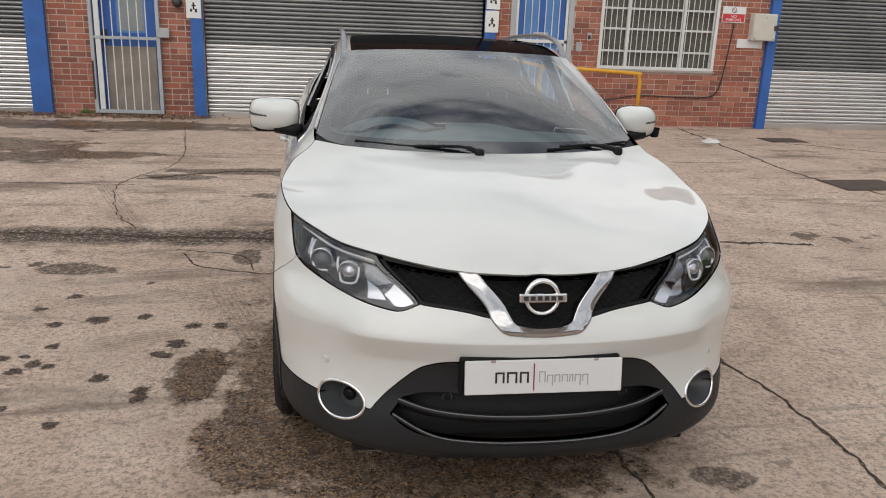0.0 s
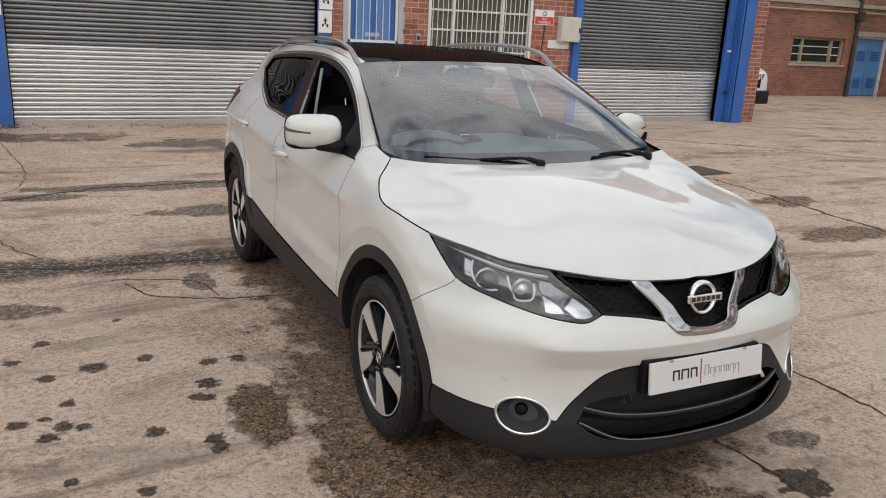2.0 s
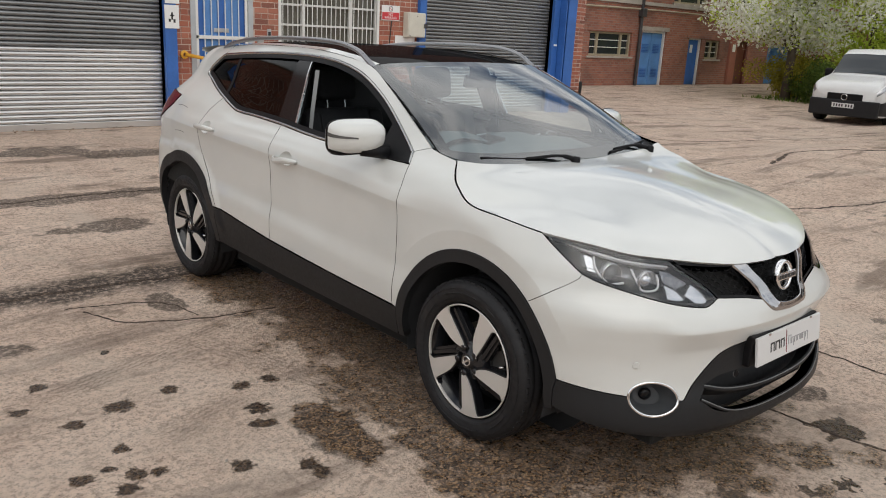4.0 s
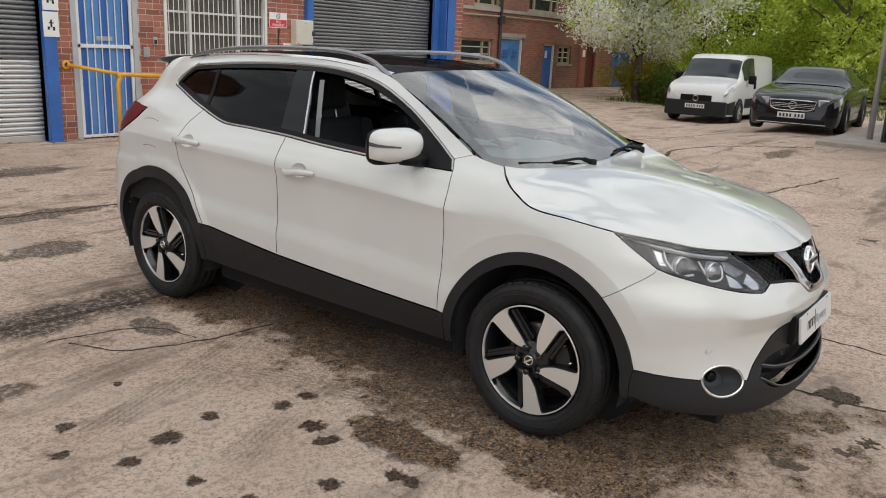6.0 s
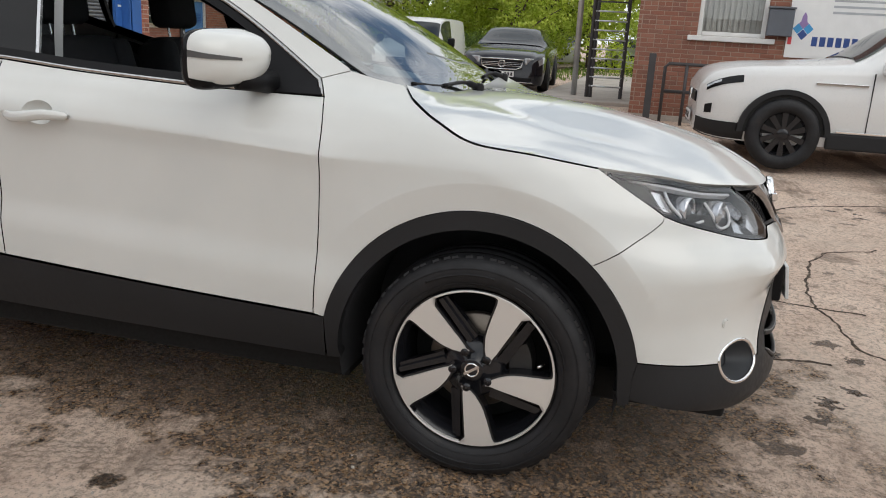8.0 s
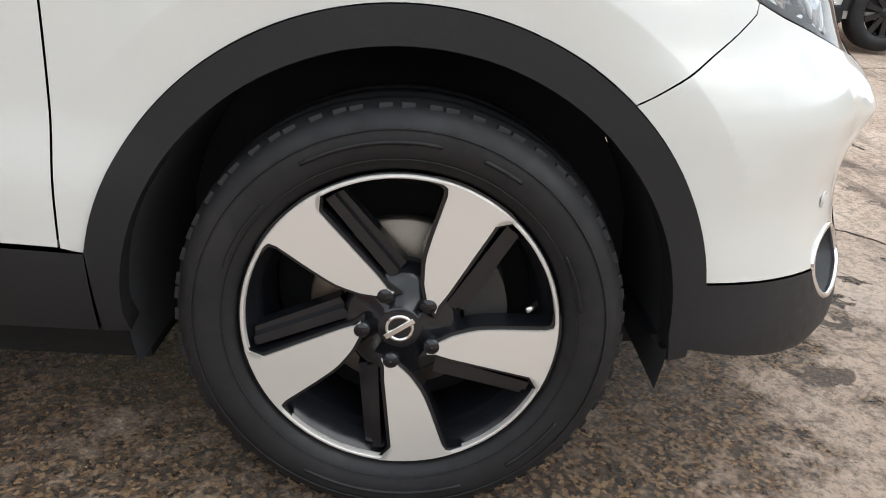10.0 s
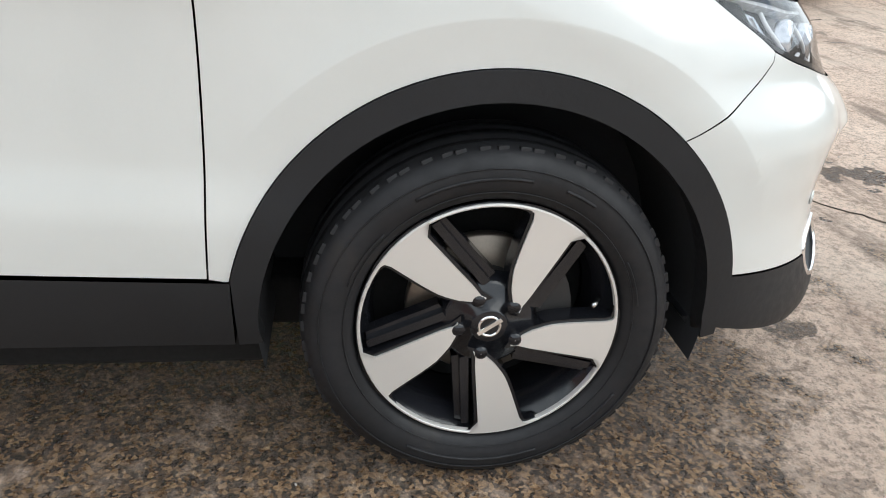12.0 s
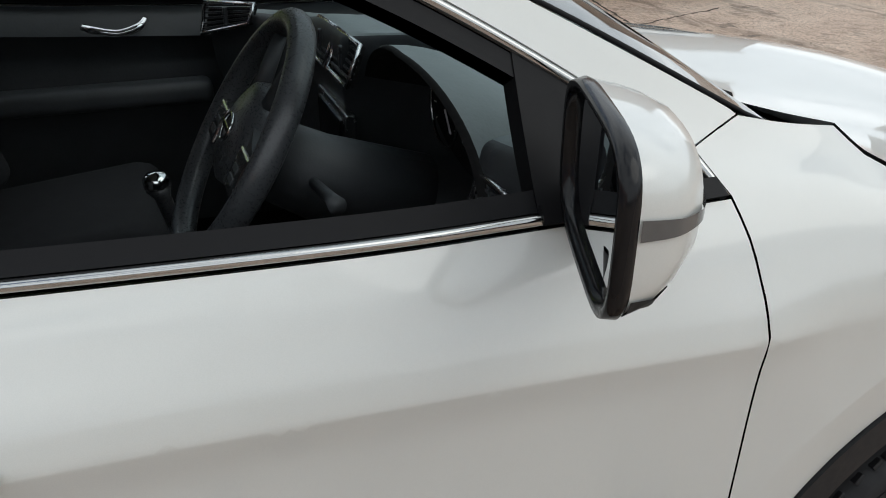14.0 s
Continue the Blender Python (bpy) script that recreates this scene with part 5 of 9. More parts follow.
roofside_loop = outline([(.446, 1.143), (.527, 1.118)], [(.527, 1.118), (.549, 1.130), (.742, 1.250), (.898, 1.333), (1.077, 1.408), (1.253, 1.451), (1.447, 1.473), (1.705, 1.478), (1.952, 1.472), (2.248, 1.455), (2.584, 1.428)], [(2.584, 1.428), (2.60, 1.475)], [(2.60, 1.475), (2.3, 1.494), (1.95, 1.504), (1.6, 1.503), (1.3, 1.482), (1.073, 1.448), (.87, 1.362), (.667, 1.262), (.48, 1.164), (.446, 1.143)])
dlo = outline([(.498, 1.070), (.75, 1.071), (.962, 1.074), (1.31, 1.089), (1.588, 1.108), (1.892, 1.118), (2.06, 1.121), (2.16, 1.134), (2.33, 1.180), (2.558, 1.243), (2.735, 1.293)], [(2.735, 1.293), (2.725, 1.325), (2.671, 1.372), (2.584, 1.428)], [(2.584, 1.428), (2.248, 1.455), (1.952, 1.472), (1.705, 1.478), (1.447, 1.473), (1.253, 1.451), (1.077, 1.408), (.898, 1.333), (.742, 1.250), (.549, 1.130), (.527, 1.118)], [(.527, 1.118), (.498, 1.070)])
grille_loop = outline([(-1.45, .670), (-1.42, .672), (-1.388, .680), (-1.343, .720)], [(-1.343, .720), (-1.245, .738), (-1.117, .750)], LAMP_IN[::-1], [(-.925, .881), (-1.085, .868), (-1.214, .857), (-1.35, .853), (-1.45, .852)], [(-1.45, .852), (-1.45, .670)])



def cup_loop(mid, zc):
    return [(mid + 0.056 * math.cos(a), zc + 0.005 + 0.036 * math.sin(a)) for a in (2 * math.pi * i / 32 for i in range(32))]


skin_part("front_bumper", bumper_loop, M_PAINT, car, "both", [fog_hole], 0.022, back=0.02, gap=0.0011)
lower = skin_part("lower_bumper", low_loop, M_CLAD, car, "both", [fog_hole], 0.022, -0.002, 0.05, label="grained black plastic lower bumper")
skin_part("intake_back", low_hole, M_CLAD, car, "both", (), 0.04, 0.085, 0, gap=-0.04)
for side in "RL":
    sx = SX[side]
    skin_part("front_wing", wing_loop, M_PAINT, car, side, step=0.022, gap=0.0013)
    fd = skin_part("front_door", front_door_loop, M_PAINT, car, side, [cup_loop(1.397, .957)], 0.022)
    rd = skin_part("rear_door", rear_door_loop, M_PAINT, car, side, [cup_loop(2.331, 1.003)], 0.025)
    skin_part("rear_quarter", quarter_loop, M_PAINT, car, side, step=0.03)
    skin_part("roof_side", roofside_loop, M_PAINT, car, side, step=0.022, gap=0.001)
    ring = [shrink(dlo, w) for w in (0.0, 0.0015, 0.004, 0.0065, 0.009, 0.0115, 0.013)]
    strip_part("window_trim", [on_skin(lp + lp[:1], d, sx) for lp, d in zip(ring, (0.004, -0.0015, -0.0045, -0.0055, -0.0045, -0.0015, 0.006))], M_BRIGHT, car, "bright chrome window surround")
    foot = outline([(.506, 1.0705), (.62, 1.0705), (.745, 1.0715)], [(.745, 1.0715), (.745, 1.090)], [(.745, 1.090), (.62, 1.089), (.516, 1.088)], [(.516, 1.088), (.506, 1.0705)])
    skin_part("mirror_foot", foot, M_TRIM, car, side, step=0.04, inward=-0.007, back=0.02, gap=0)
    skin_part("window_rubber", shrink(dlo, 0.0135), M_TRIM, car, side, [shrink(dlo, 0.034)], 0.03, 0.003, 0.03, 0, label="black window rubber")
    pillar = outline([(1.475, 1.115), (1.655, 1.125)], [(1.655, 1.125), (1.69, 1.465)], [(1.69, 1.465), (1.565, 1.467)], [(1.565, 1.467), (1.475, 1.115)])
    skin_part("centre_pillar", pillar, M_GLOSS, car, side, step=0.04, inward=0.005, back=0.03, gap=0.002, label="gloss black centre pillar trim")
    edge = outline([(1.463, 1.122), (1.475, 1.122)], [(1.475, 1.122), (1.562, 1.452)], [(1.562, 1.452), (1.550, 1.452)], [(1.550, 1.452), (1.463, 1.122)])
    skin_part("pillar_edge", edge, M_SATIN, car, side, step=0.04, inward=0.004, back=0.01, gap=0, label="bright edge of the centre pillar")
    rear_glass = outline([(1.655, 1.140), (1.892, 1.142), (2.06, 1.146), (2.16, 1.160), (2.325, 1.205)], [(2.325, 1.205), (2.335, 1.43)], [(2.335, 1.43), (1.952, 1.448), (1.69, 1.453)], [(1.69, 1.453), (1.655, 1.140)])
    skin_part("rear_door_glass", rear_glass, *((M_PRIVACY, car, side) if side == "R" else (M_SIDE_GLASS, car, side)), step=0.04, inward=0.012, back=0.0, gap=-0.012, label="dark privacy glass" if side == "R" else "clear glass")
    quarter_glass = outline([(2.352, 1.215), (2.545, 1.265), (2.69, 1.302)], [(2.69, 1.302), (2.64, 1.365), (2.56, 1.405)], [(2.56, 1.405), (2.36, 1.425)], [(2.36, 1.425), (2.352, 1.215)])
    skin_part("quarter_glass", quarter_glass, *((M_PRIVACY, car, side) if side == "R" else (M_SIDE_GLASS, car, side)), step=0.04, inward=0.012, back=0.0, gap=-0.008, label="dark privacy glass" if side == "R" else "clear glass")
    skin_part("quarter_bar", outline([(2.322, 1.19), (2.352, 1.20)], [(2.352, 1.20), (2.36, 1.44)], [(2.36, 1.44), (2.332, 1.44)], [(2.332, 1.44), (2.322, 1.19)]), M_TRIM, car, side, step=0.05, inward=0.008, back=0.02, gap=0)
    # corner trim in front of the driver's opening, which carries the mirror
    corner = outline([(.532, 1.088), (.74, 1.090)], [(.74, 1.090), (.735, 1.238)], [(.735, 1.238), (.63, 1.172), (.555, 1.118), (.532, 1.088)])
    skin_part("mirror_triangle", corner, M_TRIM, car, side, step=0.04, inward=0.001, back=0.03, gap=-0.006)
    if side == "L":
        front_glass = outline([(.74, 1.095), (.962, 1.098), (1.31, 1.112), (1.475, 1.120)], [(1.475, 1.120), (1.56, 1.45)], [(1.56, 1.45), (1.447, 1.448), (1.253, 1.427), (1.077, 1.383), (.898, 1.305), (.74, 1.21)], [(.74, 1.21), (.74, 1.095)])
        skin_part("front_door_glass", front_glass, M_SIDE_GLASS, car, side, step=0.04, inward=0.012, back=0.0, gap=-0.012).visible_shadow = False
    # black cladding
    sill = outline([(.452, .442), (.487, .4445), (.989, .4645), (1.555, .4945), (1.868, .5215), (2.19, .552)], [(2.19, .552), (2.183, .43), (2.186, .34)], [(2.186, .34), (1.3, .322), (.452, .312)], [(.452, .312), (.452, .442)])
    skin_part("sill_cladding", sill, M_CLAD, car, side, step=0.04, inward=-0.005, back=0.10, gap=0.001, label="grained black plastic sill")
    front_arch = outline(front_arc(R_OUT, 12, 170, 44), [ARCH_B[-1], (-.436, .375), (-.424, .302)], [(-.424, .302), (-.392, .296)], [(-.392, .296), front_arc(R_IN, 180, 179, 1)[0]], front_arc(R_IN, 180, 0, 44), [(WF + R_IN, .345), (.404, .315)], [(.404, .315), (.447, .312)], [(.447, .312), (.452, .442)], [(.452, .442), (WF + R_OUT * math.cos(radians(12)), .345 + R_OUT * math.sin(radians(12)))])
    skin_part("front_arch_cladding", front_arch, M_CLAD, car, side, step=0.022, inward=-0.006, back=0.04, gap=0.0008, label="grained black plastic wheel arch")
    rear_arch = outline(arc(WR, .355, .468, 4, 155, 40), [(WR + .468 * math.cos(radians(155)), .355 + .468 * math.sin(radians(155))), (2.19, .552)], [(2.19, .552), (2.185, .43), (2.19, .335)], [(2.19, .335), (2.238, .335)], arc(WR, .350, .405, 180, 0, 44), [(WR + .405, .350), (3.10, .32)], [(3.10, .32), (3.11, .388)])
    skin_part("rear_arch_cladding", rear_arch, M_CLAD, car, side, step=0.03, inward=-0.006, back=0.04, gap=0.0008, label="grained black plastic wheel arch")
    # rear corner: lamp, bumper and tail
    lamp = outline([(2.842, 1.152), (3.02, 1.17), (3.55, 1.16)], [(3.55, 1.16), (3.55, 1.0)], [(3.55, 1.0), (3.2, .985), (3.06, 1.0), (2.90, 1.08), (2.842, 1.152)])
    skin_part("tail_lamp", lamp, M_TAIL, car, side, step=0.04, inward=-0.004, label="dark red tail lamp")
    skin_part("rear_bumper", outline([(3.16, .60), (3.2, .985)], [(3.2, .985), (3.55, .98), (4.35, .80)], [(4.35, .80), (4.35, .5)], [(4.35, .5), (3.5, .45), (3.10, .42)], [(3.10, .42), (3.16, .60)]), M_PAINT, car, side, step=0.05)
    skin_part("rear_bumper_lower", outline([(3.10, .418), (3.5, .448), (4.35, .497)], [(4.35, .497), (4.35, .24)], [(4.35, .24), (3.12, .26)], [(3.12, .26), (3.10, .418)]), M_CLAD, car, side, step=0.05)
    skin_part("tailgate", outline([(3.07, 1.17), (3.55, 1.165), (3.555, .985), (4.35, .805)], [(4.35, .805), (4.35, 1.2)], [(4.35, 1.2), (3.08, 1.2)], [(3.08, 1.2), (3.07, 1.17)]), M_PAINT, car, side, step=0.05, inward=0.003)
    # filler flap marks behind the rear door, right side only
    if side == "R":
        for a, b in (((2.817, 1.090), (2.672, 1.086)), ((2.775, .937), (2.640, .939))):
            part("flap_seam", tube(bmesh.new(), on_skin(curve2([a, ((a[0] + b[0]) / 2, a[1] + 0.006), b], 0.02), -0.0002), 0.0014, 5), M_TRIM, car)
    # door handles, each with a scooped cup
    for door, s0, s1, zc in ((fd, 1.282, 1.512, .957), (rd, 2.21, 2.452, 1.003)):
        mid, half = (s0 + s1) / 2, (s1 - s0) / 2
        rows = []
        for i in range(25):
            u = i / 24
            ss = s0 + (s1 - s0) * u
            lift = 0.034 * (1 - abs(2 * u - 1) ** 3) + 0.004
            c, nn = skin([ss], [zc - 0.004 * u])
            hgt = 0.0125 + 0.004 * math.sin(math.pi * u)
            ring = []
            for t in range(12):
                an = 2 * math.pi * t / 12
                off = Vector(nn[0]) * (lift + 0.010 * math.cos(an)) + Vector((0, 0, 1)) * (hgt * math.sin(an) * (0.35 if i in (0, 24) else 1))
                p = Vector(c[0]) + off
                ring.append((p.x * sx, p.y, p.z))
            rows.append(ring + ring[:1])
        strip_part("handle", rows, M_PAINT, door)
        cup = cup_loop(mid, zc)
        rows = []
        for r, depth in ((1.0, 0.0), (0.97, 0.003), (0.85, 0.013), (0.62, 0.021), (0.3, 0.024), (0.02, 0.025)):
            ring = [(mid + (a - mid) * r, zc + 0.005 + (q - zc - 0.005) * r) for a, q in cup]
            rows.append(on_skin(ring + ring[:1], depth, sx))
        strip_part("handle_cup", rows, M_PAINT, door)
    # headlamp
    lamp_loop = outline(LAMP_TOP, LAMP_IN, LAMP_LOW, LAMP_BACK)
    hl = skin_part("headlamp", lamp_loop, M_LENS, car, side, step=0.03, inward=0.002, back=0.0, gap=0.003, label="clear headlamp with silver bowls and light guide")
    skin_part("housing", lamp_loop, M_LAMP_GREY, hl, side, step=0.03, inward=0.075, back=0.0, gap=-0.004)
    rim_o, rim_i = shrink(lamp_loop, 0.003), shrink(lamp_loop, 0.013)
    skin_part("surround", rim_o, M_TRIM, hl, side, [rim_i], 0.03, 0.004, 0.075, 0)
    guide = outline([(-.36, .929), (-.56, .907), (-.733, .886), (-.92, .871)], [(-.92, .871), (-.925, .863)], [(-.925, .863), (-.733, .878), (-.56, .899), (-.36, .925)], [(-.36, .925), (-.36, .929)])
    skin_part("light_guide", guide, M_LED, hl, side, step=0.03, inward=0.014, back=0.02, gap=0, label="white light guide along the lamp")
    hl.visible_shadow = False
    for cs, cz, r, label in ((-.650, .852, .037, "projector"), (-.818, .828, .036, "main_beam")):
        c, nn = skin([cs], [cz], 0.045)
        c, face = Vector((c[0][0] * sx, c[0][1], c[0][2])), Vector((nn[0][0] * sx * 0.55, -0.9, 0.02)).normalized()
        turn = face.to_track_quat("Z", "Y").to_matrix().to_4x4()
        bm = lathe(bmesh.new(), [(0.026, r), (0.030, r * 1.06), (0.022, r * 1.12), (-0.02, r * 1.05), (-0.02, r * 0.6), (0.0, r * 0.62), (0.018, r * 0.94), (0.026, r)], "z", 32)
        bm.transform(Matrix.Translation(c) @ turn)
        part(label, bm, M_LAMP_IN, hl, "chromed lamp bowl", smooth=True)
        bm = lathe(bmesh.new(), [(0.0, r * 0.84), (0.014, r * 0.78), (0.026, r * 0.5), (0.031, 0.001)], "z", 28)
        bm.transform(Matrix.Translation(c) @ turn)
        part("bulb_lens", bm, M_BULB if label == "projector" else M_LAMP_IN, hl, smooth=True)
    for run in ([(-.575, .890), (-.581, .864), (-.604, .835), (-.634, .813), (-.662, .800), (-.721, .807)], [(-.753, .860), (-.767, .833), (-.785, .804), (-.805, .783), (-.862, .788), (-.873, .819), (-.868, .842)]):
        part("day_light", tube(bmesh.new(), on_skin(curve2(run, 0.01), 0.020, sx), 0.0040, 8), M_DAYLIGHT, hl, "white daylight hook", smooth=True)
    # black lower tray and rear corner, pale reflectors towards the grille
    tray = outline([(-.50, .845), (-.53, .832), (-.664, .797), (-.787, .776), (-.93, .748)], [(-.93, .748), (-.840, .757), (-.704, .785), (-.603, .806), (-.530, .826)], [(-.530, .826), (-.50, .845)])
    skin_part("tray", tray, M_TRIM, hl, side, step=0.03, inward=0.030, back=0.03, gap=0)
    corner_tray = outline([(-.335, .930), (-.46, .918), (-.505, .905)], [(-.505, .905), (-.53, .835)], [(-.53, .835), (-.44, .878), (-.335, .930)])
    skin_part("tray", corner_tray, M_TRIM, hl, side, step=0.03, inward=0.022, back=0.03, gap=0.002)
    for loop_r, mt, deep in (([(-.889, .858), (-.936, .852), (-1.01, .806), (-.95, .79), (-.90, .812)], M_LAMP_GREY, .028), ([(-1.018, .802), (-1.095, .752), (-1.05, .736), (-.985, .768)], M_LAMP_IN, .022), ([(-.905, .803), (-.955, .782), (-.99, .757), (-.92, .756)], M_LAMP_IN, .034), ([(-.525, .895), (-.565, .888), (-.59, .84), (-.55, .845)], M_LAMP_IN, .03), ([(-.68, .812), (-.74, .850), (-.75, .80), (-.71, .792)], M_LAMP_GREY, .035)):
        skin_part("reflector", outline(*[[p, q] for p, q in zip(loop_r, loop_r[1:] + loop_r[:1])]), mt, hl, side, step=0.03, inward=deep, back=0.03, gap=0)
    # fog lamp
    fog = skin_part("fog_lamp", [(FOG[0] + FOG[2] * .97 * math.cos(2 * math.pi * i / 30), FOG[1] + FOG[3] * .97 * math.sin(2 * math.pi * i / 30)) for i in range(30)], M_SLEEVE, car, side, step=0.03, inward=0.075, back=0, gap=0)
    ring = [(FOG[0] + FOG[2] * math.cos(2 * math.pi * i / 40), FOG[1] + FOG[3] * math.sin(2 * math.pi * i / 40)) for i in range(40)]
    part("ring", tube(bmesh.new(), on_skin(ring, 0.001, sx), 0.0058, 10, True), M_CHROME, fog, "chrome ring", smooth=True)
    rows = [on_skin([(FOG[0] + (a - FOG[0]) * q, FOG[1] + (b - FOG[1]) * q) for a, b in ring + ring[:1]], d, sx) for q, d in ((1.0, 0.0), (0.95, 0.022), (0.80, 0.05), (0.62, 0.072))]
    strip_part("sleeve", rows, M_SLEEVE, fog)
    c, nn = skin([FOG[0] + 0.005], [FOG[1] + 0.010], 0.070)
    bm = lathe(bmesh.new(), [(0.0, 0.024), (0.008, 0.022), (0.013, 0.013), (0.014, 0.001)], "z", 24)
    bm.transform(Matrix.Translation((c[0][0] * sx, c[0][1], c[0][2])) @ Vector((nn[0][0] * sx, nn[0][1], 0)).to_track_quat("Z", "Y").to_matrix().to_4x4())
    part("bulb", bm, M_GLOSS, fog, smooth=True)
    # parking sensors
    for ss, zz, mt in ((-.801, .519, M_PAINT), (-1.22, .455, M_TRIM)):
        c, nn = skin([ss], [zz], -0.001)
        bm = lathe(bmesh.new(), [(0.0, 0.0145), (0.0022, 0.0135), (0.0022, 0.0105), (0.0008, 0.010), (0.0008, 0.0092), (0.0032, 0.0088), (0.0036, 0.0001)], "z", 22)
        bm.transform(Matrix.Translation((c[0][0] * sx, c[0][1], c[0][2])) @ Vector((nn[0][0] * sx, nn[0][1], nn[0][2])).to_track_quat("Z", "Y").to_matrix().to_4x4())
        sensor = sharp(part("parking_sensor", bm, mt, car, smooth=True))
        ring = [skin([ss + 0.0125 * math.cos(a)], [zz + 0.0125 * math.sin(a)], -0.0018)[0][0] for a in (2 * math.pi * i / 24 for i in range(24))]
        part("seal", tube(bmesh.new(), [(p[0] * sx, p[1], p[2]) for p in ring], 0.0011, 5, True), M_LAMP_SEAL, sensor, "grey seal ring")


# ---- bonnet, screen, roof ----
M_RAIL = plain("brushed_rail", (0.30, 0.30, 0.31), 0.32, 0.9, vary=0.08)
M_ROOF_GLASS = plain("black_roof_glass", (0.006, 0.006, 0.007), 0.35, Specular_IOR_Level=0.0, Coat_Weight=0.12)

def even(points, n):
    """n points at even steps along a chain of points."""
    p = [Vector(q) for q in points]
    d = [0.0]
    for a, b in zip(p, p[1:]):
        d.append(d[-1] + (b - a).length)
    out, j = [], 0
    for i in range(n):
        t = d[-1] * i / (n - 1)
        while j < len(p) - 2 and d[j + 1] < t:
            j += 1
        out.append(p[j].lerp(p[j + 1], (t - d[j]) / max(1e-9, d[j + 1] - d[j])))
    return out


def ease(u):
    return u * u * (3 - 2 * u)


NU, NW = 44, 48
front_edge = even([Vector((0, -.758, .853))] + on_skin(curve2([(-1.42, .853), (-1.35, .854), (-1.214, .859), (-1.085, .870), (-.925, .884), (-.733, .899), (-.56, .921), (-.321, .941)], 0.03)), NU)
side_edge = even(on_skin(curve2([(-.321, .941), (-.10, .967), (.064, .984), (.163, 1.026), (.236, 1.068), (.281, 1.113)], 0.015)), NW)
rear_edge = even(spline([(0, .262, 1.068), (-.20, .266, 1.070), (-.42, .268, 1.078), (-.60, .268, 1.093), tuple(side_edge[-1])], 10), NU)
middle = even(spline([(0, -.758, .853), (0, -.735, .874), (0, -.62, .940), (0, -.44, .995), (0, -.2, 1.040), (0, .05, 1.062), (0, .262, 1.068)], 10), NW)
rows = []
for i in range(NW):
    w = i / (NW - 1)
    row = []
    for j in range(NU):
        u = j / (NU - 1)
        h = Vector((u, u, ease(u)))
        lerp = lambda a, b: Vector((a.x + (b.x - a.x) * h.x, a.y + (b.y - a.y) * h.y, a.z + (b.z - a.z) * h.z))
        p = lerp(middle[i], side_edge[i]) + front_edge[j].lerp(rear_edge[j], w) - lerp(middle[0], side_edge[0]).lerp(lerp(middle[-1], side_edge[-1]), w)
        crown = math.sin(math.pi * min(1, w * 1.05)) * (1 - u ** 6)
        p.z += crown * (0.017 * math.exp(-((u - 0.62) / 0.13) ** 2) + 0.020 * math.exp(-((u - 0.80) / 0.16) ** 2)) * (0.4 + 0.6 * w)
        p.y -= 0.034 * max(0, 1 - (u / 0.6) ** 2) ** 2 * (1 - w) ** 5
        row.append(p)
    rows.append(row)
full = [[Vector((-p.x, p.y, p.z)) for p in r[:0:-1]] + r for r in rows]
strip_part("bonnet", full, M_PAINT, car)
lip = [full[0], [p + Vector((0, 0.012, -0.010)) for p in full[0]], [p + Vector((0, 0.05, -0.014)) for p in full[0]]]
strip_part("bonnet_edge", lip, M_PAINT, car)
for sx in (1, -1):
    edge = [Vector((p.x * sx, p.y, p.z)) for p in side_edge]
    # near-black flange paints the shade in the bonnet's side gap
    strip_part("bonnet_edge", [edge, [p + Vector((0.02 * sx, 0, -0.02)) for p in edge]], M_VOID, car)

NB, NT = 41, 24
base = even(spline([(-.728, .395, 1.128), (-.66, .325, 1.100), (-.52, .275, 1.083), (-.30, .262, 1.073), (0, .258, 1.070), (.30, .262, 1.073), (.52, .275, 1.083), (.66, .325, 1.100), (.728, .395, 1.128)], 10), NB)
head = even(spline([(-.600, 1.075, 1.452), (-.50, 1.03, 1.466), (-.28, .998, 1.476), (0, .985, 1.480), (.28, .998, 1.476), (.50, 1.03, 1.466), (.600, 1.075, 1.452)], 10), NB)


def screen(a, b, inset=0.0):
    """The curved windscreen between the shares a and b of its height."""
    out = []
    for i in range(NT):
        v = a + (b - a) * i / (NT - 1)
        row = []
        for p, q in zip(base, head):
            bow = 0.042 * math.sin(math.pi * v) * (1 - 0.5 * (p.x / 0.73) ** 2)
            c = p.lerp(q, v)
            c.z += bow * 0.85 - inset * 0.85 - 0.010 * abs(p.x / 0.728) ** 12 * math.sin(math.pi * min(1, max(0, v))) ** 0.5
            c.y += -bow * 0.5 + inset * 0.5
            row.append(c)
        out.append(row)
    return out


glass = strip_part("windscreen", screen(0.0, 1.0), M_SCREEN, car, "sloping clear windscreen")
glass.visible_shadow = False
ws = screen(0.0, 1.0, 0.003)
strip_part("screen_band", ws[:3], M_TRIM, car, "black ceramic band of the windscreen")
strip_part("screen_band", ws[-2:], M_TRIM, car)
for j0, j1 in ((0, 2), (NB - 3, NB - 1)):
    strip_part("screen_band", [r[j0:j1 + 1] for r in ws], M_TRIM, car)
strip_part("scuttle", [[p + Vector((0, 0, -0.006)) for p in base], [p + Vector((0, -0.10, -0.035)) for p in base]], M_TRIM, car, "black scuttle panel")
for sx in (1, -1):
    edge = [r[0] if sx > 0 else r[-1] for r in screen(0.0, 1.0)]
    part("screen_seal", tube(bmesh.new(), [p + Vector((0, 0, -0.003)) for p in edge], 0.0035, 6), M_TRIM, car, smooth=True)

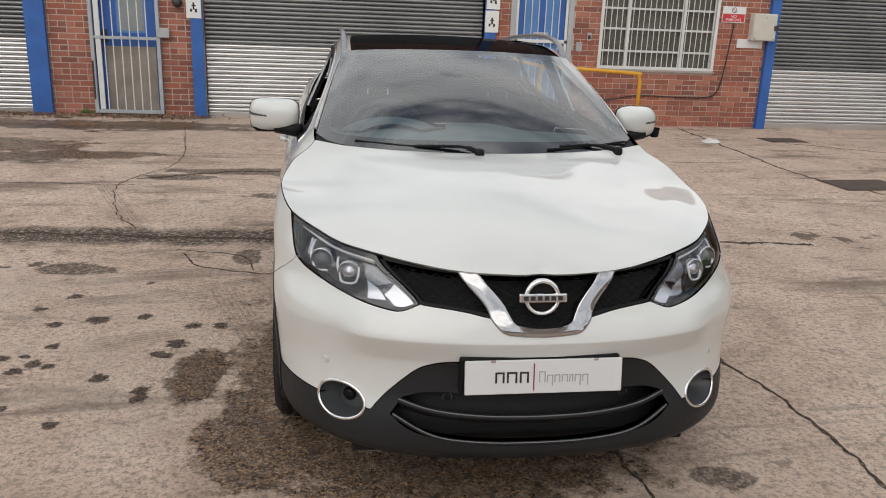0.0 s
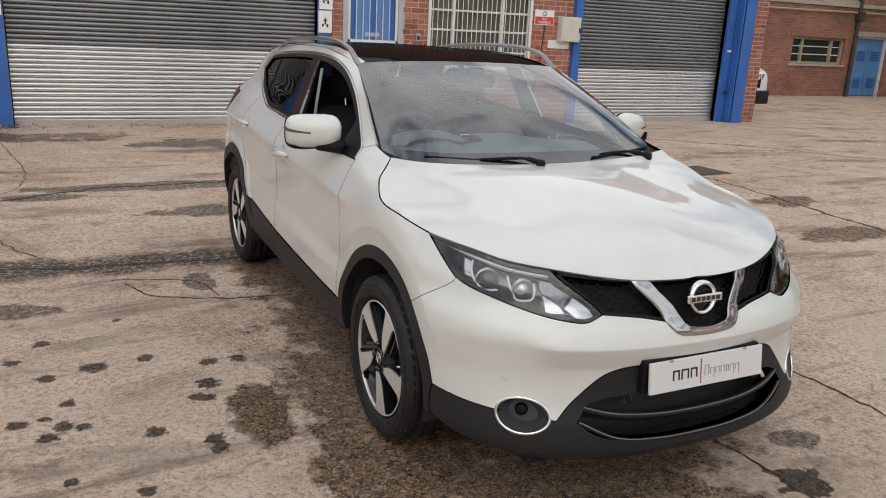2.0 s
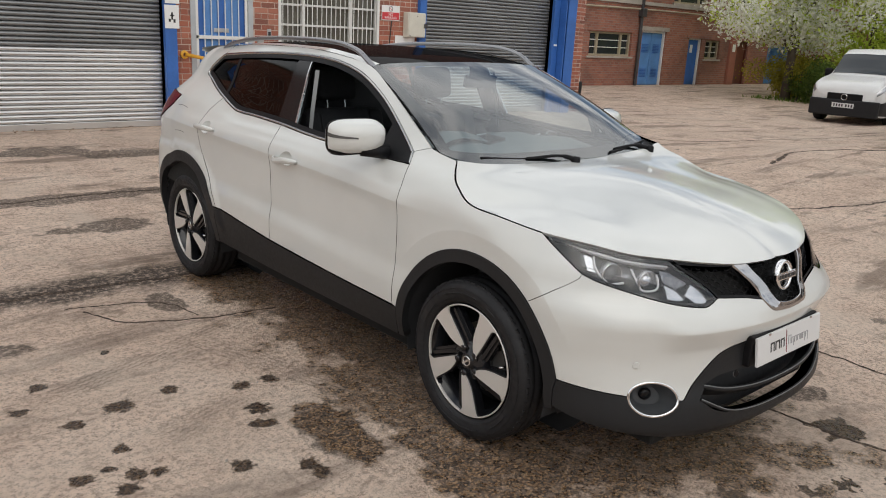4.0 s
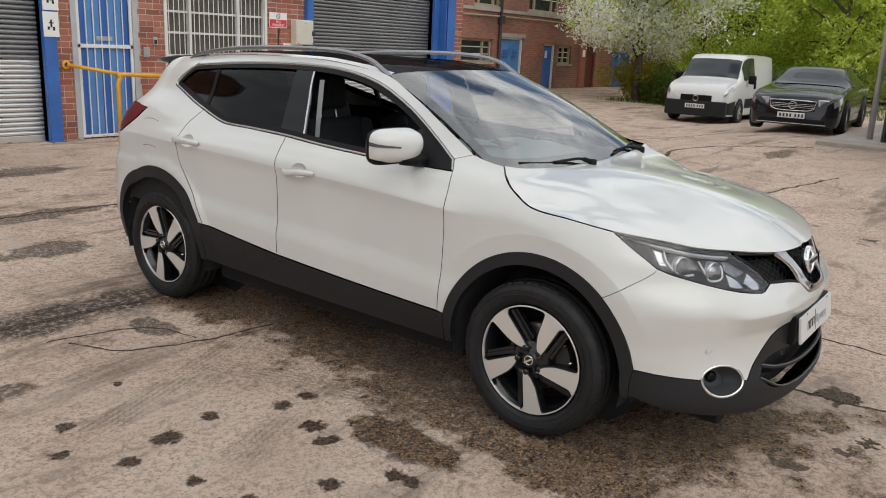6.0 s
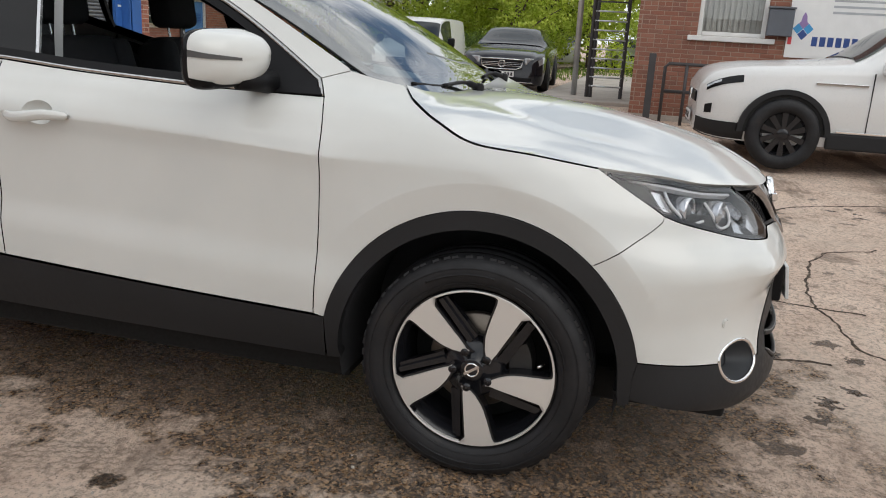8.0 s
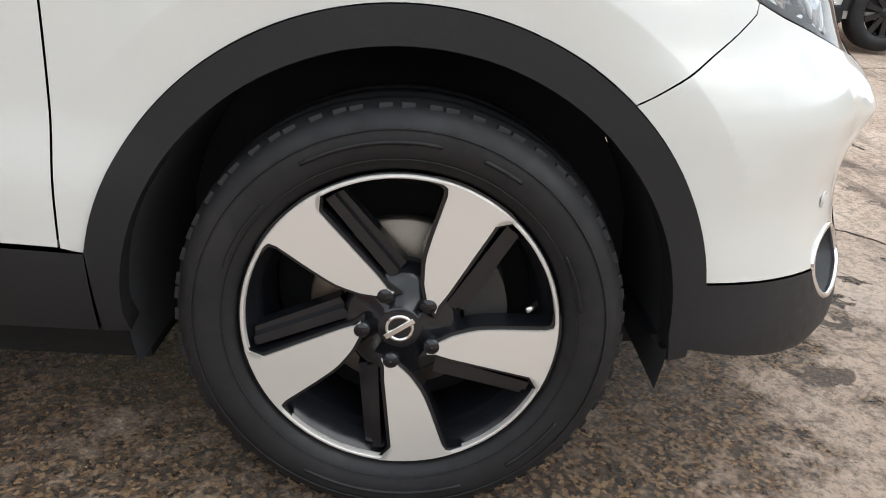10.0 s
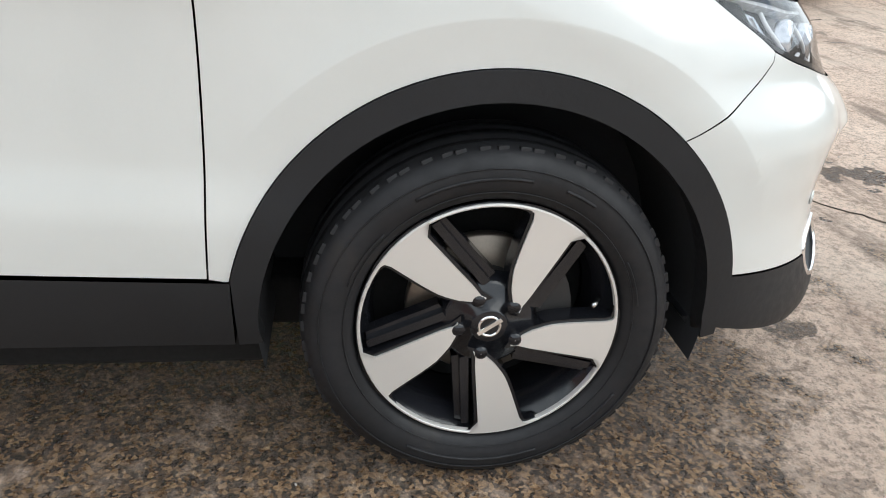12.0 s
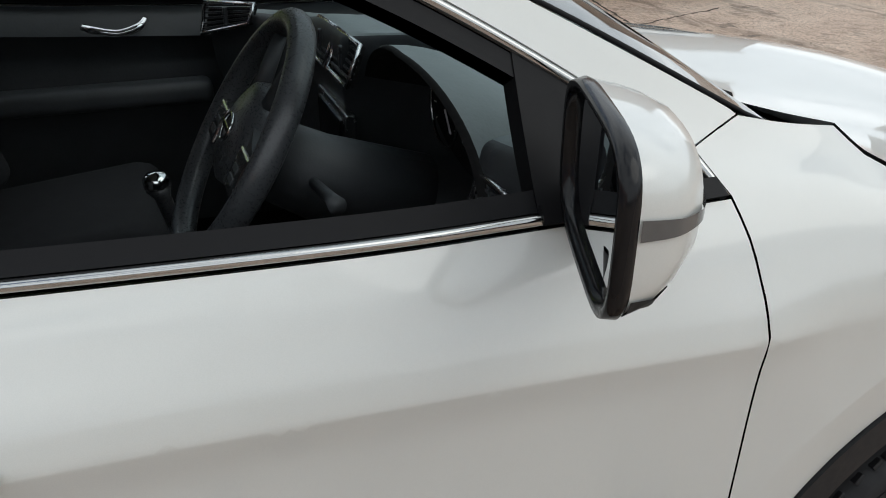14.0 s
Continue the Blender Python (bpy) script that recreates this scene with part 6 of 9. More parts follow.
roof_rows = []
for i in range(40):
    w = i / 39
    y_mid = .985 + (3.05 - .985) * w
    y_side = 1.075 + (3.02 - 1.075) * w
    z_mid = float(glide(np.array([.985, 1.2, 1.5, 1.9, 2.4, 2.8, 3.05]), np.array([1.480, 1.502, 1.520, 1.530, 1.522, 1.495, 1.465]), np.array([y_mid]))[0])
    zs = float(glide(np.array([1.05, 1.3, 1.6, 1.95, 2.3, 2.6, 3.05]), np.array([1.445, 1.482, 1.503, 1.504, 1.494, 1.475, 1.44]), np.array([y_side]))[0])
    edge_a = float(half_width([y_side], [zs])[0]) - 0.004
    row = []
    for j in range(33):
        u = -1 + 2 * j / 32
        q = abs(u) ** 2.3
        row.append(Vector((edge_a * u, y_mid + (y_side - y_mid) * u * u, z_mid + (zs - z_mid) * q)))
    roof_rows.append(row)
strip_part("roof_end", roof_rows[33:], M_PAINT, car)
strip_part("roof", [r[:6] for r in roof_rows[:34]], M_ROOF_GLASS, car, "gloss black roof edge")
strip_part("roof", [r[-6:] for r in roof_rows[:34]], M_ROOF_GLASS, car, "gloss black roof edge")
strip_part("glass_roof", [r[5:-5] for r in roof_rows[:34]], M_ROOF_GLASS, car, "gloss black panoramic glass roof")
for sx in (1, -1):
    strip_part("roof_channel", [[Vector((e[0].x if sx > 0 else e[-1].x, e[0].y, e[0].z + 0.001)) for e in roof_rows[:32]], [Vector(((e[0].x if sx > 0 else e[-1].x) + 0.045 * sx, e[0].y, e[0].z + 0.012)) for e in roof_rows[:32]]], M_PAINT, car)
tail = [Vector((x, 3.05 - 0.05 * abs(x), 1.462 - 0.03 * abs(x))) for x in np.linspace(-.50, .50, 15)]
strip_part("roof_spoiler", [[p + Vector((0, -0.04, 0.012)) for p in tail], [p + Vector((0, 0.16, -0.012)) for p in tail], [p + Vector((0, 0.165, -0.03)) for p in tail], [p + Vector((0, 0.0, -0.05)) for p in tail]], M_PAINT, car)
strip_part("rear_screen", [[p + Vector((0, 0.03, -0.03)) for p in tail], [Vector((p.x * 1.02, 3.27, 1.19)) for p in tail]], M_PRIVACY, car)
for side, sx in SX.items():
    path = spline([(-.585, 1.05, 1.438), (-.588, 1.12, 1.478), (-.590, 1.23, 1.531), (-.592, 1.44, 1.560), (-.590, 1.87, 1.560), (-.575, 2.3, 1.538), (-.55, 2.62, 1.500), (-.54, 2.76, 1.462)], 8)
    ring_rows = []
    for i, p in enumerate(path):
        d = (path[min(i + 1, len(path) - 1)] - path[max(i - 1, 0)]).normalized()
        up = Vector((1, 0, 0)).cross(d)
        end = min(1, min(i, len(path) - 1 - i) / 5)
        ring = []
        for t in range(13):
            an = 2 * math.pi * t / 12
            q = p + Vector((0, 0, -0.010)) + Vector((1, 0, 0)) * (0.015 * math.cos(an)) + up * (0.012 * math.sin(an) * (0.5 + 0.5 * end))
            ring.append(Vector((q.x * sx, q.y, q.z)))
        ring_rows.append(ring)
    strip_part("roof_rail", ring_rows, M_RAIL, car, "satin silver roof rail")

# wipers
for name, arm, blade in (("wiper", [(-.02, .225, 1.078), (-.10, .262, 1.096), (-.30, .285, 1.092)], [(-.56, .315, 1.108), (-.30, .290, 1.090), (.10, .290, 1.082)]),
                         ("wiper", [(.62, .255, 1.092), (.52, .290, 1.108), (.36, .290, 1.098)], [(.30, .272, 1.088), (.46, .295, 1.096), (.69, .345, 1.118)])):
    w = part(name, tube(bmesh.new(), spline(arm, 6), [0.012] * 5 + [0.007] * 8, 8), M_TRIM, car, smooth=True)
    part("blade", tube(bmesh.new(), spline(blade, 8), 0.006, 6), M_TRIM, w, smooth=True)
    part("pivot", lathe(bmesh.new(), [(-0.03, 0.022), (0.006, 0.022), (0.014, 0.016), (0.016, 0.001)], "z", 18, arm[0]), M_TRIM, w, smooth=True)

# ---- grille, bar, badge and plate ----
# near-black sheet stands in for the shaded hollow behind the bars
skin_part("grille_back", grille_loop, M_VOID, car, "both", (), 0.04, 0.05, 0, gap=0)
skin_part("grille_frame", grille_loop, M_TRIM, car, "both", [shrink(grille_loop, 0.010)], 0.03, 0.004, 0.045, 0.002)
V_OUT = [(-1.235, .850), (-1.262, .810), (-1.295, .765), (-1.335, .720), (-1.370, .683), (-1.385, .674), (-1.421, .669), (-1.45, .667)]
V_IN = [(-1.299, .850), (-1.317, .818), (-1.342, .780), (-1.370, .740), (-1.394, .709), (-1.405, .701), (-1.428, .695), (-1.45, .693)]
mesh_zone = shrink(grille_loop, 0.006)
for i in range(13):
    z = .685 + i * 0.0145
    for sx in (1, -1):
        run, runs = [], []
        for j in range(180):
            s = -1.449 + j * 0.0032
            zz = z + 0.0042 * max(-1, min(1, 1.6 * math.sin((s + 1.45) * 2 * math.pi / 0.042 + (i % 2) * math.pi)))
            if bool(inside(mesh_zone, np.array([[s + 1e-5, zz]]))[0]):
                run.append((s, zz))
            elif run:
                runs.append(run)
                run = []
        runs += [run] if run else []
        for r in runs:
            if len(r) > 5:
                part("grille_bar", tube(bmesh.new(), on_skin(r, 0.026, sx), 0.0022, 5), M_GRILLE, car, smooth=True)
a, b = V_OUT, V_IN
a, b = even([(*p, 0) for p in a], 30), even([(*p, 0) for p in b], 30)
rows = []
for t, lift in ((0.0, 0.03), (0.0, -0.001), (0.04, -0.004), (0.10, -0.006), (0.5, -0.008), (0.82, -0.011), (0.90, -0.012), (0.97, -0.010), (1.0, -0.004), (1.0, 0.04)):
    pts = [p.lerp(q, t) for p, q in zip(a, b)]
    right = on_skin([(p.x, p.y) for p in pts], lift)
    rows.append(right + [Vector((-p.x, p.y, p.z)) for p in right[::-1]])
sharp(strip_part("grille_v_bar", rows, M_V_CHROME, car, "broad chrome V bar in the grille"), 40)
c = Vector((0, -.829, .786))
tilt = Matrix.Translation(c) @ pose(0, 0, 0, -8)
badge = part("badge", lathe(bmesh.new(), [(0.004, 0.045), (-0.008, 0.0455), (-0.013, 0.051), (-0.012, 0.058), (-0.004, 0.0615), (0.006, 0.0615)], "y", 48), M_CHROME, car, "round chrome maker's badge", smooth=True)
badge.matrix_basis = tilt
bar = part("bar", block(-0.079, 0.079, -0.019, 0.0, -0.0145, 0.0145, 0.004), M_CHROME, badge)
part("inset", block(-0.072, 0.072, -0.0205, -0.0185, -0.010, 0.010, 0.001), M_SATIN, badge)
for i in range(6):
    part("mark", block(-0.064 + i * 0.0225, -0.049 + i * 0.0225, -0.0218, -0.0204, -0.0070, 0.0070, 0), M_INK, badge)
part("backing", lathe(bmesh.new(), [(0.008, 0.001), (0.008, 0.046), (0.02, 0.05)], "y", 32), M_GLOSS, badge)
plate = part("number_plate", block(-.26, .26, -.006, .006, -.0555, .0555, 0.003), M_PLATE, car, "white show plate with dark and grey marks")
plate.matrix_basis = pose(0.008, -.894, .5395, -8)
part("plate_plinth", block(-.265, .265, -.880, -.84, .478, .600, 0.006), M_TRIM, car)
x = -0.162
for w, h in ((0.030, 0.036), (0.034, 0.036), (0.030, 0.036)):
    for u in (0, 1):
        part("mark", block(x + u * (w - 0.006), x + u * (w - 0.006) + 0.006, -.0076, -.0058, -.018, -.018 + h, 0), M_INK, plate)
    part("mark", block(x + 0.0065, x + w - 0.0065, -.0075, -.0058, -.018 + h - 0.006, -.018 + h, 0), M_INK, plate)
    x += w + 0.008
part("divider", block(-.037, -.0335, -.0076, -.0058, -.045, .045, 0), M_PRINT_RED, plate, "thin dark red divider")
x = -0.018
for w, z0, z1 in ((0.021, -.018, .018), (0.019, -.031, .006), (0.019, -.018, .006), (0.020, -.018, .006), (0.012, -.018, .006), (0.020, -.031, .006), (0.020, -.031, .006)):
    for u in (0, 1):
        part("mark", block(x + u * (w - 0.0028), x + u * (w - 0.0028) + 0.0028, -.0076, -.0058, z0 if u else max(z0, -.018), z1, 0), M_PRINT_GREY, plate)
    part("mark", block(x + 0.003, x + w - 0.003, -.0075, -.0058, z1 - 0.003, z1, 0), M_PRINT_GREY, plate)
    x += w + 0.0055
for x in (-.17, .17):
    part("fixing", block(x - 0.008, x + 0.008, -.0085, -.005, .050, .058, 0.001), M_SATIN, plate)
# fins of the lower intake
for pts, r in (([(-1.075, .430), (-1.176, .407), (-1.316, .395), (-1.45, .392)], 0.010), ([(-1.06, .384), (-1.201, .322), (-1.34, .305), (-1.45, .302)], 0.007)):
    right = on_skin(curve2(pts, 0.02), 0.004)
    line = right + [Vector((-p.x, p.y, p.z)) for p in right[-2::-1]]
    part("intake_fin", tube(bmesh.new(), line, r, 8), M_CLAD, car, smooth=True)
    part("intake_edge", tube(bmesh.new(), [p + Vector((0, -r * 0.7, r * 0.7)) for p in line], 0.0022, 6), M_EDGE_GLINT, car, smooth=True)
shelf = on_skin(curve2([(-1.08, .425), (-1.176, .405), (-1.316, .393), (-1.449, .390)], 0.03), 0.01)
shelf = shelf + [Vector((-p.x, p.y, p.z)) for p in shelf[-2::-1]]
strip_part("intake_shelf", [shelf, [p + Vector((0, 0.02, -0.03)) for p in shelf], [p + Vector((0, 0.055, -0.045)) for p in shelf]], M_CLAD, car)

# ---- door mirrors ----
for side, sx in SX.items():
    flip = Matrix.Diagonal((sx, 1, 1, 1))
    rings = []
    for y, cx, cz, rx, rz, q in ((.634, -.928, 1.168, .006, .005, 2.0), (.6355, -.928, 1.168, .030, .022, 2.0), (.642, -.928, 1.170, .062, .045, 2.2), (.657, -.928, 1.171, .092, .062, 2.6), (.684, -.928, 1.170, .110, .074, 3.1), (.706, -.928, 1.169, .116, .081, 3.5), (.738, -.928, 1.170, .117, .087, 3.9)):
        ring = []
        for t in range(40):
            an = 2 * math.pi * t / 40
            ca, sa = math.cos(an), math.sin(an)
            px = cx + rx * math.copysign(abs(ca) ** (2 / q), ca)
            pz = cz + rz * (0.80 if sa > 0 else 1.0) * math.copysign(abs(sa) ** (2 / q), sa)
            pz += (0.03 if sa > 0 else 0.08) * (px - cx)
            ring.append(Vector((px, 0.744 - (0.738 - y) * 0.82 + 0.33 * (-px - .92), pz)))
        rings.append(ring + ring[:1])
    shift = Vector((0.045 if side == "L" else 0.0, 0, 0))
    rings = [[flip @ (p + shift) for p in r] for r in rings]
    cap = strip_part("door_mirror", rings, M_PAINT, car, "white door mirror with black base and indicator strip")
    bm = bmesh.new()
    bm.faces.new([bm.verts.new(p) for p in rings[0][:-1]])
    part("nose", bm, M_PAINT, cap)
    back = rings[-1]
    mid = sum(back[:-1], Vector()) / 40
    lip = [[p.copy() for p in back], [mid + (p - mid) * 1.03 + Vector((0, 0.006, 0)) for p in back], [mid + (p - mid) * 1.0 + Vector((0, 0.020, 0)) for p in back], [mid + (p - mid) * 0.925 + Vector((0, 0.019, 0)) for p in back], [mid + (p - mid) * 0.90 + Vector((0, 0.004, 0)) for p in back]]
    strip_part("bezel", lip, M_GLOSS, cap, "black bezel")
    bm = bmesh.new()
    bm.faces.new([bm.verts.new(mid + (p - mid) * 0.905 + Vector((0, 0.010, 0))) for p in back[:-1]])
    part("mirror_glass", bm, M_MIRROR, cap, "silvered mirror glass")
    skirt = []
    for i, r in enumerate(rings[4:]):
        z = 1.112 - 0.004 * (2 - i)
        j0 = next(n for n in range(20, 30) if r[n].z >= z > r[n + 1].z)
        j1 = next(n for n in range(39, 29, -1) if r[n + 1].z >= z > r[n].z)
        a = r[j0].lerp(r[j0 + 1], (r[j0].z - z) / (r[j0].z - r[j0 + 1].z))
        b = r[j1].lerp(r[j1 + 1], (z - r[j1].z) / (r[j1 + 1].z - r[j1].z))
        skirt.append([mid + Vector(((p.x - mid.x) * 1.012, p.y - mid.y - 0.001, (p.z - mid.z) * 1.015 - 0.001)) for p in even([a, *r[j0 + 1:j1 + 1], b], 17)])
    skirt.insert(0, [p + Vector((0, 0.012, 0.010)) for p in skirt[0]])
    strip_part("base_shell", skirt, M_TRIM, cap, "black mirror base")
    led = []
    for q in (-0.5, 0.0, 0.5):
        line = []
        for i, r in enumerate(rings[:0:-1]):
            z = 1.174 - 0.0020 * i + q * (0.018 - 0.0022 * i)
            j = next(n for n in range(11, 29) if r[n].z >= z > r[n + 1].z)
            p = r[j].lerp(r[j + 1], (r[j].z - z) / (r[j].z - r[j + 1].z))
            line.append(p + Vector((-0.0022 * sx, -0.001, 0)))
        led.append(spline(line, 6))
    strip_part("indicator", led, M_AMBER_GREY, cap, "smoked indicator strip")
    arm = [flip @ Vector(p) for p in ((-.80, .665, 1.098), (-.86, .685, 1.100), (-.92, .71, 1.104))]
    part("arm", tube(bmesh.new(), arm, [0.034, 0.028, 0.024], 12), M_TRIM, cap, smooth=True)
    part("camera_pod", lathe(bmesh.new(), [(0.03, 0.026), (0.0, 0.024), (-0.014, 0.021), (-0.018, 0.015), (-0.018, 0.001)], "z", 20, flip @ Vector((-1.000, .755, 1.102))), M_TRIM, cap, smooth=True)


# ---- wheels ----
def wheel_parts():
    """A black and machined five-spoke wheel, facing -x, hub at the origin."""
    bm = lathe(bmesh.new(), [(-0.004, 0.2375), (-0.006, 0.2395), (0.004, 0.2405), (0.012, 0.236), (0.03, 0.218), (0.10, 0.205), (0.175, 0.215), (0.19, 0.236)], "x", 72)
    hub = part("wheel", bm, M_WHEEL_BLACK, car, "five-spoke alloy wheel, black with machined faces", smooth=True)
    part("lip", lathe(bmesh.new(), [(0.004, 0.2315), (-0.0070, 0.2320), (-0.0080, 0.2328), (-0.0082, 0.2365), (-0.004, 0.2385)], "x", 96), M_ALLOY, hub, "bright machined rim lip", smooth=True)
    bm = lathe(bmesh.new(), [(0.030, 0.236), (0.010, 0.2405), (-0.006, 0.247), (-0.014, 0.258), (-0.020, 0.275), (-0.0225, 0.292), (-0.019, 0.310), (-0.010, 0.322), (-0.004, 0.3275), (0.006, 0.3330), (0.020, 0.3375), (0.034, 0.3395), (0.038, 0.3320), (0.046, 0.3320), (0.050, 0.3405), (0.082, 0.3415), (0.086, 0.3335), (0.094, 0.3335), (0.098, 0.3415), (0.128, 0.3405), (0.132, 0.332), (0.140, 0.332), (0.144, 0.3395), (0.160, 0.3365), (0.176, 0.326), (0.186, 0.29), (0.18, 0.24)], "x", 120)
    part("tyre", bm, M_TYRE, hub, "dusty black rubber tyre", smooth=True)
    lug = block(-0.003, 0.031, -0.0098, 0.0098, -0.006, 0.0036, 0.0015)
    lug.transform(pose(0, 0, 0, 0, 12, 8))
    me = bpy.data.meshes.new("tread_lug")
    lug.to_mesh(me)
    lug.free()
    me.materials.append(M_TYRE)
    for i in range(64):
        t = 2 * math.pi * (i + 0.18 * math.sin(i * 2.1)) / 64
        ob = new("tread_lug", me)
        ob.parent = hub
        ob.matrix_basis = pose(0, 0, 0, math.degrees(t)) @ pose(0.004, 0, 0.3325)
    # raised plain bars where the sidewall carries its lettering
    for a0, a1, r in ((60, 100, 0.287), (112, 124, 0.287), (210, 232, 0.285), (248, 300, 0.287), (20, 44, 0.270), (150, 170, 0.268)):
        line = [(-0.0222, r * math.cos(radians(a)), r * math.sin(radians(a))) for a in np.linspace(a0, a1, 16)]
        part("sidewall_band", tube(bmesh.new(), line, 0.0032 if r > 0.28 else 0.0018, 5), M_TYRE, hub, smooth=True)
    for r in (0.262, 0.305):
        line = [(-0.0165 if r < 0.28 else -0.0215, r * math.cos(t), r * math.sin(t)) for t in (2 * math.pi * i / 72 for i in range(72))]
        part("sidewall_ridge", tube(bmesh.new(), line, 0.0014, 5, True), M_TYRE, hub, smooth=True)
    face = outline([(.213, .103), (.186, .146), (.150, .182), (.118, .206)], [(.118, .206), (.1245, .196), (.126, .187), (.120, .176)], [(.120, .176), (.036, .084)], [(.036, .084), (.028, .074), (.020, .064), (.010, .058)], [(.010, .058), (.030, .052), (.060, .055)], [(.060, .055), (.095, .067), (.130, .088)], [(.130, .088), (.180, .122)], [(.180, .122), (.190, .126), (.199, .122), (.213, .103)], step=0.012)
    rim_cut = [(y, z) for y, z in face]
    for i in range(5):
        m = pose(0, 0, 0, 72 * i)
        bm = prism(bmesh.new(), rim_cut, "x", -0.0085, -0.004)
        bmesh.ops.triangulate(bm, faces=[f for f in bm.faces if len(f.verts) > 4])
        bm.transform(m)
        part("spoke_face", bm, M_ALLOY, hub, "machined silver spoke face")
        wide = shrink(rim_cut, -0.006)
        bm = prism(bmesh.new(), wide, "x", -0.0035, 0.040)
        bmesh.ops.triangulate(bm, faces=[f for f in bm.faces if len(f.verts) > 4])
        bm.transform(m)
        part("spoke", bm, M_WHEEL_BLACK, hub)
        side = [(.112, .192), (.100, .200), (.004, .088), (.014, .074)]
        bm = prism(bmesh.new(), side, "x", 0.006, 0.045)
        bm.transform(m)
        part("spoke_step", bm, M_WHEEL_BLACK, hub)
        side = [(.100, .199), (.088, .204), (-.006, .098), (.004, .086)]
        bm = prism(bmesh.new(), side, "x", 0.016, 0.045)
        bm.transform(m)
        part("spoke_step", bm, M_WHEEL_BLACK, hub)
        t = radians(72 * i + 66)
        bm = lathe(bmesh.new(), [(0.03, 0.0145), (-0.004, 0.0140), (-0.009, 0.0115), (-0.010, 0.001)], "x", 14, (0, 0.057 * math.cos(t), 0.057 * math.sin(t)))
        part("wheel_nut", bm, M_WHEEL_BLACK, hub, smooth=True)
    part("hub_face", lathe(bmesh.new(), [(0.04, 0.092), (0.012, 0.086), (0.004, 0.078), (0.002, 0.036), (-0.004, 0.034), (-0.006, 0.030), (-0.0065, 0.001)], "x", 40), M_WHEEL_BLACK, hub, smooth=True)
    part("cap_badge", lathe(bmesh.new(), [(-0.006, 0.0165), (-0.009, 0.0175), (-0.009, 0.0210), (-0.006, 0.0222)], "x", 30), M_CHROME, hub, "small chrome cap badge", smooth=True)
    bm = block(-0.0095, -0.006, -0.026, 0.026, -0.0045, 0.0045, 0.001)
    bm.transform(pose(0, 0, 0, -35))
    part("cap_bar", bm, M_CHROME, hub)
    part("brake_disc", lathe(bmesh.new(), [(0.075, 0.06), (0.075, 0.142), (0.081, 0.146), (0.095, 0.146), (0.10, 0.14)], "x", 56), M_DISC, hub, "worn steel brake disc", smooth=True)
    bell = part("disc_bell", lathe(bmesh.new(), [(0.076, 0.085), (0.055, 0.082), (0.05, 0.07), (0.05, 0.02)], "x", 40), M_IRON_DARK, hub, smooth=True)
    cal = [(0.165 * math.cos(radians(a)), 0.165 * math.sin(radians(a))) for a in range(150, 211, 10)] + [(0.098 * math.cos(radians(a)), 0.098 * math.sin(radians(a))) for a in range(210, 149, -10)]
    part("caliper", prism(bmesh.new(), [(y, z) for y, z in cal], "x", 0.050, 0.125), M_IRON_DARK, hub)
    t = radians(168)
    bm = tube(bmesh.new(), [(0.014, 0.207 * math.cos(t), 0.207 * math.sin(t)), (-0.002, 0.196 * math.cos(t), 0.196 * math.sin(t)), (-0.006, 0.190 * math.cos(t), 0.190 * math.sin(t))], [0.0045, 0.0052, 0.0046], 10)
    part("valve", bm, M_SATIN, hub, "silver tyre valve", smooth=True)
    # near-black disc painted in for the shade behind the spokes
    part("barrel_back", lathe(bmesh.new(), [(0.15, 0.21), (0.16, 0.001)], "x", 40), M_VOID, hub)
    return hub


front_right = wheel_parts()
front_right.matrix_basis = pose(-.866, WF, WZ)
for at, turn in (((-.866, WR, WZ), 0), ((.866, WF, WZ), 180), ((.866, WR, WZ), 180)):
    w = copy_thing(front_right, pose(*at, 20 if turn == 0 else 0, 0, turn))
    w.parent = car
for sx in (1, -1):
    for cy, rad in ((WF, .412), (WR, .412)):
        rows = []
        for i in range(33):
            t = radians(-14 + 208 * i / 32)
            rows.append([Vector((x * sx, cy + rad * math.cos(t), .345 + rad * math.sin(t))) for x in (-.855, -.70, -.50)])
        strip_part("arch_liner", rows, M_LINER, car, "black wheel arch liner")
        bm = lathe(bmesh.new(), [(-.50 * sx, 0.001), (-.50 * sx, rad)], "x", 32, (0, cy, .345))
        part("arch_wall", bm, M_LINER, car)
    tri = [(-.44, .315), (-.39, .312), (-.428, .262)]
    part("air_deflector", prism(bmesh.new(), tri, "x", -.80 * sx, -.62 * sx), M_CLAD, car)
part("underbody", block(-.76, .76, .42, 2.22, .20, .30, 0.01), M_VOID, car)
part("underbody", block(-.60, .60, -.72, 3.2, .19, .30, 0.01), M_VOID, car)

# near-black sheets added behind the outer panels, standing in for shade in the gaps
gap_shade_loop = outline([(-.9, .80), (-.40, .88), (.0, .93), (.40, 1.04), (.498, 1.05), (1.588, 1.085), (2.06, 1.10), (2.33, 1.16), (2.9, 1.15)], [(2.9, 1.15), (3.1, .6)], [(3.1, .6), (2.19, .54)], [(2.19, .54), (1.3, .33), (.452, .33)], [(.452, .33), (.452, .47)], arc(WF, .345, .47, 15, 165, 24), [(-.45, .46), (-.9, .46)], [(-.9, .46), (-.9, .80)])
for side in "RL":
    skin_part("inner_panel", gap_shade_loop, M_VOID, car, side, step=0.06, inward=0.03, back=0, gap=0)

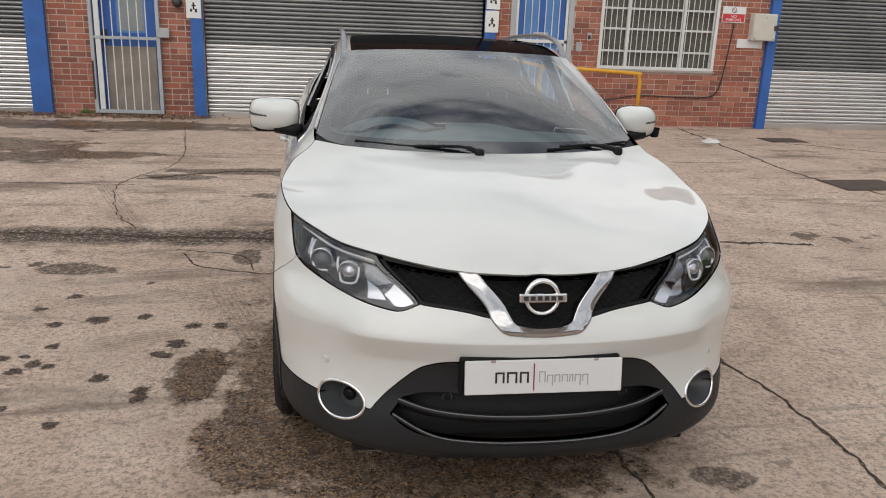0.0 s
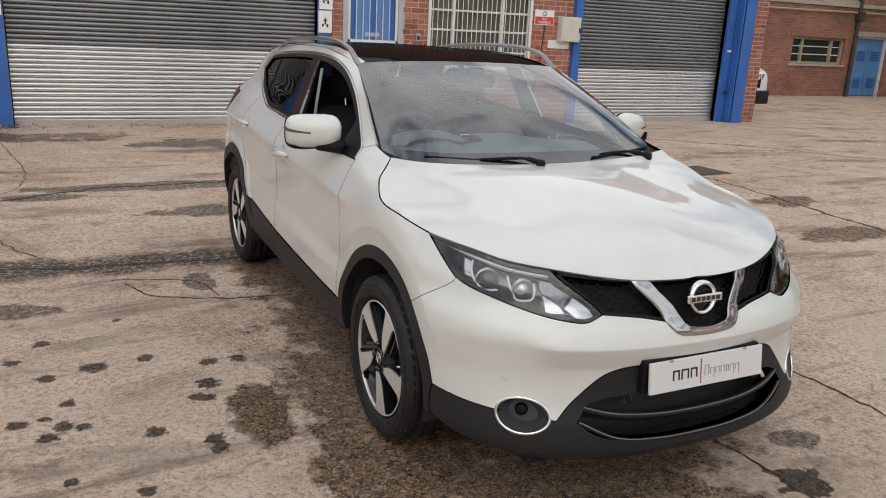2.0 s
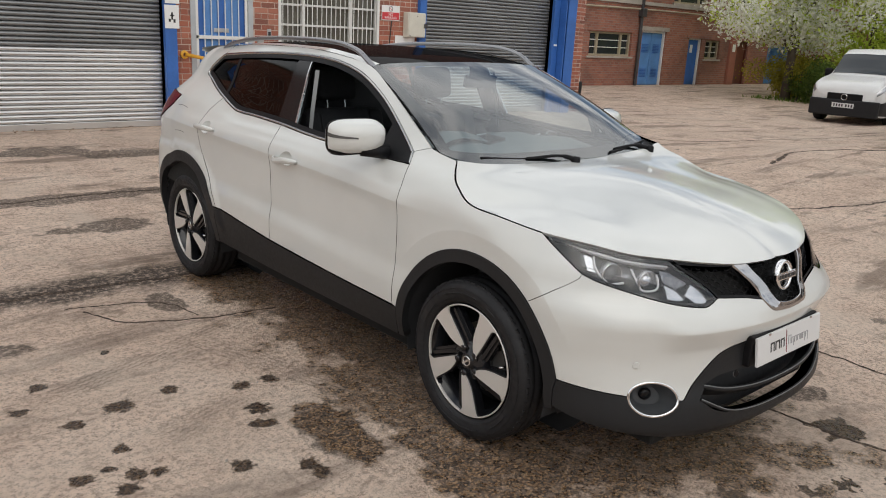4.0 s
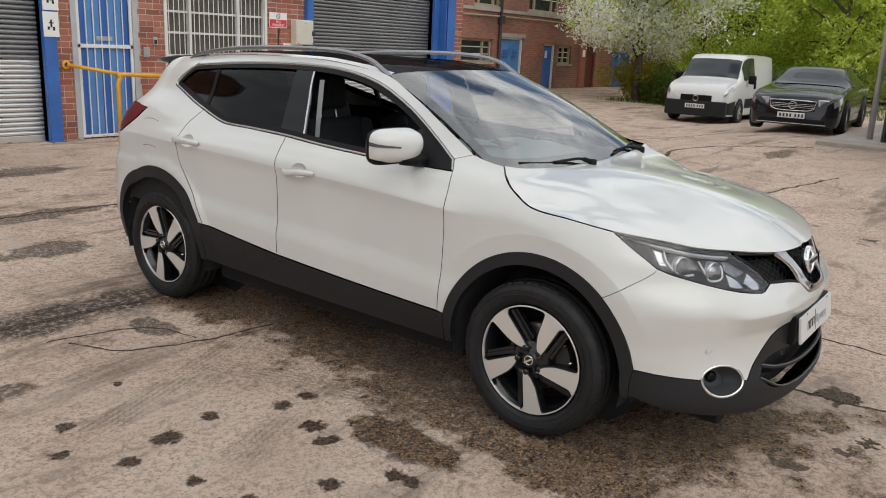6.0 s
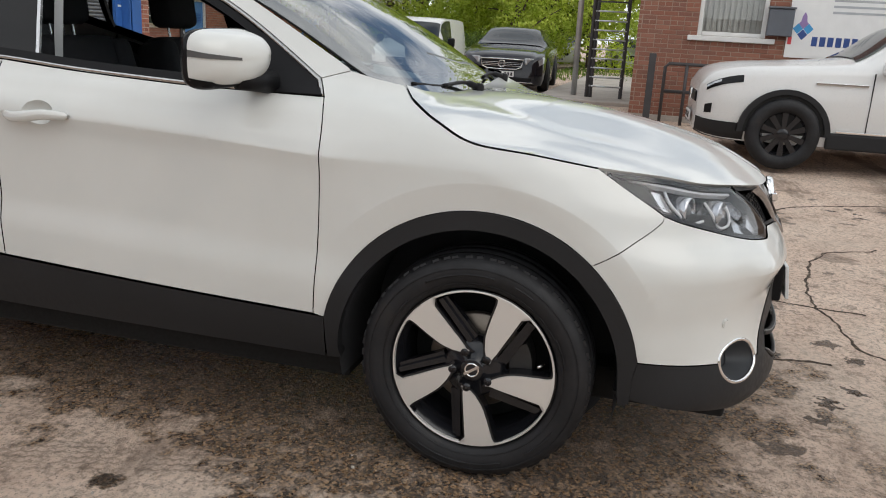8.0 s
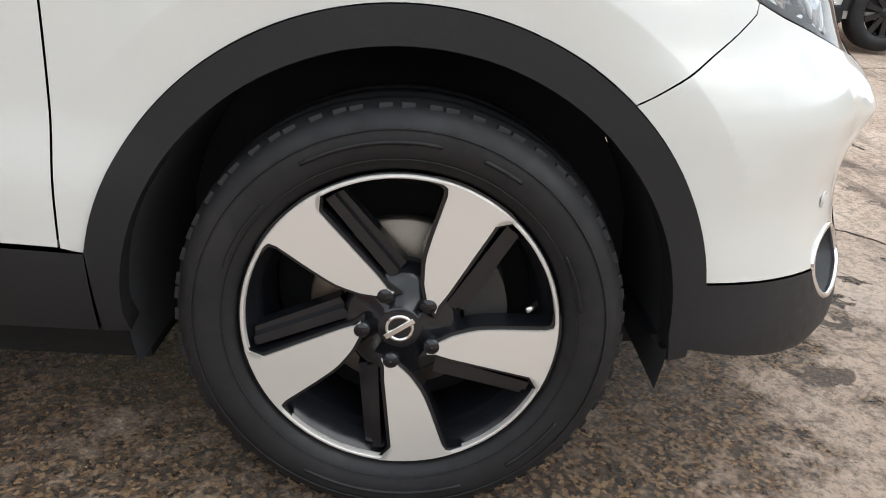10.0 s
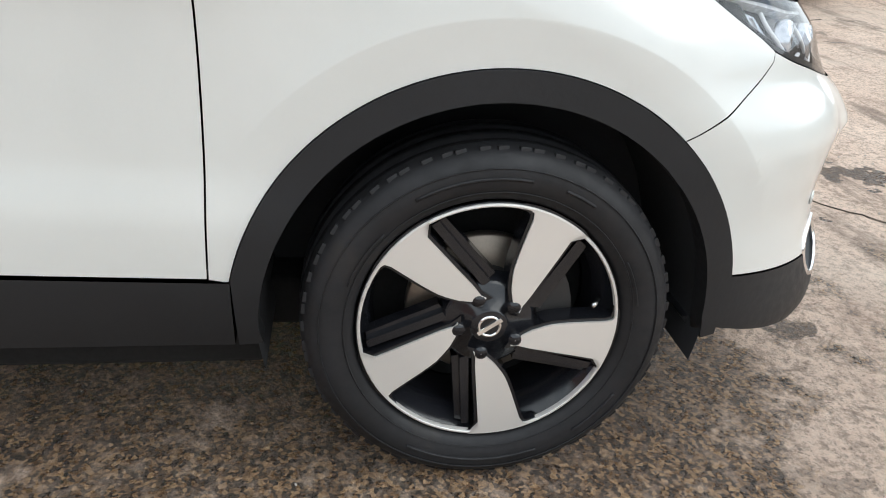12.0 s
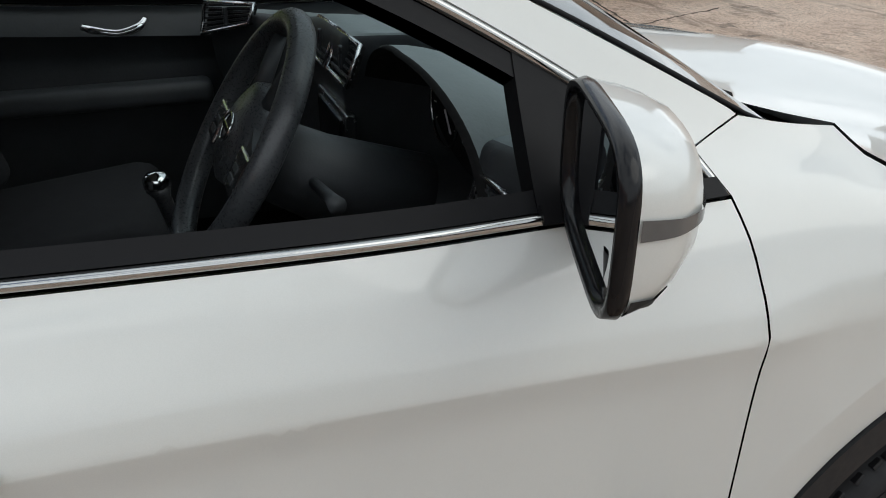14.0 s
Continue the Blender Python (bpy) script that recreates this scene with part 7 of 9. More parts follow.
# ---- cabin ----
for side, sx in SX.items():
    card = outline([(.60, 1.058), (.75, 1.060), (1.31, 1.078), (1.588, 1.096)], [(1.588, 1.096), (1.57, .45)], [(1.57, .45), (.60, .42)], [(.60, .42), (.60, 1.058)])
    skin_part("door_card", card, M_CABIN, car, side, step=0.06, inward=0.10, back=0, gap=0)
    top = [[(.50, 1.066), (.75, 1.068), (1.31, 1.086), (1.60, 1.104)]]
    a = curve2(top[0], 0.05)
    strip_part("door_top", [on_skin(a, 0.018, sx), [p + Vector((0, 0, 0.010)) for p in on_skin(a, 0.035, sx)], [p + Vector((0, 0, 0.006)) for p in on_skin(a, 0.07, sx)], [p + Vector((0, 0, -0.02)) for p in on_skin(a, 0.10, sx)]], M_CABIN, car, "black door top roll")
    card = outline([(1.63, 1.11), (2.06, 1.11), (2.33, 1.17)], [(2.33, 1.17), (2.3, .55)], [(2.3, .55), (1.63, .5)], [(1.63, .5), (1.63, 1.11)])
    skin_part("door_card", card, M_CABIN, car, side, step=0.08, inward=0.10, back=0, gap=0)
    strip_part("belt_strap", [[Vector((x * sx, y, z)) for x, y, z in ((-.655, 1.50, 1.40), (-.69, 1.49, 1.20), (-.71, 1.48, 1.05))], [Vector((x * sx, y, z)) for x, y, z in ((-.648, 1.472, 1.40), (-.683, 1.462, 1.20), (-.703, 1.457, 1.05))]], plain("grey_webbing", (0.27, 0.28, 0.285), 0.7), car, "pale grey seat belt")


def cushion(name, size, m, parent, material):
    bm = bmesh.new()
    x, y, z = (v / 2 for v in size)
    box(bm, -x, x, -y, y, -z, z)
    bmesh.ops.bevel(bm, geom=list(bm.edges), offset=min(x, y, z) * 0.75, segments=5, profile=0.5, affect="EDGES")
    bm.transform(m)
    return part(name, bm, material, parent, smooth=True)


for x in (-.37, .37):
    seat = cushion("front_seat", (.50, .50, .16), pose(x, 1.38, .62, -6), car, M_CLOTH)
    tagged(seat, "black cloth front seat")
    cushion("backrest", (.48, .15, .53), pose(x, 1.645, .920, -16), seat, M_CLOTH)
    cushion("headrest", (.26, .10, .19), pose(x, 1.745, 1.312, -8), seat, M_CLOTH)
    for dx in (-.06, .06):
        part("post", tube(bmesh.new(), [(x + dx, 1.715, 1.13), (x + dx, 1.740, 1.27)], 0.006, 8), M_SATIN, seat, "bright headrest post")
    for dx in (-.21, .21):
        cushion("bolster", (.10, .17, .50), pose(x + dx, 1.63, .92, -16), seat, M_CLOTH)
rear = cushion("rear_bench", (1.30, .50, .18), pose(0, 2.25, .62), car, M_CLOTH)
cushion("backrest", (1.30, .16, .62), pose(0, 2.55, .98, -18), rear, M_CLOTH)
for x in (-.42, 0, .42):
    cushion("headrest", (.24, .09, .14), pose(x, 2.64, 1.30, -12), rear, M_CLOTH)
part("cabin_floor", block(-.70, .70, .45, 3.1, .30, .36, 0.01), M_VOID, car)
strip_part("headlining", [[r[i] + Vector((0, 0, -0.035)) for i in range(2, 31, 4)] for r in roof_rows[2:36:3]], plain("grey_headlining", (0.30, 0.30, 0.29), 0.9), car, "pale grey headlining")
# dashboard
prof = [(.30, 1.045), (.45, 1.070), (.58, 1.092), (.70, 1.108), (.765, 1.110), (.790, 1.085), (.785, .98), (.76, .86), (.80, .78), (.78, .66), (.55, .55)]
sec = spline([(0, y, z) for y, z in prof], 5)
rows = [[Vector((x, p.y + (0.17 * (x / .72) ** 2 if x > 0 else -0.08 * (x / .72) ** 4) * (p.y > .5), p.z - 0.05 * (x > 0) * (x / .72) ** 2)) for p in sec] for x in np.linspace(-.72, .72, 49)]
for row in rows:
    for p in row:
        if abs(p.x + .365) < .25 and p.z > .90:
            p.y = min(p.y, .60)
        if 1.0 < p.z and p.y > .5:
            p.z += 0.028 * math.exp(-(p.x / .24) ** 4)
dash = strip_part("dashboard", [r[:22] for r in rows], M_DASH_LIT, car, "moulded dashboard, lightened above as if sky-lit, black below")
strip_part("fascia", [r[21:] for r in rows], M_CABIN, dash, "black lower dashboard")
hood = []
for i in range(11):
    u = i / 10
    y = .46 + .30 * u
    hood.append([Vector((-.365 + (.255 + .045 * u) * math.cos(a), y - 0.02 * abs(math.cos(a)), .985 + (.095 + .082 * ease(u)) * max(0.0, math.sin(a)) ** 0.8)) for a in (math.pi * j / 28 for j in range(29))])
strip_part("instrument_hood", hood, M_DASH_LIT, dash)
rim_a = hood[-1]
mid_h = Vector((-.365, .70, 1.03))
strip_part("hood_lining", [rim_a, [mid_h + (p - mid_h) * 0.965 + Vector((0, .012, 0)) for p in rim_a], [mid_h + (p - mid_h) * 0.93 + Vector((0, -.02, 0)) for p in rim_a], [mid_h + (p - mid_h) * 0.84 + Vector((0, -.14, -.01)) for p in rim_a]], M_VOID, dash)
bm = bmesh.new()
bm.faces.new([bm.verts.new((-.335 + .235 * math.cos(a), .625, 1.03 + .10 * math.sin(a))) for a in (2 * math.pi * j / 32 for j in range(32))])
part("instrument_panel", bm, M_VOID, dash)
for x in (-.44, -.24):
    ring = [(x + .066 * math.cos(a), .650, 1.03 + .066 * math.sin(a)) for a in (2 * math.pi * j / 32 for j in range(32))]
    part("dial_ring", tube(bmesh.new(), ring, 0.0035, 6, True), M_SATIN, dash, "bright dial ring", smooth=True)
    part("needle", tube(bmesh.new(), [(x, .648, 1.03), (x - 0.03, .648, .995)], 0.0018, 5), M_LED, dash)
    for j in range(9):
        a = radians(-30 + 30 * j)
        part("tick", tube(bmesh.new(), [(x + .050 * math.cos(a), .646, 1.03 + .050 * math.sin(a)), (x + .058 * math.cos(a), .646, 1.03 + .058 * math.sin(a))], 0.0012, 4), M_LED, dash)
part("trip_display", block(-.365, -.315, .640, .645, .99, 1.05, 0.002), M_LAMP_GREY, dash)


def vent(a, b, c, d):
    """An air vent in a silver rim; its corners: lower left, lower right, upper right, upper left."""
    a, b, c, d = (Vector(p) for p in (a, b, c, d))
    out = (b - a).cross(d - a).normalized()
    out = out if out.y > 0 else -out
    rim = [p for q, r in ((a, b), (b, c), (c, d), (d, a)) for p in (q, q.lerp(r, 0.5))]
    part("air_vent", tube(bmesh.new(), rim, 0.0055, 6, True), M_SATIN, dash, "silver rimmed air vent", smooth=True)
    bm = bmesh.new()
    bm.faces.new([bm.verts.new(p - out * 0.012) for p in (a, b, c, d)])
    part("vent_back", bm, M_VOID, dash)
    for i in range(1, 6):
        part("vane", tube(bmesh.new(), [a.lerp(d, i / 6) - out * 0.004, b.lerp(c, i / 6) - out * 0.004], 0.0032, 5), M_LEATHER, dash)
    m = (a + b + c + d) / 4
    part("divider", block(m.x - .008, m.x + .008, m.y - .004, m.y + .008, m.z - .022, m.z + .022, 0.003), M_LEATHER, dash)


vent((.015, .803, 1.062), (.170, .806, 1.062), (.160, .778, 1.128), (.015, .775, 1.132))
vent((-.155, .800, 1.062), (-.008, .803, 1.062), (-.008, .775, 1.132), (-.148, .772, 1.130))
vent((.50, .885, 1.060), (.705, .985, 1.004), (.705, .968, 1.085), (.50, .868, 1.105))
vent((-.705, .755, .985), (-.630, .770, .985), (-.630, .742, 1.065), (-.700, .735, 1.060))
part("touch_screen", block(-.10, .10, .797, .805, .865, .985, 0.004), M_GLOSS, dash)
part("screen_bezel", block(-.122, .122, .776, .799, .85, 1.0, 0.005), M_SATIN, dash)
for i in range(5):
    for x in (-.108, .108):
        part("button", block(x - .007, x + .007, .786, .792, .845 + i * .022, .860 + i * .022, 0.001), M_CABIN, dash)
part("climate_panel", block(-.12, .12, .77, .80, .72, .80, 0.006), M_CABIN, dash)
for x in (-.09, .09):
    part("dial", lathe(bmesh.new(), [(0.80, 0.024), (0.815, 0.022), (0.817, 0.001)], "y", 24, (x, 0, .76)), M_SATIN, dash, smooth=True)
part("console", block(-.13, .13, .80, 1.75, .40, .68, 0.02), M_CABIN, car)
part("gear_lever", tube(bmesh.new(), [(0, 1.10, .68), (0, 1.135, .84), (0, 1.14, .86)], [0.012, 0.016, 0.026], 12), M_LEATHER, car, smooth=True)
part("gear_knob_cap", lathe(bmesh.new(), [(0.89, 0.001), (0.887, 0.018), (0.876, 0.026), (0.862, 0.026)], "z", 18, (0, 1.141, 0)), M_CHROME, car, "chrome gear knob cap", smooth=True)
# steering wheel: tilted towards the driver
tilt = pose(-.37, 1.012, 1.060, -58)
rim = [(0.183 * math.cos(a), 0.183 * math.sin(a), 0) for a in (2 * math.pi * i / 64 for i in range(64))]
bm = tube(bmesh.new(), rim, 0.0195, 14, True)
sw = part("steering_wheel", bm, M_LEATHER, car, "black leather three-spoke steering wheel", smooth=True)
sw.matrix_basis = tilt
hubp = [(0.092 * math.cos(a) * (1 if math.sin(a) > -0.2 else 0.9), 0.080 * math.sin(a) - 0.01) for a in (2 * math.pi * i / 36 for i in range(36))]
bm = bmesh.new()
rows_h = []
for q, z in ((1.0, -0.045), (1.02, -0.012), (0.95, 0.006), (0.7, 0.016), (0.3, 0.020)):
    rows_h.append([Vector((x * q, y * q, z)) for x, y in hubp + hubp[:1]])
strip_part("hub_pad", rows_h, M_LEATHER, sw)
bm = bmesh.new()
bm.faces.new([bm.verts.new((x * 0.3, y * 0.3, 0.020)) for x, y in hubp])
part("hub_pad", bm, M_LEATHER, sw)
for a, b in (((-.07, .02), (-.178, .03)), ((.07, .02), (.178, .03))):
    sg = 1 if a[0] > 0 else -1
    part("spoke", prism(bmesh.new(), [(a[0], .045), (b[0], .05), (b[0], -.005), (.11 * sg, -.022), (a[0], -.04)], "z", -0.012, 0.006), M_CABIN, sw)
    part("switch_pad", block(min(.085 * sg, .155 * sg), max(.085 * sg, .155 * sg), -.014, .046, 0.006, 0.013, 0.004), M_SATIN, sw, "silver switch pad")
    for dy in (0.008, 0.024):
        part("button", block(min(.10 * sg, .13 * sg), max(.10 * sg, .13 * sg), dy, dy + 0.010, 0.0115, 0.0145, 0.001), M_CABIN, sw)
for sg in (1, -1):
    part("spoke", tube(bmesh.new(), [(.045 * sg, -.06, -0.008), (.075 * sg, -.165, -0.003)], [0.014, 0.010], 8), M_CABIN, sw, smooth=True)
ring = [(0.026 * math.cos(a), 0.020 * math.sin(a) - 0.008, 0.0225) for a in (2 * math.pi * i / 24 for i in range(24))]
part("hub_badge", tube(bmesh.new(), ring, 0.003, 6, True), M_CHROME, sw, "chrome hub badge", smooth=True)
part("hub_badge_bar", block(-.033, .033, -.012, -.004, 0.020, 0.025, 0.001), M_CHROME, sw)
part("column_shroud", tube(bmesh.new(), [(-.37, .99, 1.035), (-.37, .90, .985), (-.37, .74, .93)], [0.060, 0.068, 0.072], 16), M_CABIN, car, smooth=True)
for sg in (1, -1):
    part("stalk", tube(bmesh.new(), [(-.37 + .05 * sg, .92, 1.0), (-.37 + .16 * sg, .915, 1.015), (-.37 + .20 * sg, .915, 1.02)], [0.008, 0.009, 0.013], 10), M_CABIN, car, smooth=True)
# passenger door pull and handle seen across the cabin
part("door_pull", tube(bmesh.new(), spline([(.725, 1.27, 1.035), (.700, 1.245, 1.030), (.695, 1.19, 1.020), (.698, 1.14, 1.032), (.725, 1.12, 1.045)], 6), 0.010, 10), M_CHROME, car, "chrome inner door handle", smooth=True)
cushion("armrest", (.09, .55, .06), pose(.70, 1.25, .86), car, M_CABIN)
inner = cushion("rear_view_mirror", (.22, .03, .065), pose(0, .93, 1.385, 12), car, M_TRIM)
part("stem", block(-.05, .05, .915, .97, 1.40, 1.455, 0.015), M_TRIM, inner)


# ---- far buildings, trees and parked vehicles ----
k = Mat("old_brick_far", rough=0.9)
bt = k.node("TexBrick", Vector=k.coords("Generated"), Scale=1.0)
geo = k.node("NewGeometry")
sepf = k.node("SeparateXYZ", Vector=geo.outputs["Position"])
comb = k.node("CombineXYZ", X=sepf.outputs[0], Y=sepf.outputs[2])
k.feed(bt, "Vector", comb.outputs[0])
bt.inputs["Color1"].default_value, bt.inputs["Color2"].default_value = (0.27, 0.095, 0.065, 1), (0.38, 0.15, 0.10, 1)
bt.inputs["Mortar"].default_value = (0.28, 0.21, 0.175, 1)
bt.inputs["Mortar Size"].default_value, bt.inputs["Brick Width"].default_value, bt.inputs["Row Height"].default_value = 0.009, 0.235, 0.083
stain = k.noise(0.55, 6, 0.6, geo.outputs["Position"])
k.set("Base Color", k.mix(k.ramp(stain, (0.4, 0.0), (0.72, 0.7)), bt.outputs["Color"], (0.10, 0.062, 0.05)))
k.bump(bt.outputs["Fac"], 0.3, 0.01)
M_FAR_BRICK = k.m
M_FRAME_TAN = plain("tan_window_frame", (0.36, 0.31, 0.22), 0.6)
M_BROWN = plain("brown_door_paint", (0.12, 0.035, 0.022), 0.5, vary=0.2)
FAR = 15.7
far = thing("far_building", label="long two-storey red brick works building across the yard", category="building")
holes = [(19.37, 21.79, 1.03, 1.86), (22.4, 23.95, 0, 1.97), (25.55, 26.5, 0, 1.80), (26.8, 27.9, 1.02, 1.76), (29.2, 30.25, 0, 1.80), (32.0, 34.2, 0, 1.72), (20.5, 22.2, 3.05, 4.4), (24.2, 26.6, 3.05, 4.4), (28.4, 30.6, 3.05, 4.4), (32.5, 34.6, 3.05, 4.4), (15.5, 17.6, 3.05, 4.4), (15.2, 17.0, 1.03, 1.86)]
xs = sorted({11.3, 46.0, *(v for h in holes for v in h[:2])})
bm = bmesh.new()
for a, b in zip(xs, xs[1:]):
    cuts = sorted((h[2], h[3]) for h in holes if h[0] <= a and b <= h[1])
    z = -0.3
    for lo, hi in cuts:
        if lo > z:
            box(bm, a, b, FAR, FAR + 0.35, z, lo)
        z = hi
    box(bm, a, b, FAR, FAR + 0.35, z, 6.4)
part("wall", bm, M_FAR_BRICK, far)
part("string_course", block(11.3, 46, FAR - 0.06, FAR - 0.003, 2.86, 2.98, 0.01), M_CONCRETE, far, "pale concrete band")
part("roof", block(11.2, 46.2, FAR - 0.15, FAR + 9, 6.4, 6.6, 0.02), M_ROOF, far)
for x0, x1, z0, z1 in holes:
    w = x1 - x0
    if z0 > 0:
        win = part("window", block(x0, x1, FAR + 0.18, FAR + 0.2, z0, z1, 0), M_PANE, far, "dark window with tan frame")
        for a, b, c, d in ((x0, x0 + 0.07, z0, z1), (x1 - 0.07, x1, z0, z1), (x0 + 0.072, x1 - 0.072, z0, z0 + 0.07), (x0 + 0.072, x1 - 0.072, z1 - 0.07, z1)):
            part("frame", block(a, b, FAR + 0.08, FAR + 0.17, c, d, 0.004), M_FRAME_TAN, win)
        for f in ((0.22, 0.78) if w > 1.5 else (0.5,)):
            part("mullion", block(x0 + w * f - 0.05, x0 + w * f + 0.05, FAR + 0.09, FAR + 0.165, z0 + 0.072, z1 - 0.072, 0.004), M_FRAME_TAN, win)
        for f in (0.36, 0.66):
            part("glazing_bar", block(x0 + 0.08, x1 - 0.08, FAR + 0.12, FAR + 0.16, z0 + (z1 - z0) * f - 0.014, z0 + (z1 - z0) * f + 0.014, 0.002), M_WHITE, win)
        part("sill", block(x0 - 0.1, x1 + 0.1, FAR - 0.05, FAR + 0.1, z0 - 0.07, z0 - 0.004, 0.006), M_CONCRETE, win)
    part("lintel", block(x0 - 0.15, x1 + 0.15, FAR - 0.02, FAR + 0.05, z1 + 0.004, z1 + 0.16, 0.006), M_CONCRETE if z1 > 1.9 else M_FAR_BRICK, far)
for x0, x1, z1, mat, leaves in ((22.4, 23.95, 1.97, M_BLUE_PALE, 2), (25.55, 26.5, 1.80, M_BLUE, 1), (29.2, 30.25, 1.80, M_BROWN, 1), (32.0, 34.2, 1.72, M_BLUE_PALE, 2)):
    d = part("door", block(x0, x1, FAR + 0.16, FAR + 0.2, 0.0, z1, 0), mat, far, "brown painted door" if mat is M_BROWN else "blue painted door")
    for a, b, c, e in ((x0, x0 + 0.06, 0, z1), (x1 - 0.06, x1, 0, z1), (x0 + 0.062, x1 - 0.062, z1 - 0.06, z1)):
        part("frame", block(a, b, FAR + 0.06, FAR + 0.155, c, e, 0.004), M_WHITE if mat is not M_BROWN else M_BROWN, d)
    for i in range(leaves):
        lx0 = x0 + 0.08 + i * (x1 - x0 - 0.16) / leaves
        lx1 = lx0 + (x1 - x0 - 0.16) / leaves - 0.02
        leaf = part("leaf", block(lx0, lx1, FAR + 0.12, FAR + 0.155, 0.03, z1 - 0.07, 0.005), mat, d)
        if leaves == 2:
            for zc in (0.45, 1.35) if x0 < 30 else (0.4, 0.85, 1.3):
                for j in range(6):
                    part("louvre", block((lx0 + lx1) / 2 - 0.19, (lx0 + lx1) / 2 + 0.19, FAR + 0.10, FAR + 0.119, zc - 0.15 + j * 0.055, zc - 0.125 + j * 0.055, 0), M_BLUE, d)
        elif mat is M_BLUE:
            part("notice", block((lx0 + lx1) / 2 - 0.16, (lx0 + lx1) / 2 + 0.02, FAR + 0.112, FAR + 0.119, 1.25, 1.55, 0), M_SIGN, d)
part("downpipe", tube(bmesh.new(), [(22.15, FAR - 0.08, 0), (22.15, FAR - 0.08, 5.9)], 0.06, 10), M_STEEL_BLACK, far, "black downpipe")
part("hopper", block(22.02, 22.28, FAR - 0.2, FAR - 0.004, 2.45, 2.75, 0.02), M_STEEL_BLACK, far)
part("pier", block(28.6, 29.1, FAR - 0.12, FAR - 0.004, -0.2, 2.4, 0.01), M_BRICK, far)
part("notice", block(28.72, 28.95, FAR - 0.132, FAR - 0.122, 1.35, 1.65, 0), M_SIGN, far)
cable2 = spline([(11.4, FAR - 0.08, 2.75), (18, FAR - 0.08, 2.68), (24, FAR - 0.08, 2.72), (33, FAR - 0.08, 2.66)], 8)
part("wall_pipe", tube(bmesh.new(), cable2, 0.03, 6), M_FRAME_TAN, far)

# unseen plain walls added behind the camera to close the yard and shape reflections
bm = bmesh.new()
box(bm, -15.6, -15.3, -14, 9.2, -0.1, 2.6)
tagged(part("wall_west", bm, M_CONCRETE), "unseen plain concrete wall added to close the yard", "wall", kind="structure")
bm = bmesh.new()
box(bm, -15.3, 9.9, -14.4, -14.1, -0.1, 2.6)
tagged(part("wall_south", bm, M_CONCRETE), "unseen plain concrete wall added to close the yard", "wall", kind="structure")

# ---- the office beside the gate ----
OX = 9.6
PITCH, LENGTH = 0.066, 0.20
office = thing("wall_office", label="orange brick office wall with a white window", category="wall", kind="structure")
WY0, WY1, WZ0, WZ1 = -1.84, -0.90, 1.46, 2.55
bm = bmesh.new()
for y0, y1, z0, z1 in ((-9.0, WY0, -0.1, 3.4), (WY1, -0.05, -0.1, 3.4), (WY0, WY1, -0.1, WZ0), (WY0, WY1, WZ1, 3.4)):
    box(bm, OX + 0.0055, OX + 0.30, y0, y1, z0, z1)
box(bm, OX + 0.302, OX + 6, -0.35, -0.05, -0.1, 3.4)
part("masonry", bm, M_MORTAR_OFFICE, office)
part("plinth", block(OX - 0.02, OX + 0.008, -9, -0.04, -0.1, 0.27, 0.006), M_CONCRETE, office, "grey rendered plinth")
part("roof_edge", block(OX - 0.1, OX + 6, -9.1, 0.05, 3.405, 3.55, 0.01), M_WHITE, office)
cells = brick_cells(-5.2, -0.05, 0.275, 3.4, [(WY0, WY1, WZ0, WZ1)], 21)
lay_bricks(office, cells, lambda u, z, out: pose(OX + out, u, z, 0, 0, -90), M_BRICK_OFFICE, 300, lambda u, z: max(0, z - 2.1) * 6 + abs(u + 1.1))
win = thing("window_2", (OX, (WY0 + WY1) / 2, WZ0), label="white framed office window with closed vertical blinds", category="window", kind="structure")
hw, hh = (WY1 - WY0) / 2, WZ1 - WZ0
for y0, y1, z0, z1 in ((-hw, -hw + 0.06, 0, hh), (hw - 0.06, hw, 0, hh), (-hw + 0.062, hw - 0.062, 0, 0.06), (-hw + 0.062, hw - 0.062, hh - 0.06, hh)):
    part("window_frame", block(0.03, 0.10, y0, y1, z0, z1, 0.006), M_WHITE, win)
part("pane", block(0.07, 0.075, -hw + 0.055, hw - 0.055, 0.055, hh - 0.055, 0), M_LENS, win).visible_shadow = False
for i in range(11):
    y = -hw + 0.09 + i * 0.077
    sl = block(-0.001, 0.001, -0.042, 0.042, 0.03, hh - 0.05, 0)
    sl.transform(pose(0.16, y, 0, 0, 0, 24))
    part("blind_slat", sl, M_CREAM, win)
part("room_back", block(0.27, 0.28, -hw, hw, 0, hh, 0), M_DARK, win)
part("window_sill", block(-0.06, 0.10, -hw - 0.13, hw + 0.13, -0.075, -0.003, 0.008), M_WHITE, win)
M_SLATE = plain("slate_grey_enamel", (0.11, 0.12, 0.14), 0.4, vary=0.12)
bx = thing("post_box", (OX - 0.13, -2.00, 1.50), label="grey metal post box on the office wall", category="post box")
part("body", block(0, 0.125, -0.17, 0.17, 0, 0.37, 0.012), M_SLATE, bx)
part("lid", block(-0.02, 0.127, -0.18, 0.18, 0.375, 0.40, 0.006), M_SLATE, bx)
ban = thing("banner", (OX - 0.02, -2.12, 1.22), label="white banner with blue diamond mark and dark lettering bars", category="banner")
part("sheet", block(0, 0.012, -2.6, 0, 0, 1.3, 0.002), M_SIGN, ban)
M_CYAN = plain("print_cyan", (0.06, 0.32, 0.62), 0.5)
M_NAVY = plain("print_navy", (0.03, 0.07, 0.25), 0.5)
M_MAUVE = plain("print_mauve", (0.30, 0.20, 0.42), 0.5)
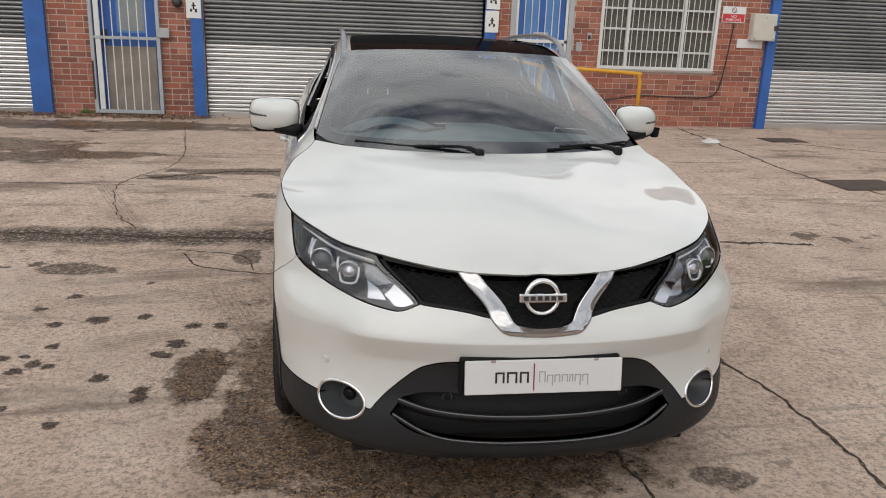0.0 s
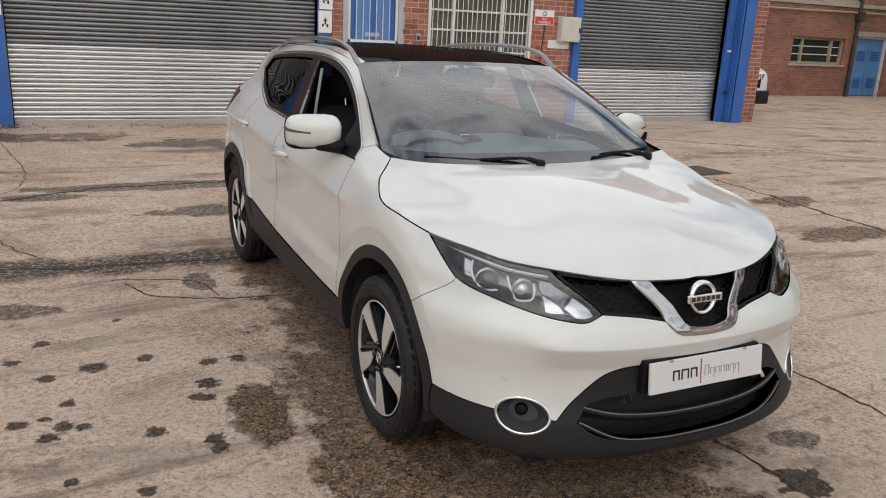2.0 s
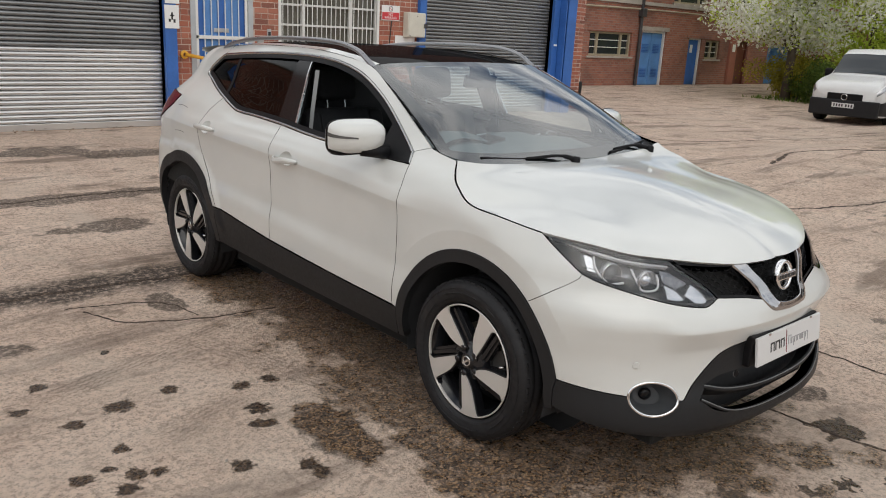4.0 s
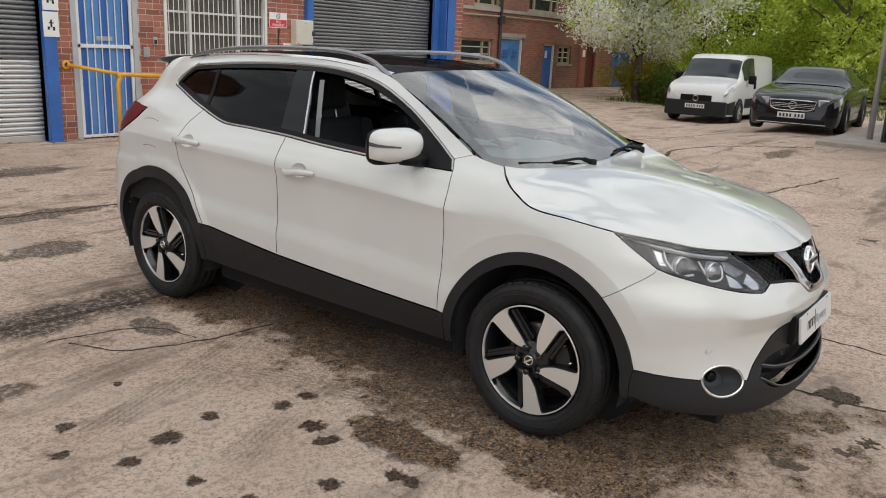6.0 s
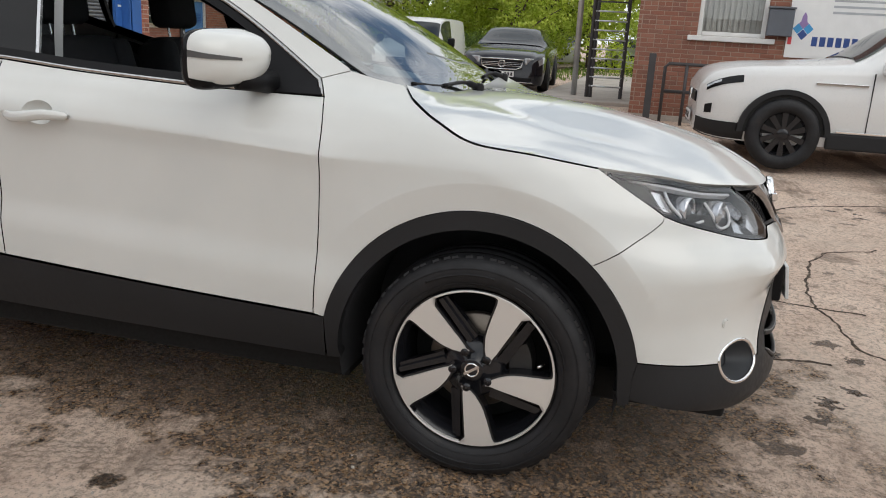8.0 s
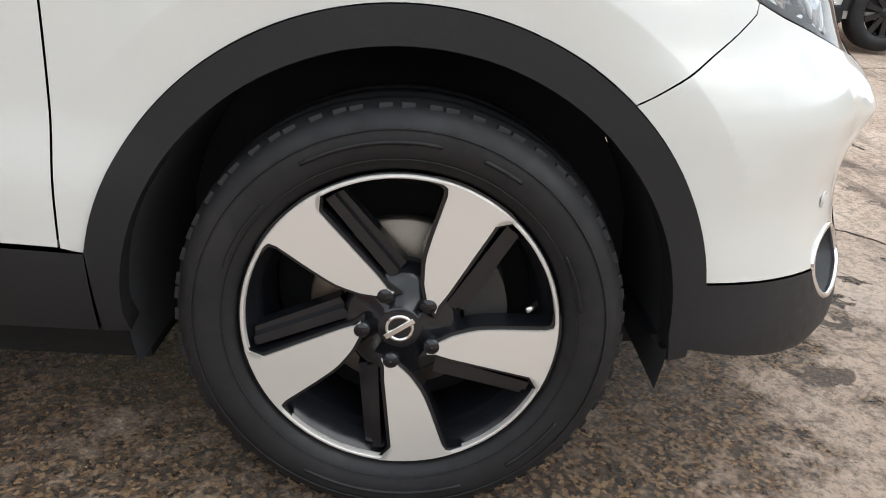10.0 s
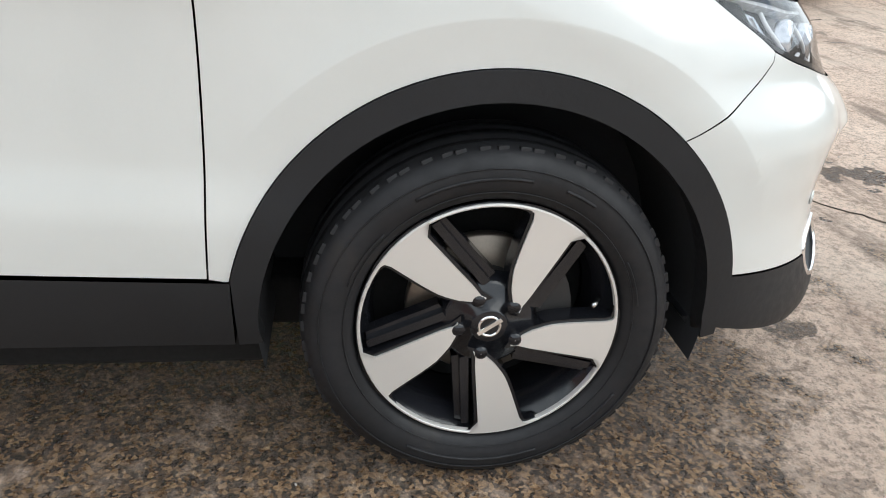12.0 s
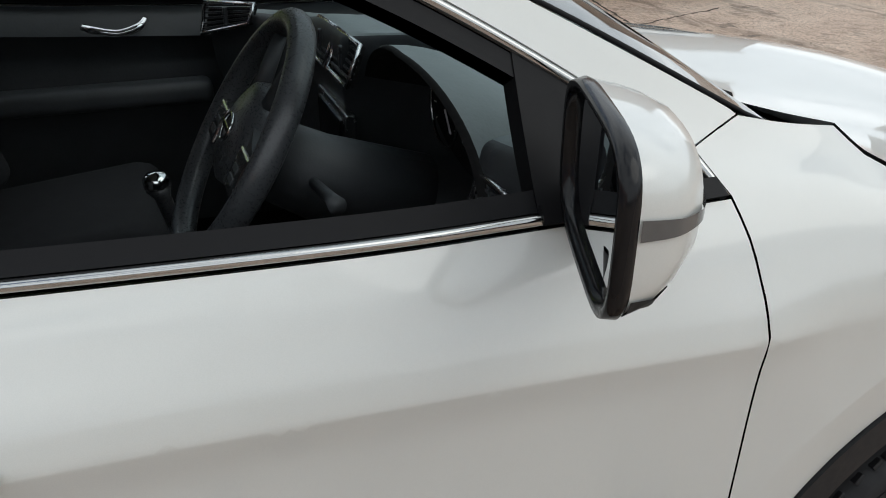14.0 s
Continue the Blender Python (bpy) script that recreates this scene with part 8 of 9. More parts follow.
for cy, cz, mt in ((-0.13, 0.40, M_CYAN), (-0.27, 0.40, M_CYAN), (-0.20, 0.47, M_MAUVE), (-0.20, 0.32, M_NAVY)):
    part("mark", prism(bmesh.new(), [(cy - 0.066, cz), (cy, cz - 0.073), (cy + 0.066, cz), (cy, cz + 0.073)], "x", -0.003, -0.001), mt, ban)
part("mark", prism(bmesh.new(), [(-0.24, 0.50), (-0.16, 0.50), (-0.17, 0.57), (-0.20, 0.63), (-0.23, 0.57)], "x", -0.0035, -0.0015), M_MAUVE, ban)
part("mark", block(-0.003, -0.001, -0.07, -0.02, 0.18, 0.29, 0), M_RED, ban)
for i in range(9):
    part("mark", block(-0.003, -0.001, -0.41 - i * 0.105, -0.335 - i * 0.105, 0.17, 0.30, 0), M_NAVY, ban)
for z in (0.62, 0.70, 0.78):
    part("mark", block(-0.003, -0.001, -1.6, -0.55, z, z + 0.03, 0), M_GREY_PAINT, ban)
rail = thing("hoop_rail", (9.2, 0, 0.17), label="dark steel hand rail before the office wall", category="railing")
for pts in (((0, -0.51, 0), (0, -0.51, 0.82), (0, -0.56, 0.87), (0, -2.2, 0.87), (0, -2.25, 0.82), (0, -2.25, 0)), ((0, -0.81, 0), (0, -0.81, 0.86)), ((0, -1.5, 0), (0, -1.5, 0.86)), ((0, -0.52, 0.48), (0, -2.24, 0.48))):
    part("tube", tube(bmesh.new(), pts, 0.024, 8), M_STEEL_BLACK, rail, smooth=True)
tagged(part("bollard", block(9.13, 9.23, -0.37, -0.27, 0.14, 1.17, 0.008), M_STEEL_BLACK), "square dark steel post before the office", "bollard")
turn = thing("turnstile", (12.6, 0.52, 0.2), label="tall dark steel turnstile gate with many rungs", category="turnstile")
for y in (-0.30, 0.26, 0.33):
    part("post", tube(bmesh.new(), [(0, y, 0), (0, y, 2.9)], 0.035, 8), M_STEEL_BLACK, turn)
for i in range(15):
    z = 0.28 + i * 0.17
    part("rung", tube(bmesh.new(), [(-0.02, -0.29, z), (-0.10, 0.0, z), (0.0, 0.32, z)], 0.017, 6), M_GREY_STEEL if i < 9 else M_STEEL_BLACK, turn)
part("threshold", block(-0.3, 0.3, -0.45, -0.1, 0.0, 0.03, 0.004), M_GREY_STEEL, turn)
tagged(part("lamp_pole", tube(bmesh.new(), [(13.0, 1.13, 0.15), (13.0, 1.17, 5.0)], 0.055, 12), M_GREY_STEEL, smooth=True), "tall galvanised steel pole at the slab edge", "pole")
fence = thing("steel_fence", (11.6, 0, 0.2), label="dark steel fence panel beside the turnstile", category="fence")
for i in range(6):
    part("rail", tube(bmesh.new(), [(0, -0.05, 0.1 + 0.5 * i), (5, -0.05, 0.1 + 0.5 * i)], 0.02, 6), M_STEEL_BLACK, fence)


# ---- vehicles ----
def round_wheel(name, parent, at, r, width, rim_mat, label, side):
    bm = lathe(bmesh.new(), [(0.04, r * 0.60), (0.0, r * 0.64), (-0.015, r * 0.80), (0.0, r * 0.95), (0.03, r), (width - 0.03, r), (width, r * 0.93), (width, r * 0.6)], "x", 40)
    w = part(name, bm, M_TYRE, parent, label, smooth=True)
    part("rim", lathe(bmesh.new(), [(0.0, r * 0.63), (0.012, r * 0.60), (0.05, r * 0.56), (0.09, r * 0.5), (0.09, 0.001)], "x", 36), M_WHEEL_BLACK if rim_mat is M_WHEEL_BLACK else M_IRON_DARK, w, smooth=True)
    for i in range(10 if rim_mat is M_WHEEL_BLACK else 7):
        a = 360 / (10 if rim_mat is M_WHEEL_BLACK else 7) * i
        bm = prism(bmesh.new(), [(-0.022, 0.05), (0.022, 0.05), (0.030, r * 0.60), (-0.030, r * 0.60)], "x", 0.012, 0.04)
        bm.transform(pose(0, 0, 0, a))
        part("spoke", bm, rim_mat, w)
    part("cap", lathe(bmesh.new(), [(0.05, 0.07), (0.008, 0.06), (0.004, 0.03), (0.002, 0.001)], "x", 20), rim_mat, w, smooth=True)
    w.matrix_basis = pose(*at, 0, 0, 0 if side < 0 else 180)
    return w


def vehicle(name, at, turn, label, stations, paint, axles, wheel_r, track, rim, glass_from, glass_to, group=""):
    """A parked vehicle, nose at y = 0 looking to -y. Stations: y, half width, sill, belt, top, half width of the top."""
    ob = thing(name, (*at, 0), turn, label, "van" if "van" in name else "car", group)
    ob.location.z = ground_z(*at)
    ys = np.array([s[0] for s in stations])
    fine_y = np.linspace(ys[0], ys[-1], 64)
    col = [glide(ys, np.array([s[i] for s in stations], float), fine_y) for i in range(1, 6)]
    rows = []
    for y, w, lo, belt, top, tw in zip(fine_y, *col):
        half = [(w * 0.80, lo), (w * 0.95, lo + 0.02), (w * 0.99, lo + 0.14), (w, lo + (belt - lo) * 0.55), (w * 0.985, belt - 0.06), (w * 0.95, belt), (tw + (w * 0.95 - tw) * 0.45, belt + (top - belt) * 0.55), (tw, top - 0.035), (tw * 0.86, top - 0.008), (tw * 0.4, top + 0.006), (0, top + 0.008)]
        rows.append([Vector((-x, y, z)) for x, z in half] + [Vector((x, y, z)) for x, z in half[-2::-1]])
    bm = bmesh.new()
    grid = [[bm.verts.new(p) for p in r] for r in rows]
    for r, s in zip(grid, grid[1:]):
        for j in range(len(r) - 1):
            bm.faces.new((r[j], r[j + 1], s[j + 1], s[j]))
    bm.faces.new(grid[0])
    bm.faces.new(grid[-1][::-1])
    body = sharp(part("body", bm, paint, ob, smooth=True), 50)
    n = len(rows[0])
    # glass follows the shell, a little proud of it
    i0, i1 = (int(np.argmin(abs(fine_y - v))) for v in glass_from)
    side_i0, side_i1 = (int(np.argmin(abs(fine_y - v))) for v in glass_to)
    ws = []
    for i in range(i0, i1 + 1):
        r = rows[i]
        ws.append([p + Vector((0, -0.012, 0.010)) for p in r[7:n - 7]])
    strip_part("windscreen", ws, M_PANE, ob)
    for sg in (-1, 1):
        g = []
        for i in range(side_i0, side_i1 + 1):
            r = rows[i] if sg < 0 else rows[i][::-1]
            a, b, c = r[5], r[6], r[7]
            lo, hi = a.lerp(b, 0.10), b.lerp(c, 0.85)
            g.append([p + Vector((0.010 * sg, 0, 0)) for p in (lo, b, hi)])
        strip_part("side_glass", g, M_PANE, ob)
    for ya in axles:
        for sg in (-1, 1):
            round_wheel("wheel", ob, (sg * track, ya, wheel_r), wheel_r, 0.21, rim, "black alloy wheel" if rim is M_WHEEL_BLACK else "", sg)
            w = float(np.interp(ya, fine_y, col[0]))
            arcp = [(ya + (wheel_r + 0.06) * math.cos(t), wheel_r + (wheel_r + 0.06) * math.sin(t)) for t in (math.pi * i / 20 for i in range(21))]
            # solid near-black half-disc paints the shaded arch hollow onto the shell
            part("wheel_arch", prism(bmesh.new(), arcp, "x", sg * (w * 0.86), sg * (w + 0.004)), M_VOID, ob, "near-black half-disc for the shade in the wheel arch")
    return ob, rows, fine_y


def band(name, ob, shell, along, y0, y1, lo, hi, material, label="", proud=0.006):
    """Two strips laid on the flanks of a shell from y0 to y1; lo and hi: a place on its section (whole numbers are its corners)."""
    n = len(shell[0])
    for sg in (-1, 1):
        rows = []
        for y, sec in zip(along, shell):
            if y0 <= y <= y1:
                sec = sec if sg < 0 else sec[::-1]
                row = []
                for q in np.linspace(lo, hi, 5):
                    a = int(min(q, n - 2))
                    p = sec[a].lerp(sec[a + 1], q - a)
                    row.append(p + Vector((sg * proud, -proud * (0.8 if y < 0.3 else 0), 0)))
                rows.append(row)
        strip_part(name, rows, material, ob, label)


def nose_parts(ob, w, z_lamp, z_grille, z_plate, lamp_mat, dark=None, grille=(0.5, 0.12), lamp_y=0.06, lamp_in=0.24, lamp_turn=24):
    for sg in (-1, 1) if lamp_mat else ():
        lamp = block(-0.17, 0.17, -0.03, 0.05, -0.07, 0.07, 0.025)
        lamp.transform(pose(sg * (w - lamp_in), lamp_y, z_lamp, -12, 0, sg * lamp_turn))
        part("headlamp", lamp, lamp_mat, ob, "clear headlamp", smooth=False)
    part("grille", block(-grille[0], grille[0], -0.022, 0.05, z_grille - grille[1], z_grille + grille[1], 0.02), M_GRILLE, ob)
    ring = [(0.07 * math.cos(a), -0.03, z_grille + 0.07 * math.sin(a)) for a in (2 * math.pi * i / 20 for i in range(20))]
    part("badge", tube(bmesh.new(), ring, 0.008, 6, True), M_CHROME, ob, smooth=True)
    pl = part("number_plate", block(-0.26, 0.26, -0.045, -0.03, z_plate - 0.055, z_plate + 0.055, 0.003), M_PLATE, ob, "white number plate with dark bars")
    for i in range(7):
        x = -0.22 + i * 0.064 + (0.03 if i > 3 else 0)
        part("mark", block(x, x + 0.034, -0.0475, -0.0452, z_plate - 0.032, z_plate + 0.032, 0), M_INK, pl)
    if dark:
        part("bumper", block(-w + 0.04, w - 0.04, -0.035, 0.10, dark[0], dark[1], 0.03), M_CLAD, ob, "black plastic bumper")


M_LAMP_CLEAR = plain("clear_lamp_silver", (0.45, 0.46, 0.47), 0.14, 0.6, vary=0.2, scale=14)
M_VAN_WHITE = plain("van_white_paint", (0.66, 0.66, 0.65), 0.3, vary=0.012, Coat_Weight=0.6)
M_BLACK_PAINT = plain("black_car_paint", (0.006, 0.006, 0.010), 0.10, vary=0.1, Specular_IOR_Level=0.6)
van_st = [(0.0, .74, .26, .80, .82, .66), (.12, .84, .22, .92, .96, .74), (.55, .90, .20, 1.05, 1.10, .78), (.95, .91, .20, 1.10, 1.20, .76), (1.45, .91, .20, 1.12, 1.72, .70), (1.8, .915, .20, 1.12, 1.82, .74), (3.6, .915, .20, 1.12, 1.84, .76), (4.3, .90, .24, 1.12, 1.80, .74), (4.39, .86, .34, 1.1, 1.72, .70)]
v, shell, along = vehicle("panel_van", (17.5, 6.15), -88, "small white panel van with black bumper parked by the hedge", van_st, M_VAN_WHITE, (.86, 3.6), .315, .945, M_GREY_STEEL, (.97, 1.36), (1.25, 2.2), "parked vehicles")
nose_parts(v, .86, .80, .66, .46, None, (.20, .60), (.42, .09))
band("headlamp", v, shell, along, 0.0, 0.36, 3.9, 5.2, M_LAMP_CLEAR, "clear headlamp")
band("lower_bumper", v, shell, along, 0.0, 0.50, 0.0, 2.9, M_CLAD, "black plastic bumper", 0.010)
band("rubbing_strip", v, shell, along, 1.3, 4.2, 2.2, 2.9, M_CLAD, "black rubbing strip")
for yy in (1.22, 2.25):
    band("door_seam", v, shell, along, yy, yy + 0.08, 1.5, 5.0, M_TRIM, "", 0.003)
for sg in (-1, 1):
    cushion("door_mirror", (.20, .14, .24), pose(sg * 1.02, 1.42, 1.18), v, M_TRIM)
    part("handle", block(min(sg * .90, sg * .945), max(sg * .90, sg * .945), 2.08, 2.18, .92, 1.10, 0.01), M_TRIM, v)
sedan_st = [(0.0, .66, .17, .60, .62, .55), (.15, .82, .13, .70, .74, .66), (.6, .88, .13, .80, .84, .72), (1.45, .89, .13, .88, .93, .72), (2.2, .895, .13, .90, 1.29, .56), (2.8, .895, .13, .91, 1.33, .57), (3.5, .89, .14, .92, 1.24, .56), (4.2, .88, .20, .95, 1.02, .66), (4.55, .84, .25, .92, .96, .62), (4.7, .74, .35, .85, .88, .58)]
v, shell, along = vehicle("black_coupe", (13.45, 2.68), -86, "glossy black coupe parked beside the white van", sedan_st, M_BLACK_PAINT, (.83, 3.59), .325, .92, M_SATIN, (1.5, 2.3), (1.9, 3.6), "parked vehicles")
nose_parts(v, .80, .62, .56, .36, M_LAMP_CLEAR, None, (.42, .10), 0.10, 0.20, 35)
band("headlamp", v, shell, along, 0.02, 0.40, 3.7, 4.9, M_LAMP_CLEAR, "clear headlamp")
band("side_sill", v, shell, along, 1.3, 3.1, 0.3, 1.6, M_TRIM)
for z in (.515, .548, .581):
    part("chrome_slat", block(-0.40, 0.40, -0.034, -0.022, z, z + .010, 0.003), M_CHROME, v)
rim = [(-.44, -.03, .652), (0, -.034, .660), (.44, -.03, .652), (.40, -.03, .50), (.30, -.03, .462), (0, -.034, .455), (-.30, -.03, .462), (-.40, -.03, .50)]
part("grille_surround", tube(bmesh.new(), rim, 0.011, 6, True), M_CHROME, v, "chrome grille surround", smooth=True)
part("lower_intake", block(-.62, .62, -0.03, 0.06, .20, .30, 0.02), M_GRILLE, v)
part("lower_trim", block(-.66, .66, -0.04, -0.01, .195, .21, 0.004), M_CHROME, v)
suv_st = [(0.0, .70, .32, .78, .84, .64), (.10, .82, .28, .88, .98, .72), (.35, .90, .25, .97, 1.06, .76), (.9, .945, .24, 1.02, 1.11, .77), (1.45, .95, .25, 1.06, 1.16, .72), (2.15, .95, .26, 1.08, 1.56, .60), (2.8, .95, .27, 1.12, 1.60, .60), (3.7, .94, .28, 1.18, 1.52, .58), (4.2, .90, .32, 1.20, 1.40, .56), (4.36, .82, .40, 1.12, 1.22, .54)]
v, shell, along = vehicle("white_suv", (7.00, -0.85), 182, "white sports utility car with black wheels parked across the yard", suv_st, M_VAN_WHITE, (.87, 3.53), .37, .985, M_WHEEL_BLACK, (1.5, 2.25), (1.95, 4.0), "parked vehicles")
nose_parts(v, .86, .83, .68, .45, None, None, (.46, .06))
band("headlamp", v, shell, along, 0.02, 0.44, 3.85, 4.55, M_GLOSS, "dark slim headlamp")
band("lamp_strip", v, shell, along, 0.04, 0.26, 4.02, 4.42, M_LAMP_CLEAR, "", 0.009)
band("lower_bumper", v, shell, along, 0.0, 0.50, 0.0, 2.25, M_CLAD, "black lower bumper", 0.010)
for sg in (-1, 1):
    for ya in (.87, 3.53):
        ring = [(ya + q * math.cos(t), .37 + q * math.sin(t)) for q, ts in ((.465, range(21)), (.41, range(20, -1, -1))) for t in (math.pi * i / 20 for i in ts)]
        part("arch_cladding", prism(bmesh.new(), ring, "x", sg * .90, sg * .968), M_CLAD, v, "black wheel arch")
band("corner_intake", v, shell, along, 0.06, 0.20, 2.6, 3.1, M_GRILLE, "", 0.007)
for sg in (-1, 1):
    part("sill_cladding", block(min(sg * .90, sg * .965), max(sg * .90, sg * .965), 1.30, 3.10, .25, .42, 0.02), M_CLAD, v, "black sill cladding")
    part("sill_strip", block(min(sg * .955, sg * .972), max(sg * .955, sg * .972), 1.38, 3.0, .425, .445, 0.003), M_CHROME, v)
    part("wing_vent", block(min(sg * .94, sg * .958), max(sg * .94, sg * .958), 1.12, 1.62, .90, .925, 0.004), M_CHROME, v)
    for y in (1.66, 2.72):
        part("door_seam", block(min(sg * .930, sg * .953), max(sg * .930, sg * .953), y, y + 0.008, .43, 1.04, 0), M_VOID, v)
    part("handle", block(min(sg * .945, sg * .968), max(sg * .945, sg * .968), 2.40, 2.62, .93, .955, 0.006), M_VAN_WHITE, v)
    mir = cushion("door_mirror", (.22, .12, .15), pose(sg * 1.0, 1.78, 1.10), v, M_VAN_WHITE)
v, shell, along = vehicle("white_van", (12.95, 11.35), 0, "white van with dark grille standing behind the works", van_st, M_VAN_WHITE, (.86, 3.6), .33, .945, M_GREY_STEEL, (.97, 1.55), (1.25, 2.2), "parked vehicles")
nose_parts(v, .86, .84, .68, .42, M_LAMP_IN, (.20, .52), (.5, .10))
v, shell, along = vehicle("white_suv", (34.0, 4.0), -85, "white car parked far off behind the fence", suv_st, M_VAN_WHITE, (.87, 3.53), .35, .98, M_SATIN, (1.5, 2.25), (1.95, 4.0), "parked vehicles")
nose_parts(v, .86, .80, .68, .45, M_LAMP_IN, None, (.46, .06))
for x, y in ((31.5, 0.4), (30.0, 6.0)):
    v, shell, along = vehicle("silver_car", (x, y), -80, "silver car parked far off beyond the hedge", sedan_st, M_GREY_STEEL, (.83, 3.59), .32, .92, M_SATIN, (1.5, 2.3), (1.9, 3.6), "parked vehicles")
    nose_parts(v, .80, .62, .56, .36, M_LAMP_IN, None, (.42, .10))
# raised slab beside the coupe
tagged(part("pavement", block(11.6, 24, -0.04, 1.75, 0.10, 0.27, 0.02), M_CONCRETE), "raised concrete slab with a kerb beside the turnstile", "pavement", kind="structure")


# ---- trees, hedge and grass ----
def leaf_material(name, a, b, c):
    k = Mat(name, rough=0.6)
    rnd = k.node("NewGeometry").outputs["Random Per Island"]
    k.set("Base Color", k.ramp(rnd, (0.0, a), (0.5, b), (1.0, c)))
    thin = k.node("BsdfTranslucent", Color=k.b.inputs["Base Color"].links[0].from_socket)
    both = k.node("MixShader", Fac=0.5)
    k.t.links.new(k.b.outputs[0], both.inputs[1])
    k.t.links.new(thin.outputs[0], both.inputs[2])
    k.t.links.new(both.outputs[0], k.t.nodes["Material Output"].inputs["Surface"])
    return k.m


M_LEAF_FRESH = leaf_material("fresh_spring_leaves", (0.28, 0.38, 0.035), (0.46, 0.56, 0.07), (0.62, 0.70, 0.16))
M_LEAF_DARK = leaf_material("hedge_leaves", (0.05, 0.09, 0.015), (0.10, 0.16, 0.025), (0.18, 0.25, 0.04))
M_LEAF_GOLD = leaf_material("golden_leaves", (0.22, 0.20, 0.02), (0.36, 0.31, 0.03), (0.46, 0.42, 0.06))
M_BLOSSOM = leaf_material("white_blossom", (0.60, 0.62, 0.50), (0.78, 0.78, 0.70), (0.86, 0.85, 0.82))
M_BARK = plain("tree_bark", (0.085, 0.065, 0.048), 0.9, vary=0.35, scale=5, bump=0.8)
M_GRASS = leaf_material("grass_blades", (0.07, 0.13, 0.015), (0.13, 0.21, 0.03), (0.20, 0.28, 0.05))


def leaf_cloud(name, parent, blobs, count, size, material, seed):
    """Many small leaves scattered through uneven clumps, as one mesh."""
    r = np.random.RandomState(seed)
    vol = np.array([b[3] * b[4] * b[5] for b in blobs])
    pick = r.choice(len(blobs), count, p=vol / vol.sum())
    B = np.array(blobs, float)[pick]
    d = r.normal(size=(count, 3))
    d /= np.linalg.norm(d, axis=1)[:, None]
    rad = r.uniform(0.35, 1.0, count) ** 0.5
    c = B[:, :3] + d * B[:, 3:6] * rad[:, None] * (1 + 0.18 * r.normal(size=(count, 1)))
    u = r.normal(size=(count, 3))
    u /= np.linalg.norm(u, axis=1)[:, None]
    w = np.cross(u, r.normal(size=(count, 3)))
    w /= np.linalg.norm(w, axis=1)[:, None]
    s = size * r.uniform(0.6, 1.4, (count, 1))
    v = np.stack([c - u * s, c - w * s * 0.5, c + u * s, c + w * s * 0.5], 1).reshape(-1, 3)
    me = bpy.data.meshes.new(name)
    me.from_pydata(v.tolist(), [], [(4 * i, 4 * i + 1, 4 * i + 2, 4 * i + 3) for i in range(count)])
    me.materials.append(material)
    ob = new(name, me)
    ob.parent = parent
    return ob


def tree(at, height, spread, crown_low, material, count, label, seed, size=0.06, extra=None):
    r = random.Random(seed)
    gz = ground_z(*at)
    ob = thing("tree", (*at, gz), 0, label, "tree", "trees beyond the yard")
    tips = []
    part("trunk", tube(bmesh.new(), [(0, 0, 0), (0.05, 0.02, height * 0.2), (0.0, 0.08, height * 0.4), (0.1, 0.0, height * 0.7)], [0.17, 0.14, 0.11, 0.05], 10), M_BARK, ob, smooth=True)
    for i in range(9):
        a = i * 2.4 + r.random()
        z0 = crown_low * 0.7 + (height * 0.6 - crown_low * 0.7) * i / 9
        reach = spread * r.uniform(0.55, 0.95)
        p = [(0.03, 0.03, z0), (reach * 0.45 * math.cos(a), reach * 0.45 * math.sin(a), z0 + height * 0.13), (reach * math.cos(a), reach * math.sin(a), z0 + height * r.uniform(0.12, 0.26))]
        part("limb", tube(bmesh.new(), spline(p, 4), [0.06, 0.055, 0.05, 0.045, 0.04, 0.03, 0.025, 0.02, 0.015], 6), M_BARK, ob, smooth=True)
        tips.append(p[1])
        tips.append(p[2])
    blobs = []
    for x, y, z in tips:
        for _ in range(3):
            q = spread * r.uniform(0.14, 0.30)
            blobs.append((x + r.gauss(0, spread * 0.16), y + r.gauss(0, spread * 0.16), max(crown_low + 0.2, z + r.gauss(0.2, height * 0.08)), q, q, q * r.uniform(0.6, 0.9)))
    for _ in range(8):
        q = spread * r.uniform(0.2, 0.34)
        blobs.append((r.gauss(0, spread * 0.35), r.gauss(0, spread * 0.35), height * r.uniform(0.65, 0.95), q, q, q * 0.75))
    leaf_cloud("crown", ob, blobs, count, size, material, seed)
    if extra:
        leaf_cloud("blossom", ob, blobs, int(count * 3.2), size * 1.05, extra, seed + 50)
    return ob


tree((24.5, 11.0), 6.8, 3.3, 1.75, M_LEAF_FRESH, 9000, "hawthorn tree covered in white blossom", 3, 0.06, M_BLOSSOM)
tree((31, 7.2), 9.5, 3.8, 1.0, M_LEAF_FRESH, 16000, "tall tree in fresh yellow-green spring leaf", 5, 0.08)
tree((35, 12.5), 10.0, 4.5, 1.2, M_LEAF_FRESH, 14000, "tall tree in fresh yellow-green spring leaf", 7, 0.09)
tree((33, 2.5), 9.0, 3.8, 1.6, M_LEAF_FRESH, 15000, "tall tree in fresh yellow-green spring leaf", 9, 0.08)
tree((38, -3.0), 10.0, 4.8, 1.6, M_LEAF_FRESH, 13000, "tall tree in fresh yellow-green spring leaf", 11, 0.09)
tree((27.5, 4.8), 6.0, 2.4, 0.6, M_LEAF_FRESH, 12000, "small bushy tree in yellow-green leaf", 13, 0.07)
tree((43, 5.5), 11.0, 5.5, 1.0, M_LEAF_DARK, 14000, "large dark green tree far beyond the hedge", 15, 0.12)
